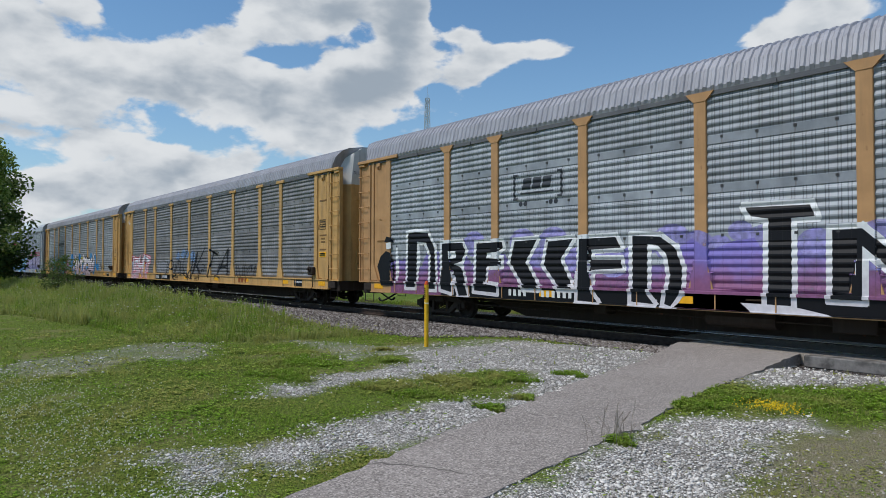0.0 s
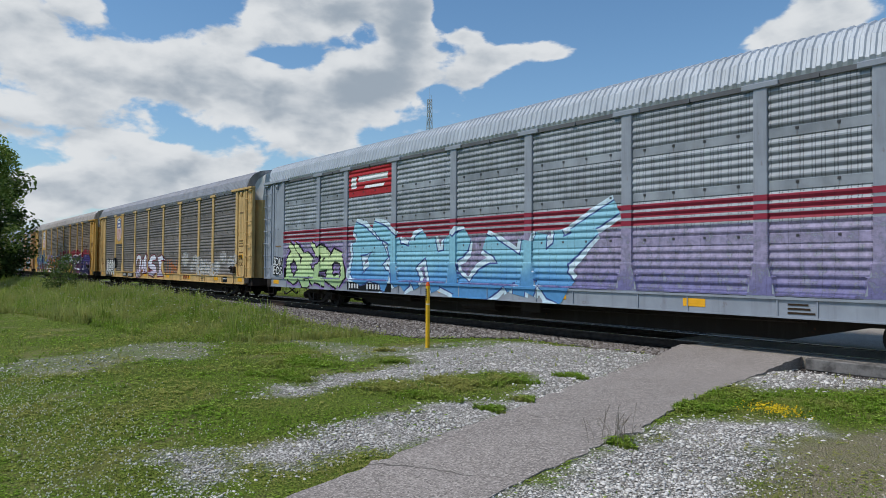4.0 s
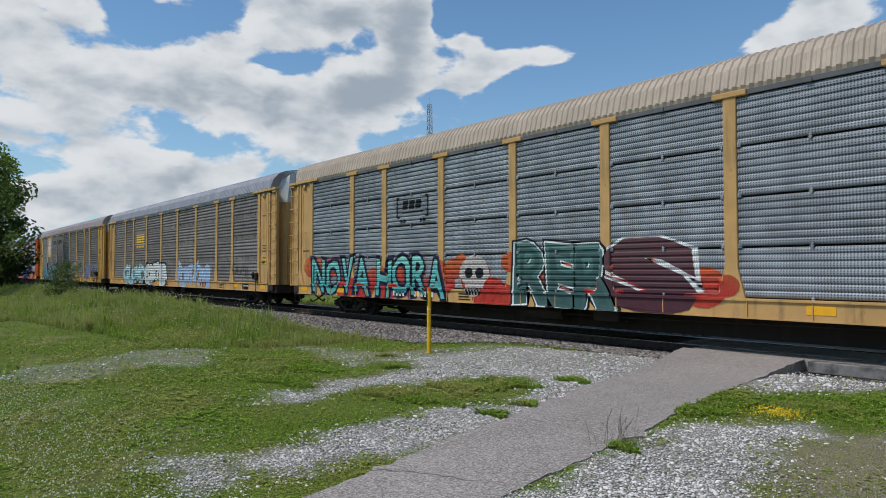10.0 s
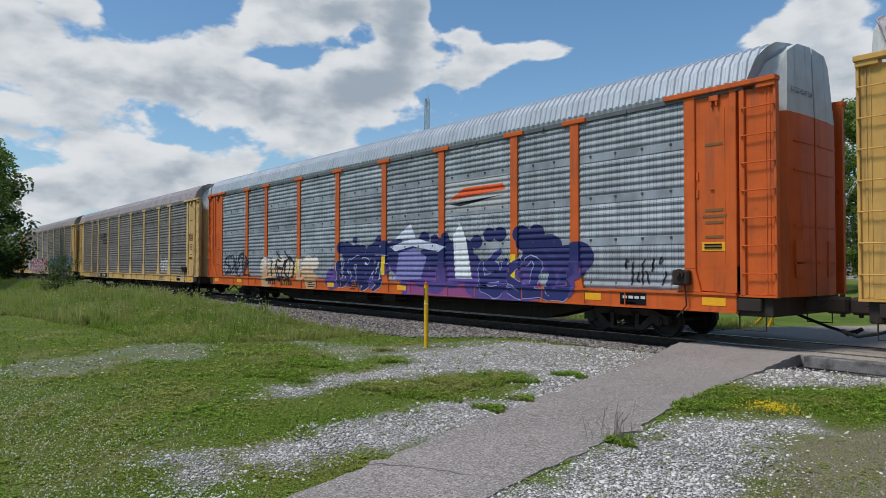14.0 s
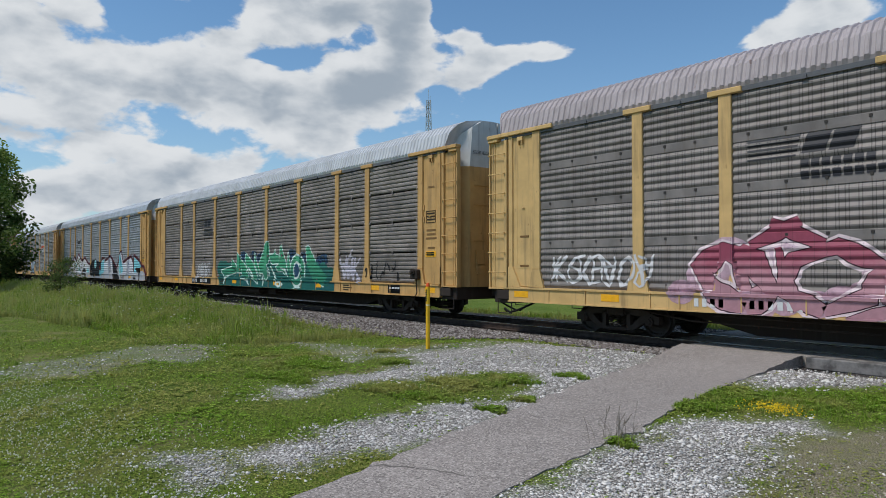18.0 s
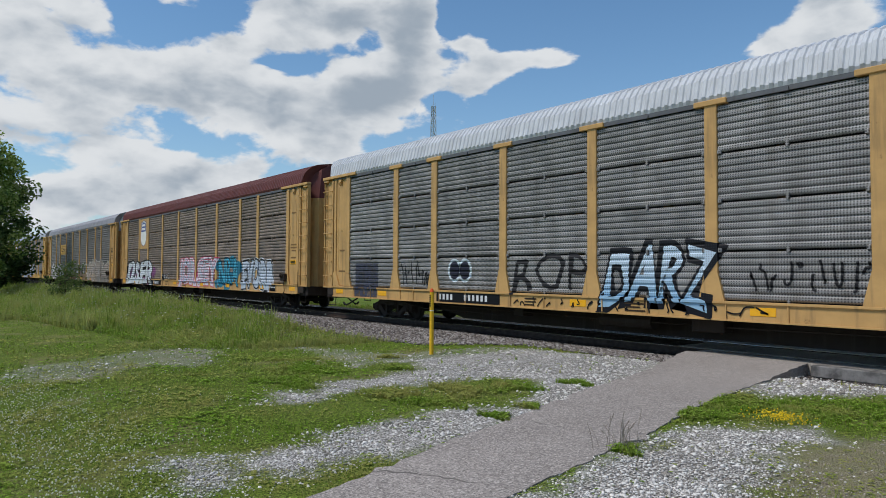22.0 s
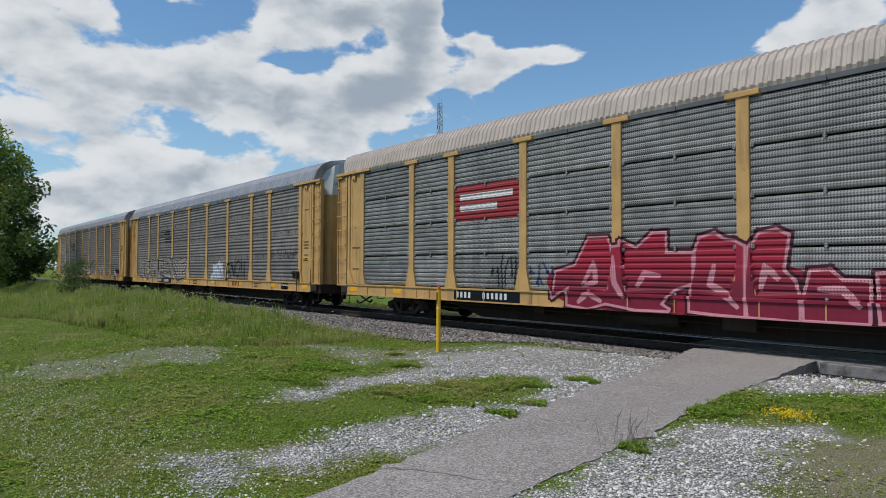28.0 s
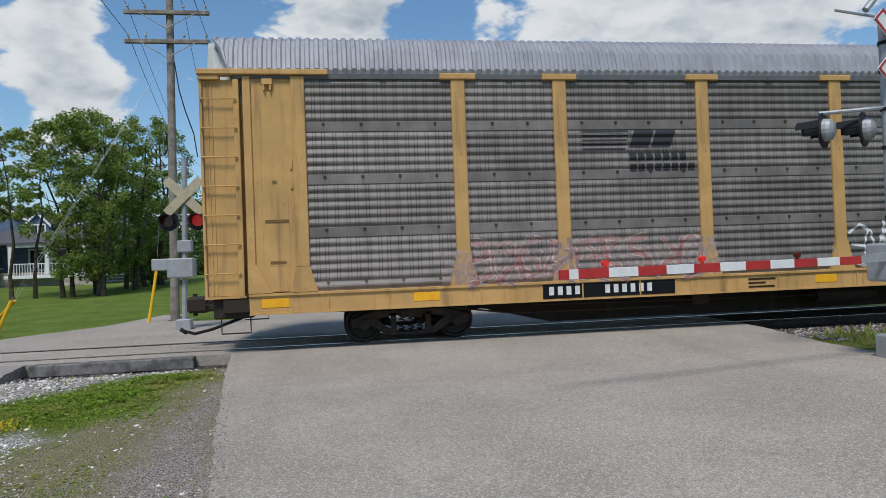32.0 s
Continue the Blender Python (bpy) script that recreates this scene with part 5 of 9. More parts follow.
def build_flowers():
    rng = np.random.RandomState(9)
    v, f = pebble()
    white = plain("clover_white", (0.6, 0.6, 0.46, 1), 0.8, 0, 0.1)
    gold = plain("trefoil_yellow", (0.75, 0.52, 0.02, 1), 0.7, 0, 0.15)
    x, y = on_land(rng, 15000, -13, -4.6, 0.9, 6)
    w = ramp(2.7, 1.2, y) + 0.25 * (lumps(x, y, 0.8, 51) > 0.25)
    keep = clear_of_paving(x, y, 0.1) & (gravel_at(x, y) < -0.05) & (rng.rand(len(x)) < w * np.clip(6 / np.hypot(x, y), 0, 1) * 0.9)
    x, y = x[keep], y[keep]
    n = len(x)
    V, F = scatter(v, f, np.stack([x, y, height(x, y) + rng.uniform(0.05, 0.09, n)], 1), rng.uniform(0, 6, n), rng.uniform(0.005, 0.009, n))
    stuff("clover_flowers", bulk("clover_flowers", V, F, white), "small white clover heads in the grass", "flowers")
    k = 260
    x, y = -3.68 + rng.normal(0, 0.15, k), 7.9 + rng.normal(0, 0.11, k)
    V, F = scatter(v, f, np.stack([x, y, height(x, y) + rng.uniform(0.05, 0.13, k)], 1), rng.uniform(0, 6, k), rng.uniform(0.006, 0.011, k))
    stuff("yellow_flowers", bulk("yellow_flowers", V, F, gold), "clump of small yellow flowers in the gravel", "flowers")
    x, y = on_land(rng, 500, -50, -16, 5, 11)
    V, F = scatter(v, f, np.stack([x, y, height(x, y) + rng.uniform(0.35, 0.6, 500)], 1), rng.uniform(0, 6, 500), rng.uniform(0.01, 0.03, 500), None, np.tile([1.3, 1.3, 0.4], (500, 1)))
    stuff("weed_flowers", bulk("weed_flowers", V, F, white), "flat white flower heads above the weeds", "flowers")


build_ground()
build_track()
build_stones()
build_grass()
build_flowers()
# ---- trees, house and lineside things ----
BARK = plain("bark", (0.075, 0.06, 0.045, 1), 0.9, 0, 0.4, 6)
LEAF = {
    "dark": island_mat("leaves_dark", [(0.0, (0.055, 0.09, 0.025)), (1.0, (0.19, 0.24, 0.08)), (0.6, (0.11, 0.165, 0.045))], 0.7, 0.5),
    "mid": island_mat("leaves_mid", [(0.0, (0.11, 0.16, 0.03)), (1.0, (0.42, 0.47, 0.17)), (0.6, (0.24, 0.33, 0.075))], 0.75, 0.5),
    "conifer": island_mat("needles", [(0.0, (0.035, 0.06, 0.028)), (1.0, (0.11, 0.15, 0.065))], 0.8, 0.15),
}


def crown_arrays(rng, centres, radii, per, leaf):
    """Leaves in loose clumps, as bent quads."""
    k = len(centres)
    idx = rng.randint(0, k, per)
    d = rng.normal(0, 1, (per, 3))
    d /= np.linalg.norm(d, axis=1)[:, None]
    rr = rng.rand(per) ** 0.45
    p = centres[idx] + d * (rr * radii[idx])[:, None] * np.array([1, 1, 0.8])
    n = per
    q = rng.normal(0, 1, (n, 3))
    q[:, 2] = np.abs(q[:, 2]) + 0.4
    q /= np.linalg.norm(q, axis=1)[:, None]
    a = np.cross(q, rng.normal(0, 1, (n, 3)))
    a /= np.linalg.norm(a, axis=1)[:, None]
    b = np.cross(q, a)
    s = (leaf * rng.uniform(0.6, 1.3, n))[:, None]
    V = np.stack([p - a * s, p + b * s * 0.55 + q * s * 0.15, p + a * s, p - b * s * 0.55 + q * s * 0.15], 1).reshape(-1, 3)
    F = np.arange(4 * n).reshape(-1, 4)
    return V, F


def tree(x, y, h, w, seed, leaf="mid", n=7000, size=0.16, trunks=1, bare=0.3, label="", clumps=26, thin=1.0, z=None):
    rng = np.random.RandomState(seed)
    z = float(height(np.array([x]), np.array([y]))[0]) if z is None else z
    root = thing("tree", label, "tree", pose(x, y, z), "trees")
    bm = bmesh.new()
    centres, radii = [], []
    for t in range(trunks):
        a = rng.uniform(0, 6.3)
        off = Vector((math.cos(a), math.sin(a), 0)) * (0.0 if trunks == 1 else rng.uniform(0.2, 0.5) * w * 0.5)
        r = h * 0.017 * (1.0 if trunks == 1 else 0.7)
        top = off * 1.6 + Vector((rng.uniform(-0.06, 0.06) * h, rng.uniform(-0.06, 0.06) * h, h * 0.86))
        pts = [off + (top - off) * f + Vector((rng.normal(0, 0.012) * h, rng.normal(0, 0.012) * h, 0)) * (f > 0) for f in (0, 0.15, 0.35, 0.55, 0.75, 1)]
        pts[0] = off - Vector((0, 0, 0.15))
        for i, (p, q) in enumerate(zip(pts, pts[1:])):
            rod(bm, p, q, r * (1 - 0.17 * i) * (1.35 if i == 0 else 1), 8, r * (1 - 0.17 * (i + 1)))
        for _ in range(max(5, 11 // trunks)):
            f = rng.uniform(bare, 0.95)
            p = off.lerp(top, f)
            a = rng.uniform(0, 6.3)
            reach = w * 0.5 * rng.uniform(0.5, 1.0) * (1.1 - 0.75 * abs(f - 0.55))
            q = p + Vector((math.cos(a) * reach, math.sin(a) * reach, reach * rng.uniform(0.15, 0.7)))
            mid = p.lerp(q, 0.5) + Vector((0, 0, -0.05 * reach))
            rod(bm, p, mid, r * 0.42 * (1 - 0.5 * f), 5, r * 0.28 * (1 - 0.5 * f))
            rod(bm, mid, q, r * 0.28 * (1 - 0.5 * f), 5, r * 0.08)
    part("trunk", bm, BARK, root)
    for _ in range(clumps):
        f = rng.uniform(bare, 1.0)
        prof = math.sin(math.pi * min(1, max(0.06, (f - bare * 0.7) / (1.08 - bare * 0.7)))) ** 0.6
        a, q = rng.uniform(0, 6.3), math.sqrt(rng.rand()) * 0.5 * w * prof
        centres.append((q * math.cos(a), q * math.sin(a), h * (f - 0.05)))
        radii.append(w * rng.uniform(0.1, 0.2) * thin)
    V, F = crown_arrays(rng, np.array(centres), np.array(radii), n, size)
    ob = new("crown", bulk("crown", V, F, LEAF[leaf]))
    ob.parent = root
    return root


def conifer(x, y, h, w, seed, label):
    rng = np.random.RandomState(seed)
    z = float(height(np.array([x]), np.array([y]))[0])
    root = thing("conifer", label, "tree", pose(x, y, z), "young conifers on the lawn")
    bm = bmesh.new()
    rod(bm, (0, 0, -0.05), (0, 0, h * 0.95), 0.05, 6, 0.012)
    part("trunk", bm, BARK, root)
    c, r = [], []
    for i in range(22):
        f = 0.12 + 0.86 * i / 21
        for k in range(3):
            a = rng.uniform(0, 6.3)
            q = w * 0.32 * (1.05 - f) * rng.uniform(0.5, 1.2)
            c.append((q * math.cos(a), q * math.sin(a), h * f))
            r.append(w * 0.22 * (1.1 - f) + 0.04)
    V, F = crown_arrays(rng, np.array(c), np.array(r), 1500, 0.075)
    ob = new("foliage", bulk("foliage", V, F, LEAF["conifer"]))
    ob.parent = root


def polar(az, dist):
    return -math.sin(radians(az)) * dist, math.cos(radians(az)) * dist


def build_trees():
    # beside the near side of the track, down the line
    tree(-58, 3.9, 12.6, 8.0, 1, "mid", 19000, 0.14, 1, 0.04, "dense dark green tree at the lineside", 120, 0.75)
    tree(-70, 7.2, 9.5, 8.0, 2, "dark", 8000, 0.2, 1, 0.04, "dense dark green tree at the lineside", 36)
    tree(-72, 4.5, 14, 10.0, 22, "dark", 8000, 0.22, 1, 0.06, "dense dark green tree at the lineside", 36)
    tree(-43.3, 7.7, 1.9, 2.6, 3, "dark", 3200, 0.055, 5, 0.0, "low dark shrub among weeds beside the track", 60, 0.8)
    # on the lawn beyond the track
    x, y = polar(19.4, 37.5)
    tree(x, y, 9.4, 5.6, 4, "mid", 21000, 0.08, 4, 0.14, "slender multi-stemmed tree with airy foliage on the lawn", 170, 0.5)
    x, y = polar(17.3, 40.0)
    tree(x, y, 9.6, 5.6, 5, "mid", 21000, 0.08, 4, 0.14, "slender multi-stemmed tree with airy foliage on the lawn", 170, 0.5)
    x, y = polar(14.8, 43.0)
    tree(x, y, 10.2, 5.8, 6, "mid", 21000, 0.08, 4, 0.08, "slender multi-stemmed tree with airy foliage on the lawn", 170, 0.5)
    x, y = polar(23.6, 40.0)
    tree(x, y, 9.0, 3.8, 7, "mid", 6000, 0.085, 2, 0.5, "slender tree with sparse foliage on the lawn", 90, 0.45)
    # large trees left of and behind the house
    for i, (az, dist, h, w) in enumerate([(36.5, 66, 12.2, 12), (39.5, 60, 9.5, 10), (33.2, 72, 11.5, 11), (42.5, 74, 10.5, 11)]):
        x, y = polar(az, dist)
        tree(x, y, h, w, 10 + i, "dark", 18000, 0.18, 1, 0.06, "large broad dark green maple behind the lawn", 130, 0.75)
    for i, (az, dist, h, w) in enumerate([(46.2, 92, 11.5, 13), (49.0, 96, 12.0, 13), (51.8, 98, 9.0, 11), (55.0, 102, 9.0, 10), (57.2, 100, 10.5, 12), (59.4, 106, 9.0, 10), (28.2, 80, 10.5, 11), (26.0, 92, 10, 12), (17, 86, 10, 13), (12.5, 84, 9, 12)]):
        x, y = polar(az, dist)
        tree(x, y, h, w, 30 + i, "dark", 11000, 0.2, 1, 0.05, "broad dark green tree at the edge of the lawn", 90, 0.8)
    # young plantings
    for i, (az, dist, h) in enumerate([(42.2, 40, 2.0), (39.9, 52, 2.4), (38.0, 44, 2.2), (37.0, 50, 2.6), (35.8, 38, 1.9)]):
        x, y = polar(az, dist)
        conifer(x, y, h, 1.5, 50 + i, "small young conifer standing on the lawn")
    x, y = polar(50.3, 36)
    tree(x, y, 3.2, 1.5, 60, "mid", 1600, 0.06, 1, 0.2, "young staked tree on the lawn", 14, 0.9)
    x, y = polar(28.9, 37)
    tree(x, y, 3.4, 1.6, 61, "mid", 420, 0.07, 1, 0.25, "thin young tree on the lawn before the house", 14, 1.1)
    # brush and hedges down the line, beyond the track
    rng = np.random.RandomState(70)
    for i, (az, dist, h, w) in enumerate([(67.6, 70, 2.8, 6.0), (66.0, 66, 2.2, 5.0), (64.3, 62, 2.6, 6.0), (69.0, 74, 1.6, 5.0), (62.2, 64, 2.4, 6), (60, 66, 2.0, 6), (57.5, 70, 1.6, 7), (54.5, 74, 1.5, 7), (51.5, 76, 1.5, 7), (48.6, 78, 1.5, 7), (46, 78, 1.4, 6), (73, 62, 1.4, 4)]):
        x, y = polar(az, dist)
        n = 3600
        c = np.stack([rng.uniform(-w / 2, w / 2, 16), rng.uniform(-w / 3, w / 3, 16), rng.uniform(0.1, 0.75, 16) * h], 1)
        V, F = crown_arrays(rng, c, rng.uniform(0.25, 0.4, 16) * h, n, 0.13)
        V[:, 2] = np.maximum(V[:, 2], 0.02)
        ob = new("bush", bulk("bush", V, F, LEAF["mid" if i % 2 else "dark"]))
        ob.matrix_basis = pose(x, y, float(height(np.array([x]), np.array([y]))[0]))
        tagged(ob, "rounded green bush beyond the track", "bush", "bushes")
    # far woods round the fields
    c, r = [], []
    for az in np.arange(44, 86, 0.42):
        for _ in range(7):
            dist = rng.uniform(215, 260)
            x, y = polar(az + rng.uniform(-0.2, 0.2), dist)
            top = 9.5 + 2.2 * math.sin(az * 1.3) + 1.6 * math.sin(az * 3.1)
            c.append((x, y, rng.uniform(0.5, top)))
            r.append(rng.uniform(2.0, 3.4))
    for az in np.arange(-60, 44, 0.6):
        for _ in range(6):
            x, y = polar(az, rng.uniform(150, 190))
            c.append((x, y, rng.uniform(0.5, 6)))
            r.append(rng.uniform(1.8, 3.0))
    for az in np.arange(96, 300, 1.2):
        for _ in range(4):
            x, y = polar(az, rng.uniform(150, 200))
            c.append((x, y, rng.uniform(0.5, 9)))
            r.append(rng.uniform(2.0, 3.6))
    V, F = crown_arrays(rng, np.array(c), np.array(r), 60000, 0.75)
    stuff("far_woods", bulk("far_woods", V, F, LEAF["dark"]), "line of dark woods along the far fields", "woods")
    x = rng.uniform(-200, -38, 9000)
    y = rng.uniform(22, 120, 9000)
    keep = (np.degrees(np.arctan2(-x, y)) > 60)
    x, y = x[keep], y[keep]
    tv, tf = blade(7)
    V, F = scatter(tv, tf, np.stack([x, y, height(x, y)], 1), rng.uniform(0, 6, len(x)), rng.uniform(0.4, 0.9, len(x)))
    stuff("field_growth", bulk("field_growth", V, F, WEED_MAT), "rough green growth of the field beyond the track", "field")


SIDING = Mat("blue_siding", 0.6)
_s = SIDING.node("ShaderNodeSeparateXYZ")
SIDING.link(SIDING.tc.outputs["Object"], _s.inputs[0])
_f = SIDING.math("FRACT", SIDING.math("DIVIDE", _s.outputs[2], 0.12))
SIDING.color(SIDING.mix(SIDING.range(SIDING.noise(3, 4), 0.3, 0.7), srgb(96, 112, 136), srgb(112, 128, 152))).bump(_f, 0.6, 0.02)
STONE = Mat("stone_facing", 0.9)
_b = STONE.node("ShaderNodeTexBrick")
_b.inputs["Scale"].default_value = 1.0
_b.inputs["Brick Width"].default_value, _b.inputs["Row Height"].default_value = 0.5, 0.12
_b.inputs["Mortar Size"].default_value = 0.008
_b.inputs["Color1"].default_value, _b.inputs["Color2"].default_value = srgb(186, 178, 164), srgb(150, 144, 134)
_b.inputs["Mortar"].default_value = srgb(110, 104, 96)
_mp = STONE.node("ShaderNodeMapping")
_mp.inputs["Rotation"].default_value = (radians(-90), 0, 0)
STONE.link(STONE.tc.outputs["Object"], _mp.inputs[0])
STONE.link(_mp.outputs[0], _b.inputs[0])
STONE.color(_b.outputs["Color"]).bump(_b.outputs["Fac"], 0.5, -0.02)
SHINGLE = plain("roof_shingles", srgb(92, 92, 96), 0.9, 0, 0.2, 14)
TRIM = plain("white_trim", (0.75, 0.75, 0.74, 1), 0.6, 0, 0.04)
GLASS = Mat("window_glass", 0.05)
GLASS.color((0.02, 0.025, 0.03, 1))
GLASS = GLASS.m
SIDING, STONE = SIDING.m, STONE.m


def window(house, x0, x1, y, z0, z1, lights=2):
    bm = bmesh.new()
    t = 0.1
    for a in ((x0 - t, x1 + t, z0 - t, z0), (x0 - t, x1 + t, z1, z1 + t), (x0 - t, x0, z0, z1), (x1, x1 + t, z0, z1)):
        box(bm, a[0], a[1], y - 0.07, y + 0.02, a[2], a[3])
    for i in range(1, lights):
        c = x0 + (x1 - x0) * i / lights
        box(bm, c - 0.04, c + 0.04, y - 0.06, y + 0.02, z0, z1)
    w = part("window_frame", bm, TRIM, house, "white window frame")
    for i in range(lights):
        bm = bmesh.new()
        a, b = x0 + (x1 - x0) * i / lights, x0 + (x1 - x0) * (i + 1) / lights
        box(bm, a + 0.03, b - 0.03, y - 0.03, y - 0.015, z0, z1)
        part("pane", bm, GLASS, w)


def gable(house, x0, x1, y0, y1, ze, zp, over=0.35):
    """A gabled roof whose ridge runs along y, with white barge boards and gable wall."""
    xm = (x0 + x1) / 2
    k = (zp - ze) / (xm - x0)
    bm = bmesh.new()
    prism(bm, [(x0, ze), (x1, ze), (xm, zp)], "y", y0, y0 + 0.15)
    part("gable_wall", bm, SIDING, house)
    for s, xa in ((-1, x0 - over), (1, x1 + over)):
        za = ze - k * over
        bm = bmesh.new()
        prism(bm, [(xa, za + 0.05), (xm, zp + 0.05), (xm, zp + 0.2), (xa, za + 0.2)], "y", y0 - over, y1)
        part("roof_slope", bm, SHINGLE, house)
        bm = bmesh.new()
        prism(bm, [(xa, za - 0.08), (xm, zp - 0.08), (xm, zp + 0.13), (xa, za + 0.13)], "y", y0 - over - 0.04, y0 - over)
        part("barge_board", bm, TRIM, house)


def build_house():
    house = thing("house", "blue-grey sided house with white trim and stone base", "house", pose(0, 0, 0.42))
    def wall(nm, x0, x1, y0, y1, z0, z1, mt):
        bm = bmesh.new()
        bbox(bm, x0, x1, y0, y1, z0, z1, 0.02)
        return part(nm, bm, mt, house)
    wall("stone_base", -33.1, -24.3, 47.95, 58, -0.6, 1.5, STONE)
    wall("base_ledge", -33.15, -24.25, 47.9, 58, 1.5, 1.6, TRIM)
    wall("wall", -33.1, -24.3, 48.0, 58, 1.6, 3.45, SIDING)
    gable(house, -31.5, -24.3, 48.0, 58, 3.4, 5.75)
    bm = bmesh.new()
    prism(bm, [(-33.5, 3.38), (-31.2, 3.38), (-29.6, 4.9), (-31.2, 4.9)], "y", 48.6, 58)
    prism(bm, [(-33.5, 3.38), (-30.8, 3.38), (-30.8, 3.5), (-33.5, 3.5)], "y", 47.7, 58)
    part("side_roof", bm, SHINGLE, house)
    wall("eave_board", -33.55, -31.3, 47.62, 47.7, 3.3, 3.5, TRIM)
    wall("gable_band", -30.0, -25.8, 47.93, 48.0, 4.3, 4.42, TRIM)
    window(house, -30.9, -29.3, 48.0, 1.95, 3.15, 2)
    window(house, -26.9, -25.4, 48.0, 1.95, 3.15, 2)
    window(house, -30.3, -29.6, 47.95, -0.35, 0.75, 1)
    window(house, -26.4, -25.7, 47.95, -0.35, 0.75, 1)
    # set-back part with porch and dormers
    wall("stone_base", -24.6, -17.5, 52, 60, -0.6, 1.2, STONE)
    wall("wall", -24.6, -19.5, 53.5, 60, 1.2, 3.4, SIDING)
    gable(house, -27.5, -20.4, 53.4, 60, 3.7, 6.0)
    bm = bmesh.new()
    prism(bm, [(51.2, 3.15), (51.2, 3.3), (56.5, 5.6), (61, 3.3), (61, 3.15)], "x", -24.5, -15.5)
    part("porch_roof", bm, SHINGLE, house)
    wall("porch_beam", -23.0, -15.7, 51.3, 51.5, 2.95, 3.2, TRIM)
    for x in (-22.8, -20.4, -18.0, -15.9):
        wall("porch_column", x - 0.13, x + 0.13, 51.28, 51.54, 1.0, 3.0, TRIM)
    wall("porch_floor", -23.2, -15.6, 51.2, 53.6, 0.75, 0.98, TRIM)
    wall("porch_rail", -22.7, -18.0, 51.36, 51.44, 1.75, 1.82, TRIM)
    for i in range(26):
        x = -22.6 + i * 0.18
        wall("baluster", x - 0.025, x + 0.025, 51.37, 51.43, 0.98, 1.75, TRIM)
    window(house, -22.4, -21.4, 53.5, 1.4, 2.8, 2)
    window(house, -20.9, -19.9, 53.5, 1.4, 2.8, 2)
    for x in (-21.6, -18.6):
        wall("dormer", x - 0.75, x + 0.75, 53.0, 56, 3.8, 4.75, SIDING)
        gable(house, x - 0.75, x + 0.75, 53.0, 57, 4.7, 5.5, 0.2)
        window(house, x - 0.45, x + 0.45, 53.0, 4.05, 4.6, 2)
    wall("porch_step", -19.0, -16.5, 49.8, 51.2, 0.0, 0.35, STONE)
    wall("porch_step", -19.0, -16.5, 50.4, 51.2, 0.35, 0.7, STONE)


WOOD_POLE = plain("pole_wood", (0.24, 0.21, 0.18, 1), 0.9, 0, 0.3, 4)
GALV = plain("galvanised", (0.42, 0.43, 0.44, 1), 0.5, 0.5, 0.12, 8)
ALU = plain("aluminium_paint", (0.36, 0.37, 0.385, 1), 0.5, 0.3, 0.1, 6)
BLACKM = plain("black_metal", (0.015, 0.015, 0.017, 1), 0.5, 0, 0.1)
REDM = plain("red_reflective", (0.42, 0.025, 0.025, 1), 0.4, 0, 0.1)
WHITEM = plain("white_reflective", (0.72, 0.72, 0.7, 1), 0.4, 0, 0.06)
SIGN_BACK = plain("sign_back", (0.46, 0.4, 0.27, 1), 0.6, 0, 0.1)
YELLOWM = plain("yellow_plastic", (0.8, 0.45, 0.01, 1), 0.45, 0, 0.08)
LIT = Mat("lit_red_lens", 0.3)
LIT.color((0.6, 0.02, 0.02, 1))
LIT.b.inputs["Emission Color"].default_value = (1, 0.03, 0.02, 1)
LIT.b.inputs["Emission Strength"].default_value = 0.15
LIT = LIT.m
LENS = plain("dark_red_lens", (0.09, 0.008, 0.008, 1), 0.2, 0, 0.1)


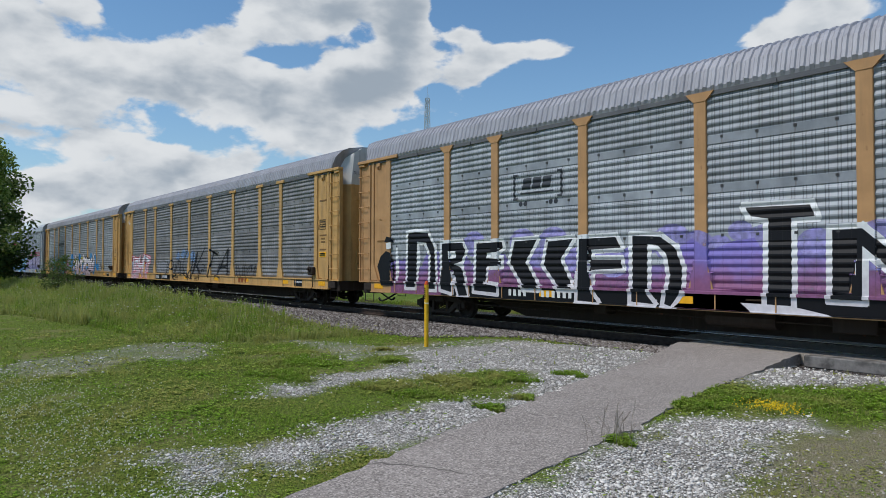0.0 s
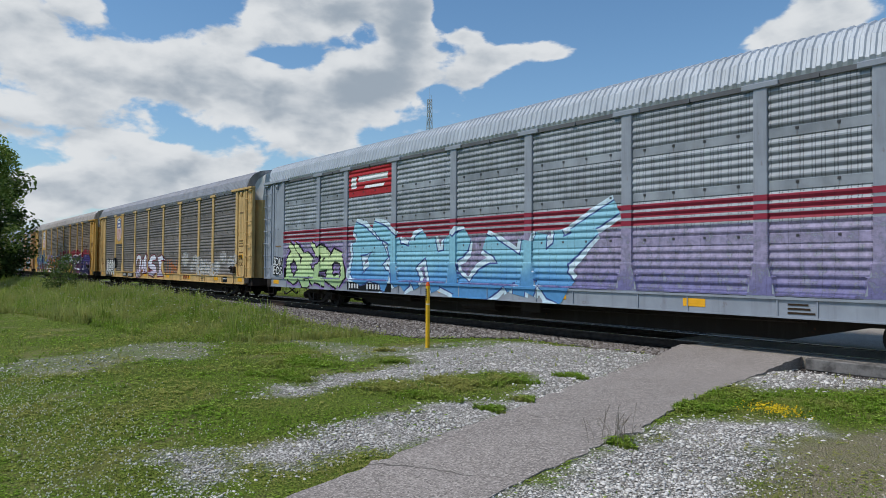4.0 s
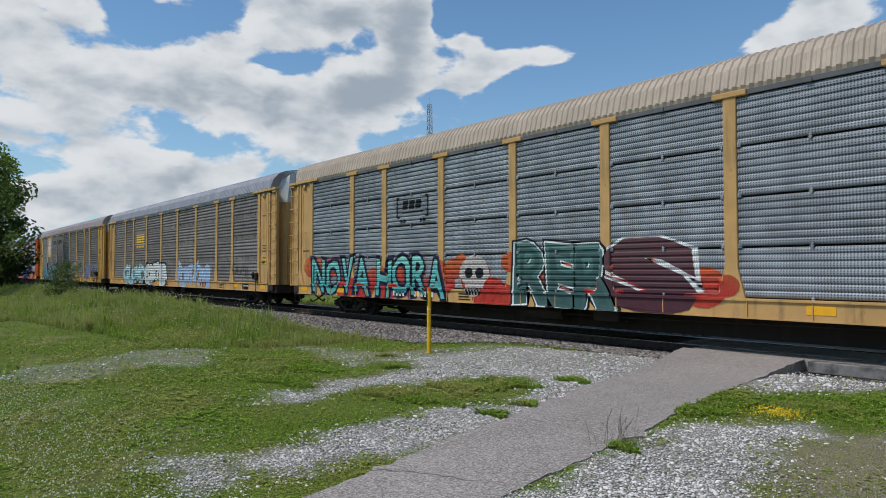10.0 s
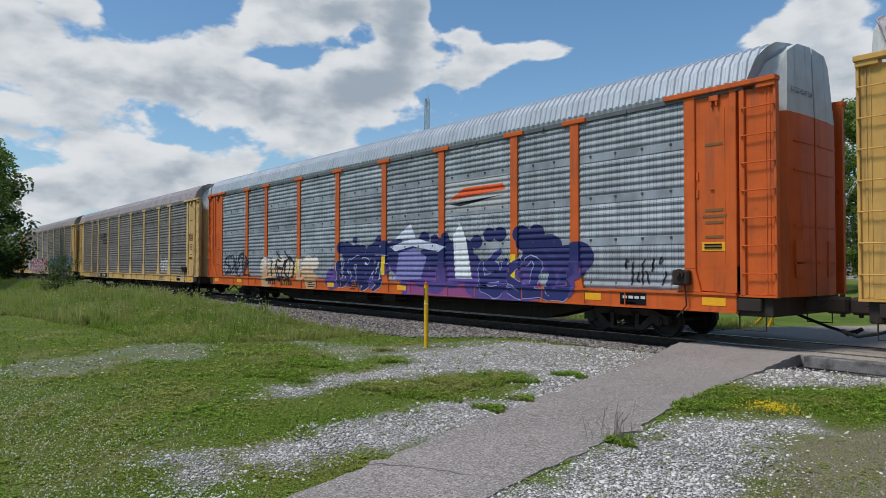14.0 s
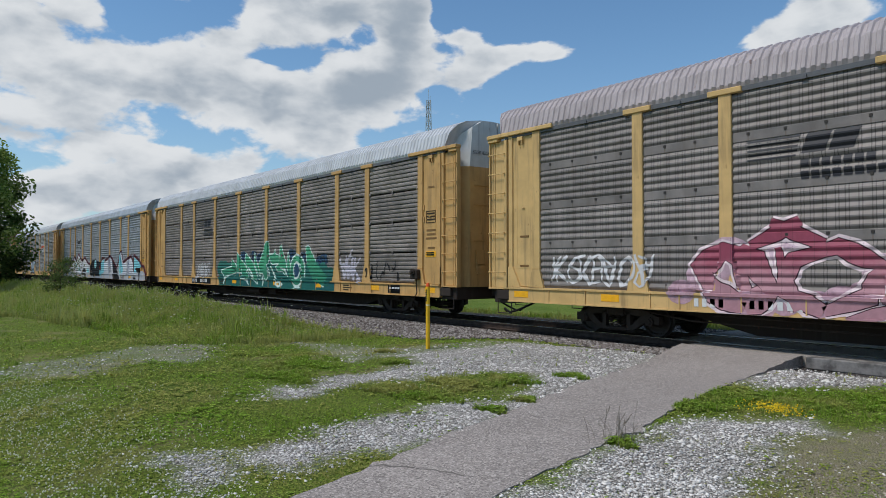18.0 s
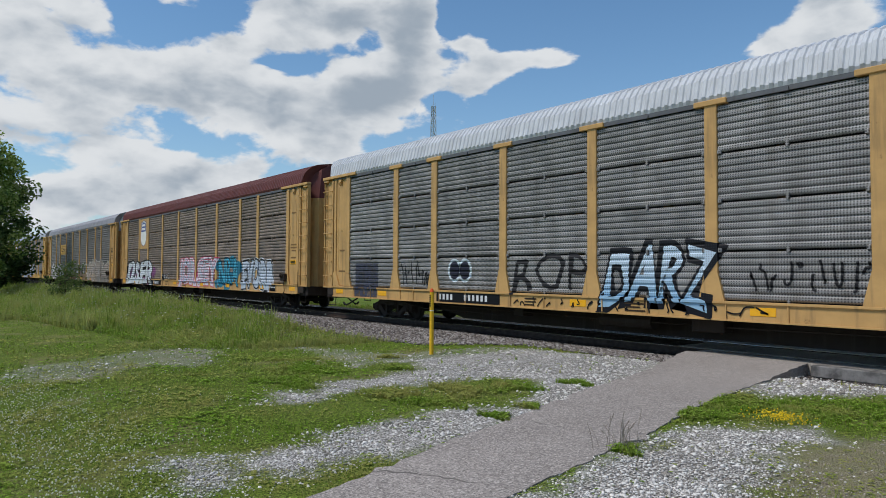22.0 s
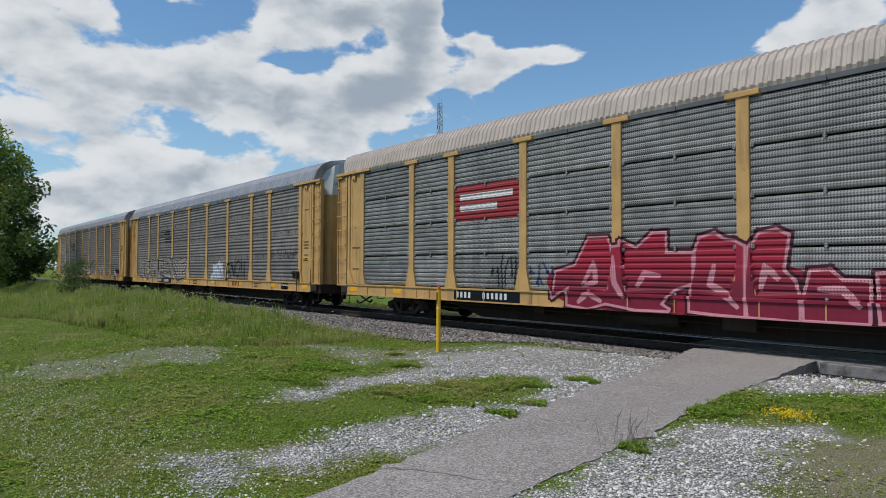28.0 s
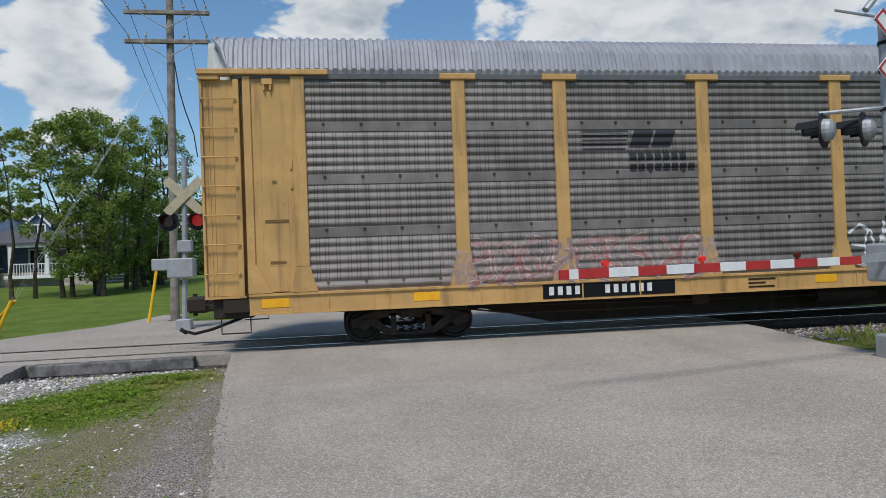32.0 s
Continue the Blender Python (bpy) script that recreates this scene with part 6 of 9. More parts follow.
def build_pole():
    p = thing("utility_pole", "weathered wooden utility pole with two crossarms", "utility pole", pose(-4.95, 21.5, -0.1))
    bm = bmesh.new()
    rod(bm, (0, 0, -0.2), (0.15, 0, 11.4), 0.135, 14, 0.1)
    part("pole", bm, WOOD_POLE, p)
    for z in (9.35, 8.47):
        bm = bmesh.new()
        bbox(bm, -1.15, 1.3, -0.2, -0.08, z - 0.06, z + 0.06, 0.01)
        arm = part("crossarm", bm, WOOD_POLE, p)
        for x in (-1.05, -0.55, 0.55, 1.2):
            bm = bmesh.new()
            rod(bm, (x, -0.14, z + 0.06), (x, -0.14, z + 0.16), 0.022, 8)
            rod(bm, (x, -0.14, z + 0.16), (x, -0.14, z + 0.26), 0.045, 8, 0.03)
            part("insulator", bm, GALV, arm)
        bm = bmesh.new()
        tube(bm, [(-0.7, -0.2, z - 0.03), (0.05, -0.2, z - 0.5)], 0.015)
        tube(bm, [(0.9, -0.2, z - 0.03), (0.05, -0.2, z - 0.5)], 0.015)
        part("brace", bm, GALV, arm)
    bm = bmesh.new()
    tube(bm, [(0.2, 0.05, 7.9), (0.35, -0.1, 7.0), (0.5, -0.1, 6.4), (0.72, -0.05, 5.7), (0.8, 0, 5.0)], 0.018)
    part("cable_drop", bm, BLACKM, p)
    for s, x1 in ((-1, -22), (1, 20)):
        for i, (x, z) in enumerate(((-1.05, 9.55), (-0.55, 9.55), (0.55, 9.55), (1.2, 9.55), (-1.05, 8.67), (1.2, 8.67))):
            if s > 0 and i % 2:
                continue
            bm = bmesh.new()
            a = Vector((-4.95 + x, 21.36, z - 0.1))
            b = Vector((-4.95 + x - 5.0 * s, 21.36 + 36 * s * 1.0, z + 0.2)) if s > 0 else Vector((-4.95 + x + 4.0, 21.36 - 40, z + 0.3))
            pts = [a.lerp(b, t) - Vector((0, 0, 0.9 * 4 * t * (1 - t))) for t in np.linspace(0, 1, 12)]
            tube(bm, pts, 0.009, 4)
            tagged(put("overhead_wire", mesh_of("overhead_wire", bm), BLACKM), "thin overhead wire strung from the pole", "wire", "overhead wires")
    # guys with yellow sleeves
    for b, t in (((-9.0, 19.4, -0.1), (-8.55, 19.4, 0.85)), ((-9.75, 20.2, -0.1), (-8.5, 19.5, 0.85)), ((-5.6, 21.0, -0.1), (-5.35, 21.15, 1.5))):
        g = thing("guy_wire", "anchored guy wire in a bright yellow sleeve", "guy wire", pose(*b), "guy wires")
        d = Vector(t) - Vector(b)
        bm = bmesh.new()
        rod(bm, (0, 0, -0.1), d, 0.045, 8)
        part("sleeve", bm, YELLOWM, g)
        bm = bmesh.new()
        rod(bm, d, Vector((-4.9, 21.5, 8.0)) - Vector(b), 0.004, 4)
        part("wire", bm, GALV, g)


def build_tower():
    x, y = polar(51.75, 260)
    t = thing("lattice_tower", "tall grey steel lattice mast far beyond the trees", "mast", pose(x, y, 0))
    H, w0, w1 = 66.0, 4.2, 1.6
    c = lambda z, k: Vector((math.cos(k * 2.094 + 0.4), math.sin(k * 2.094 + 0.4), 0)) * (w0 + (w1 - w0) * z / H) * 0.6 + Vector((0, 0, z))
    for k in range(3):
        bm = bmesh.new()
        rod(bm, c(0, k), c(H, k), 0.14, 5)
        part("leg", bm, GALV, t)
    bm = bmesh.new()
    n = 22
    for i in range(n):
        a, b = H * i / n, H * (i + 1) / n
        for k in range(3):
            rod(bm, c(a, k), c(b, (k + 1) % 3), 0.07, 4)
            rod(bm, c(a, (k + 1) % 3), c(b, k), 0.07, 4)
            rod(bm, c(b, k), c(b, (k + 1) % 3), 0.07, 4)
    part("lattice", bm, GALV, t)
    bm = bmesh.new()
    rod(bm, (0, 0, H), (0, 0, H + 4.5), 0.06, 5)
    rod(bm, (1.0, 0, H - 2), (1.0, 0, H + 1.5), 0.08, 5)
    rod(bm, (-1.0, 0.5, H - 3), (-1.0, 0.5, H + 1.0), 0.08, 5)
    part("antenna", bm, GALV, t)


def lamp(parent, x, y, z, face, lit):
    """A hooded signal lamp on a black disc, facing +y or -y."""
    def at(bm):
        bmesh.ops.transform(bm, matrix=pose(x, y, z, 0, 0, face), verts=bm.verts)
        return bm
    bm = bmesh.new()
    rod(bm, (0, 0.0, 0), (0, 0.03, 0), 0.255, 20)
    disc = part("backboard", at(bm), BLACKM, parent, "black signal backboard")
    bm = bmesh.new()
    rod(bm, (0, -0.02, 0), (0, 0.0, 0), 0.15, 16)
    part("lens", at(bm), LIT if lit else LENS, disc, "red signal lens")
    bm = bmesh.new()
    n = 12
    for i in range(n):
        a0, a1 = math.pi * (-0.15 + 1.3 * i / n), math.pi * (-0.15 + 1.3 * (i + 1) / n)
        q = [(0.165 * math.cos(a), yy, 0.165 * math.sin(a)) for a, yy in ((a0, 0), (a1, 0), (a1, -0.32 if 0.1 < i / n < 0.9 else -0.2), (a0, -0.32 if 0.1 < i / n < 0.9 else -0.2))]
        bm.faces.new([bm.verts.new(p) for p in q])
    bmesh.ops.remove_doubles(bm, verts=bm.verts[:], dist=1e-4)
    bmesh.ops.solidify(bm, geom=bm.faces[:], thickness=0.008)
    part("hood", at(bm), BLACKM, disc, "black hood over the lens")
    bm = bmesh.new()
    for (ya, ra), (yb, rb) in zip(((0.03, 0.17), (0.08, 0.165), (0.13, 0.14), (0.165, 0.085)), ((0.08, 0.165), (0.13, 0.14), (0.165, 0.085), (0.175, 0.03))):
        rod(bm, (0, ya, 0), (0, yb, 0), ra, 16, rb)
    part("housing", at(bm), ALU, disc, "grey lamp housing")


def crossbuck(root, x, y, z, face, back=False):
    for sgn in (-1, 1):
        bm = bmesh.new()
        bbox(bm, -0.61, 0.61, -0.012, 0.012, -0.115, 0.115, 0.004)
        bmesh.ops.transform(bm, matrix=pose(x, y + 0.016 * sgn, z, 0, 0, face) @ pose(0, 0, 0, 0, 45 * sgn, 0), verts=bm.verts)
        bl = part("crossbuck_blade", bm, SIGN_BACK if back else WHITEM, root, "pale unpainted back of a crossbuck blade" if back else "white crossbuck blade with red edge")
        if not back:
            bm = bmesh.new()
            for a in ((-0.61, 0.61, 0.085, 0.115), (-0.61, 0.61, -0.115, -0.085), (-0.61, -0.58, -0.085, 0.085), (0.58, 0.61, -0.085, 0.085)):
                box(bm, a[0], a[1], -0.02, -0.013, a[2], a[3])
            bmesh.ops.transform(bm, matrix=pose(x, y + 0.016 * sgn, z, 0, 0, face) @ pose(0, 0, 0, 0, 45 * sgn, 0), verts=bm.verts)
            part("red_border", bm, REDM, bl, "red reflective border")


def build_signals():
    # near mast with its lowered gate
    mx, my = 7.85, 8.75
    s = thing("crossing_signal", "grey crossing signal mast with flashing lights and crossbuck", "crossing signal", pose(mx, my, -0.12), "crossing signals")
    bm = bmesh.new()
    rod(bm, (0, 0, 0), (0, 0, 4.95), 0.075, 14)
    rod(bm, (0, 0, 4.95), (0, 0, 5.0), 0.085, 14, 0.05)
    part("mast", bm, ALU, s)
    bm = bmesh.new()
    bbox(bm, -0.2, 0.2, -0.2, 0.2, -0.1, 0.35, 0.02)
    part("base", bm, ALU, s)
    for z in (0.5, 1.2, 2.0, 3.0, 3.55, 4.1, 4.5):
        bm = bmesh.new()
        rod(bm, (0, 0, z), (0, 0, z + 0.05), 0.09, 12)
        part("band_clamp", bm, BLACKM, s)
    crossbuck(s, 0.18, -0.14, 4.45, 8)
    bm = bmesh.new()
    tube(bm, [(-0.86, 0.3, 3.58), (0, -0.02, 3.6), (0.62, -0.02, 3.6)], 0.03, 8)
    part("lamp_arm", bm, ALU, s)
    lamp(s, 0.24, -0.14, 3.35, 8, True)
    lamp(s, 1.1, -0.12, 3.35, 8, False)
    lamp(s, -0.81, 0.3, 3.33, -143, False)
    lamp(s, -0.2, 0.24, 3.33, -143, False)
    bm = bmesh.new()
    tube(bm, [(-0.05, 0, 4.9), (-0.5, 0.05, 4.98), (-0.7, 0.08, 5.02)], 0.02)
    rod(bm, (-0.28, 0, 5.0), (-0.1, 0, 5.2), 0.05, 8)
    part("bell", bm, ALU, s)
    bm = bmesh.new()
    bbox(bm, 0.1, 0.42, -0.13, -0.1, 2.55, 2.72, 0.006)
    part("plate", bm, WHITEM, s, "small white plate")
    for zz in (2.59, 2.64):
        bm = bmesh.new()
        box(bm, 0.13, 0.39, -0.135, -0.13, zz, zz + 0.025)
        part("line", bm, REDM, s)
    g = thing("crossing_gate", "lowered red and white striped gate with red lamps", "crossing gate", pose(mx, my, 1.32 - 0.0, 0, 0, 192))
    bm = bmesh.new()
    bbox(bm, -0.35, 0.35, -0.18, 0.2, -0.32, 0.22, 0.03)
    part("gate_mechanism", bm, ALU, g)
    bm = bmesh.new()
    prism(bm, [(0.1, -0.03), (0.95, -0.045), (0.95, 0.045), (0.1, 0.12)], "y", 0.12, 0.15)
    prism(bm, [(-1.1, 0.05), (-0.2, -0.08), (-0.2, 0.08), (-1.1, 0.32)], "y", 0.12, 0.15)
    part("arm_bracket", bm, ALU, g)
    x, i = 0.85, 0
    while x < 5.45:
        w = 0.406 if x + 0.406 < 5.45 else 0.12
        bm = bmesh.new()
        bbox(bm, x, x + w, 0.115, 0.155, -0.055, 0.055, 0.003)
        part("gate_stripe", bm, REDM if i % 2 == 0 else WHITEM, g)
        x, i = x + w, i + 1
    for k, x in enumerate((4.95, 3.55, 2.0)):
        bm = bmesh.new()
        rod(bm, (x, 0.135, 0.05), (x, 0.135, 0.09), 0.02, 8)
        rod(bm, (x, 0.17, 0.11), (x, 0.1, 0.11), 0.035, 12)
        part("gate_lamp", bm, LIT if k != 2 else LENS, g, "small red gate lamp")
    # mast beyond the track, seen from behind
    s = thing("crossing_signal", "grey crossing signal seen from behind with crossbuck", "crossing signal", pose(-3.95, 18.2, -0.05), "crossing signals")
    bm = bmesh.new()
    rod(bm, (0, 0, 0), (0.12, 0, 4.4), 0.07, 12)
    part("mast", bm, ALU, s)
    bm = bmesh.new()
    bbox(bm, -0.18, 0.18, -0.18, 0.18, -0.1, 0.3, 0.02)
    part("base", bm, ALU, s)
    crossbuck(s, 0.1, -0.1, 3.42, 0, True)
    bm = bmesh.new()
    tube(bm, [(-0.6, 0.0, 2.95), (0.7, 0.0, 2.95)], 0.03, 8)
    part("lamp_arm", bm, ALU, s)
    lamp(s, -0.3, -0.08, 2.8, 0, False)
    lamp(s, 0.42, -0.08, 2.8, 0, True)
    bm = bmesh.new()
    bbox(bm, -0.35, 0.3, -0.2, 0.2, 1.35, 1.85, 0.03)
    bbox(bm, -0.75, -0.3, -0.06, 0.06, 1.55, 1.85, 0.02)
    bbox(bm, -0.1, 0.25, -0.12, 0.12, 2.0, 2.3, 0.02)
    part("gate_mechanism", bm, ALU, s)


def build_marker():
    m = thing("marker_post", "round yellow plastic pipeline marker post with orange cap", "marker post", pose(-11.4, 8.98, float(height(np.array([-11.4]), np.array([8.98]))[0])))
    bm = bmesh.new()
    rod(bm, (0, 0, -0.1), (0, 0, 1.32), 0.045, 16)
    part("post", bm, YELLOWM, m)
    bm = bmesh.new()
    rod(bm, (0, 0, 1.32), (0, 0, 1.385), 0.047, 16, 0.03)
    rod(bm, (0, 0, 1.385), (0, 0, 1.4), 0.03, 16, 0.012)
    part("cap", bm, plain("orange_cap", (0.62, 0.09, 0.02, 1), 0.5), m, "orange domed cap")
    for i in range(6):
        bm = bmesh.new()
        box(bm, -0.018 + 0.003 * (i % 2), 0.02, -0.052, -0.0445, 1.02 + i * 0.042, 1.046 + i * 0.042)
        bmesh.ops.transform(bm, matrix=pose(0, 0, 0, 0, 0, 0), verts=bm.verts)
        part("label_bar", bm, BLACKM, m, "dark line of small print")
    bm = bmesh.new()
    rod(bm, (0, 0, 0.92), (0, 0, 0.94), 0.0465, 16)
    part("band", bm, WHITEM, m)


build_trees()
build_house()
build_pole()
build_tower()
build_signals()
build_marker()
# ---- lettering, badges and spray paint on the cars ----
SPRAY = {}


def spray(top, bottom=None, fine=False, name="spray_paint", fade=0.0):
    """Spray paint on perforated siding, one colour or two that run into each other."""
    key = (top, bottom, fine, fade)
    if key in SPRAY:
        return SPRAY[key]
    a, b = srgb(*top), srgb(*(bottom or top))
    m = Mat(name, 0.55)
    sep = m.node("ShaderNodeSeparateXYZ")
    m.link(m.tc.outputs["Object"], sep.inputs[0])
    x, z = sep.outputs[0], sep.outputs[2]
    n = m.noise(2.2, 5, 0.6)
    f = m.range(m.math("ADD", z, m.math("MULTIPLY", m.math("SUBTRACT", n, 0.5), 0.7)), 1.1, 1.85)
    col = m.mix(f, b, a)
    col = m.mix(m.range(m.noise(9, 5, 0.6), 0.35, 0.7), tone_node(m, col, 0.86), col)

    def near(v, pitch, width, off=0.0):
        q = m.math("FRACT", m.math("DIVIDE", m.math("ADD", v, 100 + off), pitch))
        return m.math("LESS_THAN", m.math("ABSOLUTE", m.math("SUBTRACT", q, 0.5)), width)
    if fine:
        hole = m.math("MULTIPLY", near(x, 0.052, 0.22), near(z, 0.045, 0.24))
    else:
        cols = m.math("MAXIMUM", near(x, 0.56, 0.012), near(x, 0.56, 0.012, 0.2))
        hole = m.math("MULTIPLY", cols, near(z, 0.037, 0.22))
    up = m.math("GREATER_THAN", z, 1.06)
    col = m.mix(m.math("MULTIPLY", m.math("MULTIPLY", hole, up), 0.7), col, (0.03, 0.03, 0.03, 1))
    m.color(col)
    if fade:
        # thin paint lets the siding show through
        tr = m.node("ShaderNodeBsdfTransparent")
        mx = m.node("ShaderNodeMixShader")
        m.link(m.range(m.noise(5, 6, 0.65), 0.3, 0.7, max(0, fade - 0.35), min(1, fade + 0.3)), mx.inputs[0])
        m.link(m.b.outputs[0], mx.inputs[1])
        m.link(tr.outputs[0], mx.inputs[2])
        m.link(mx.outputs[0], m.nt.nodes["Material Output"].inputs[0])
    SPRAY[key] = m.m
    return m.m


def tone_node(m, c, k):
    n = m.node("ShaderNodeVectorMath")
    n.operation = "SCALE"
    m.link(c, n.inputs[0])
    n.inputs[3].default_value = k
    return n.outputs[0]


def outer(style, x, z):
    """Where paint lies: the outermost skin of the near side at x, z."""
    y = depth(style, x, z)
    if z < Z0 and 0.75 < x < L - 0.75 and (z > 0.995 or z < 0.705):
        return FACE - 0.037
    if 0.7 < x < 1.96 or L - 1.96 < x < L - 0.7:
        return min(y, FACE - 0.012)
    for p in POSTS:
        if 1.03 < z < 1.64 and abs(x - p) < 0.145 + 0.14 * (1.64 - z) / 0.58:
            return min(y, FACE - 0.014)
    return y


def decal(car, bm, material, name, layer=0, label=""):
    """Lays a flat shape, drawn in x and z, on the car's near side."""
    style = car["style"]
    if not bm.faces:
        bm.free()
        return None
    zs, xs = [v.co.z for v in bm.verts], [v.co.x for v in bm.verts]
    z0, z1, x0, x1 = min(zs), max(zs), min(xs), max(xs)
    cz = [0.705, 0.708, 0.993, 0.997, Z0 - 0.003, Z0 + 0.008]
    for r in range(4):
        cz += [Z0 + r * ROW + h for h, _ in PROFILES["low" if style == "wave" and r == 0 else style]]
    cx = [c for p in POSTS for c in (p - 0.275, p - 0.2, p - 0.143, p - 0.13, p + 0.13, p + 0.143, p + 0.2, p + 0.275)] + [1.8, 1.96, L - 1.96, L - 1.8]
    for cut, no, lo, hi in [(c, (0, 0, 1), z0, z1) for c in cz] + [(c, (1, 0, 0), x0, x1) for c in cx]:
        if lo + 1e-4 < cut < hi - 1e-4:
            bmesh.ops.bisect_plane(bm, geom=bm.verts[:] + bm.edges[:] + bm.faces[:], plane_co=(cut, 0, cut), plane_no=no, dist=1e-5)
    for v in bm.verts:
        v.co.y += outer(style, v.co.x, v.co.z) - 0.005 - 0.0025 * layer
    for f in bm.faces:
        f.normal_update()
        if f.normal.y > 0:
            f.normal_flip()
    me = bpy.data.meshes.new(name)
    bm.to_mesh(me)
    bm.free()
    me.materials.append(None)
    return put(name, me, material, car, None, label)


GLYPHS = {}


def letters(body, offset=0.0, res=3):
    """A word as a flat shape of unit size: vertices and faces."""
    key = (body, offset, res)
    if key not in GLYPHS:
        cu = bpy.data.curves.new("word", "FONT")
        cu.body, cu.offset, cu.resolution_u = body, offset, res
        ob = bpy.data.objects.new("word", cu)
        me = ob.to_mesh()
        GLYPHS[key] = ([tuple(v.co) for v in me.vertices], [tuple(p.vertices) for p in me.polygons])
        ob.to_mesh_clear()
        bpy.data.objects.remove(ob)
        bpy.data.curves.remove(cu)
    return GLYPHS[key]


def word(car, body, s0, s1, z0, z1, layers, slant=0.0, wob=0.0, seed=0, name="graffiti", first=0):
    """Block letters filling a rectangle, each its own part. layers: (swell, paint), back to front."""
    ph = seed * 1.7
    xs, marks = 0.0, []
    for ch in body:
        if ch == " ":
            marks.append((ch, xs, xs + 0.3))
            xs += 0.35
            continue
        vs, _ = letters(ch)
        w = max(v[0] for v in vs) - min(v[0] for v in vs)
        marks.append((ch, xs, xs + w))
        xs += w + 0.09
    total = marks[-1][2]
    kx = (s1 - s0) / total
    tops = [max(v[1] for v in letters(ch)[0]) for ch in body if ch != " "]
    kz = (z1 - z0) / max(tops)
    for ch, a, b in marks:
        if ch == " ":
            continue
        base, _ = letters(ch)
        ax = min(p[0] for p in base)
        for i, (swell, mt) in enumerate(layers):
            vs, fs = letters(ch, swell)
            bm = bmesh.new()
            verts = []
            for p in vs:
                x, z = s0 + (a + p[0] - ax) * kx, z0 + p[1] * kz
                u, w = (x - s0), (z - z0) / (z1 - z0)
                x += slant * (w - 0.5) + wob * 0.14 * math.sin(2.6 * w * 3 + u * 1.9 + ph)
                z += wob * 0.16 * math.sin(u * 2.1 + ph) + wob * 0.08 * math.sin(u * 5.3 + 2 * ph)
                verts.append(bm.verts.new((min(max(x, 0.1), L - 0.1), 0, max(z, 0.675))))
            for f in fs:
                try:
                    bm.faces.new([verts[k] for k in f])
                except ValueError:
                    pass
            decal(car, bm, mt, name, first + i)


def ribbon(bm, pts, w, lift=0.0):
    """A flat stroke of width w along points in x and z."""
    pts = [Vector((p[0], 0, p[1])) for p in pts]
    rows = []
    for i, p in enumerate(pts):
        d = (pts[min(i + 1, len(pts) - 1)] - pts[max(i - 1, 0)])
        d = d.normalized() if d.length > 1e-6 else Vector((1, 0, 0))
        n = Vector((-d.z, 0, d.x)) * (w[i] if isinstance(w, (list, tuple)) else w) * 0.5
        rows.append([bm.verts.new((q.x, -lift, max(q.z, 0.675))) for q in (p + n, p - n)])
    for a, b in zip(rows, rows[1:]):
        bm.faces.new((a[0], b[0], b[1], a[1]))


GLYPH_STROKES = [  # strokes of invented, unreadable throw-up letters, in a unit box
    [[(0.1, 0.0), (0.2, 0.5), (0.15, 1.0)], [(0.15, 1.0), (0.6, 0.95), (0.85, 0.7), (0.5, 0.45)], [(0.5, 0.45), (0.8, 0.2), (1.0, 0.0)]],
    [[(0.9, 0.9), (0.4, 1.0), (0.1, 0.6), (0.2, 0.15), (0.6, 0.0), (0.95, 0.2)], [(0.45, 0.5), (0.9, 0.45)]],
    [[(0.1, 0.0), (0.3, 0.55), (0.5, 1.0)], [(0.5, 1.0), (0.7, 0.5), (0.95, 0.0)], [(0.25, 0.35), (0.8, 0.4)]],
    [[(0.85, 1.0), (0.3, 0.9), (0.2, 0.6), (0.75, 0.45), (0.8, 0.15), (0.3, 0.0), (0.0, 0.1)]],
    [[(0.1, 0.05), (0.15, 1.0)], [(0.15, 1.0), (0.5, 0.4), (0.85, 1.0)], [(0.85, 1.0), (0.95, 0.0)]],
    [[(0.2, 0.0), (0.15, 1.0)], [(0.15, 0.5), (0.8, 1.0)], [(0.2, 0.5), (0.6, 0.3), (1.0, -0.05)]],
    [[(0.5, 1.0), (0.1, 0.7), (0.15, 0.2), (0.5, 0.0), (0.9, 0.3), (0.85, 0.75), (0.5, 1.0)]],
    [[(0.05, 1.0), (1.0, 0.95)], [(0.5, 0.95), (0.45, 0.45), (0.55, 0.0)]],
]


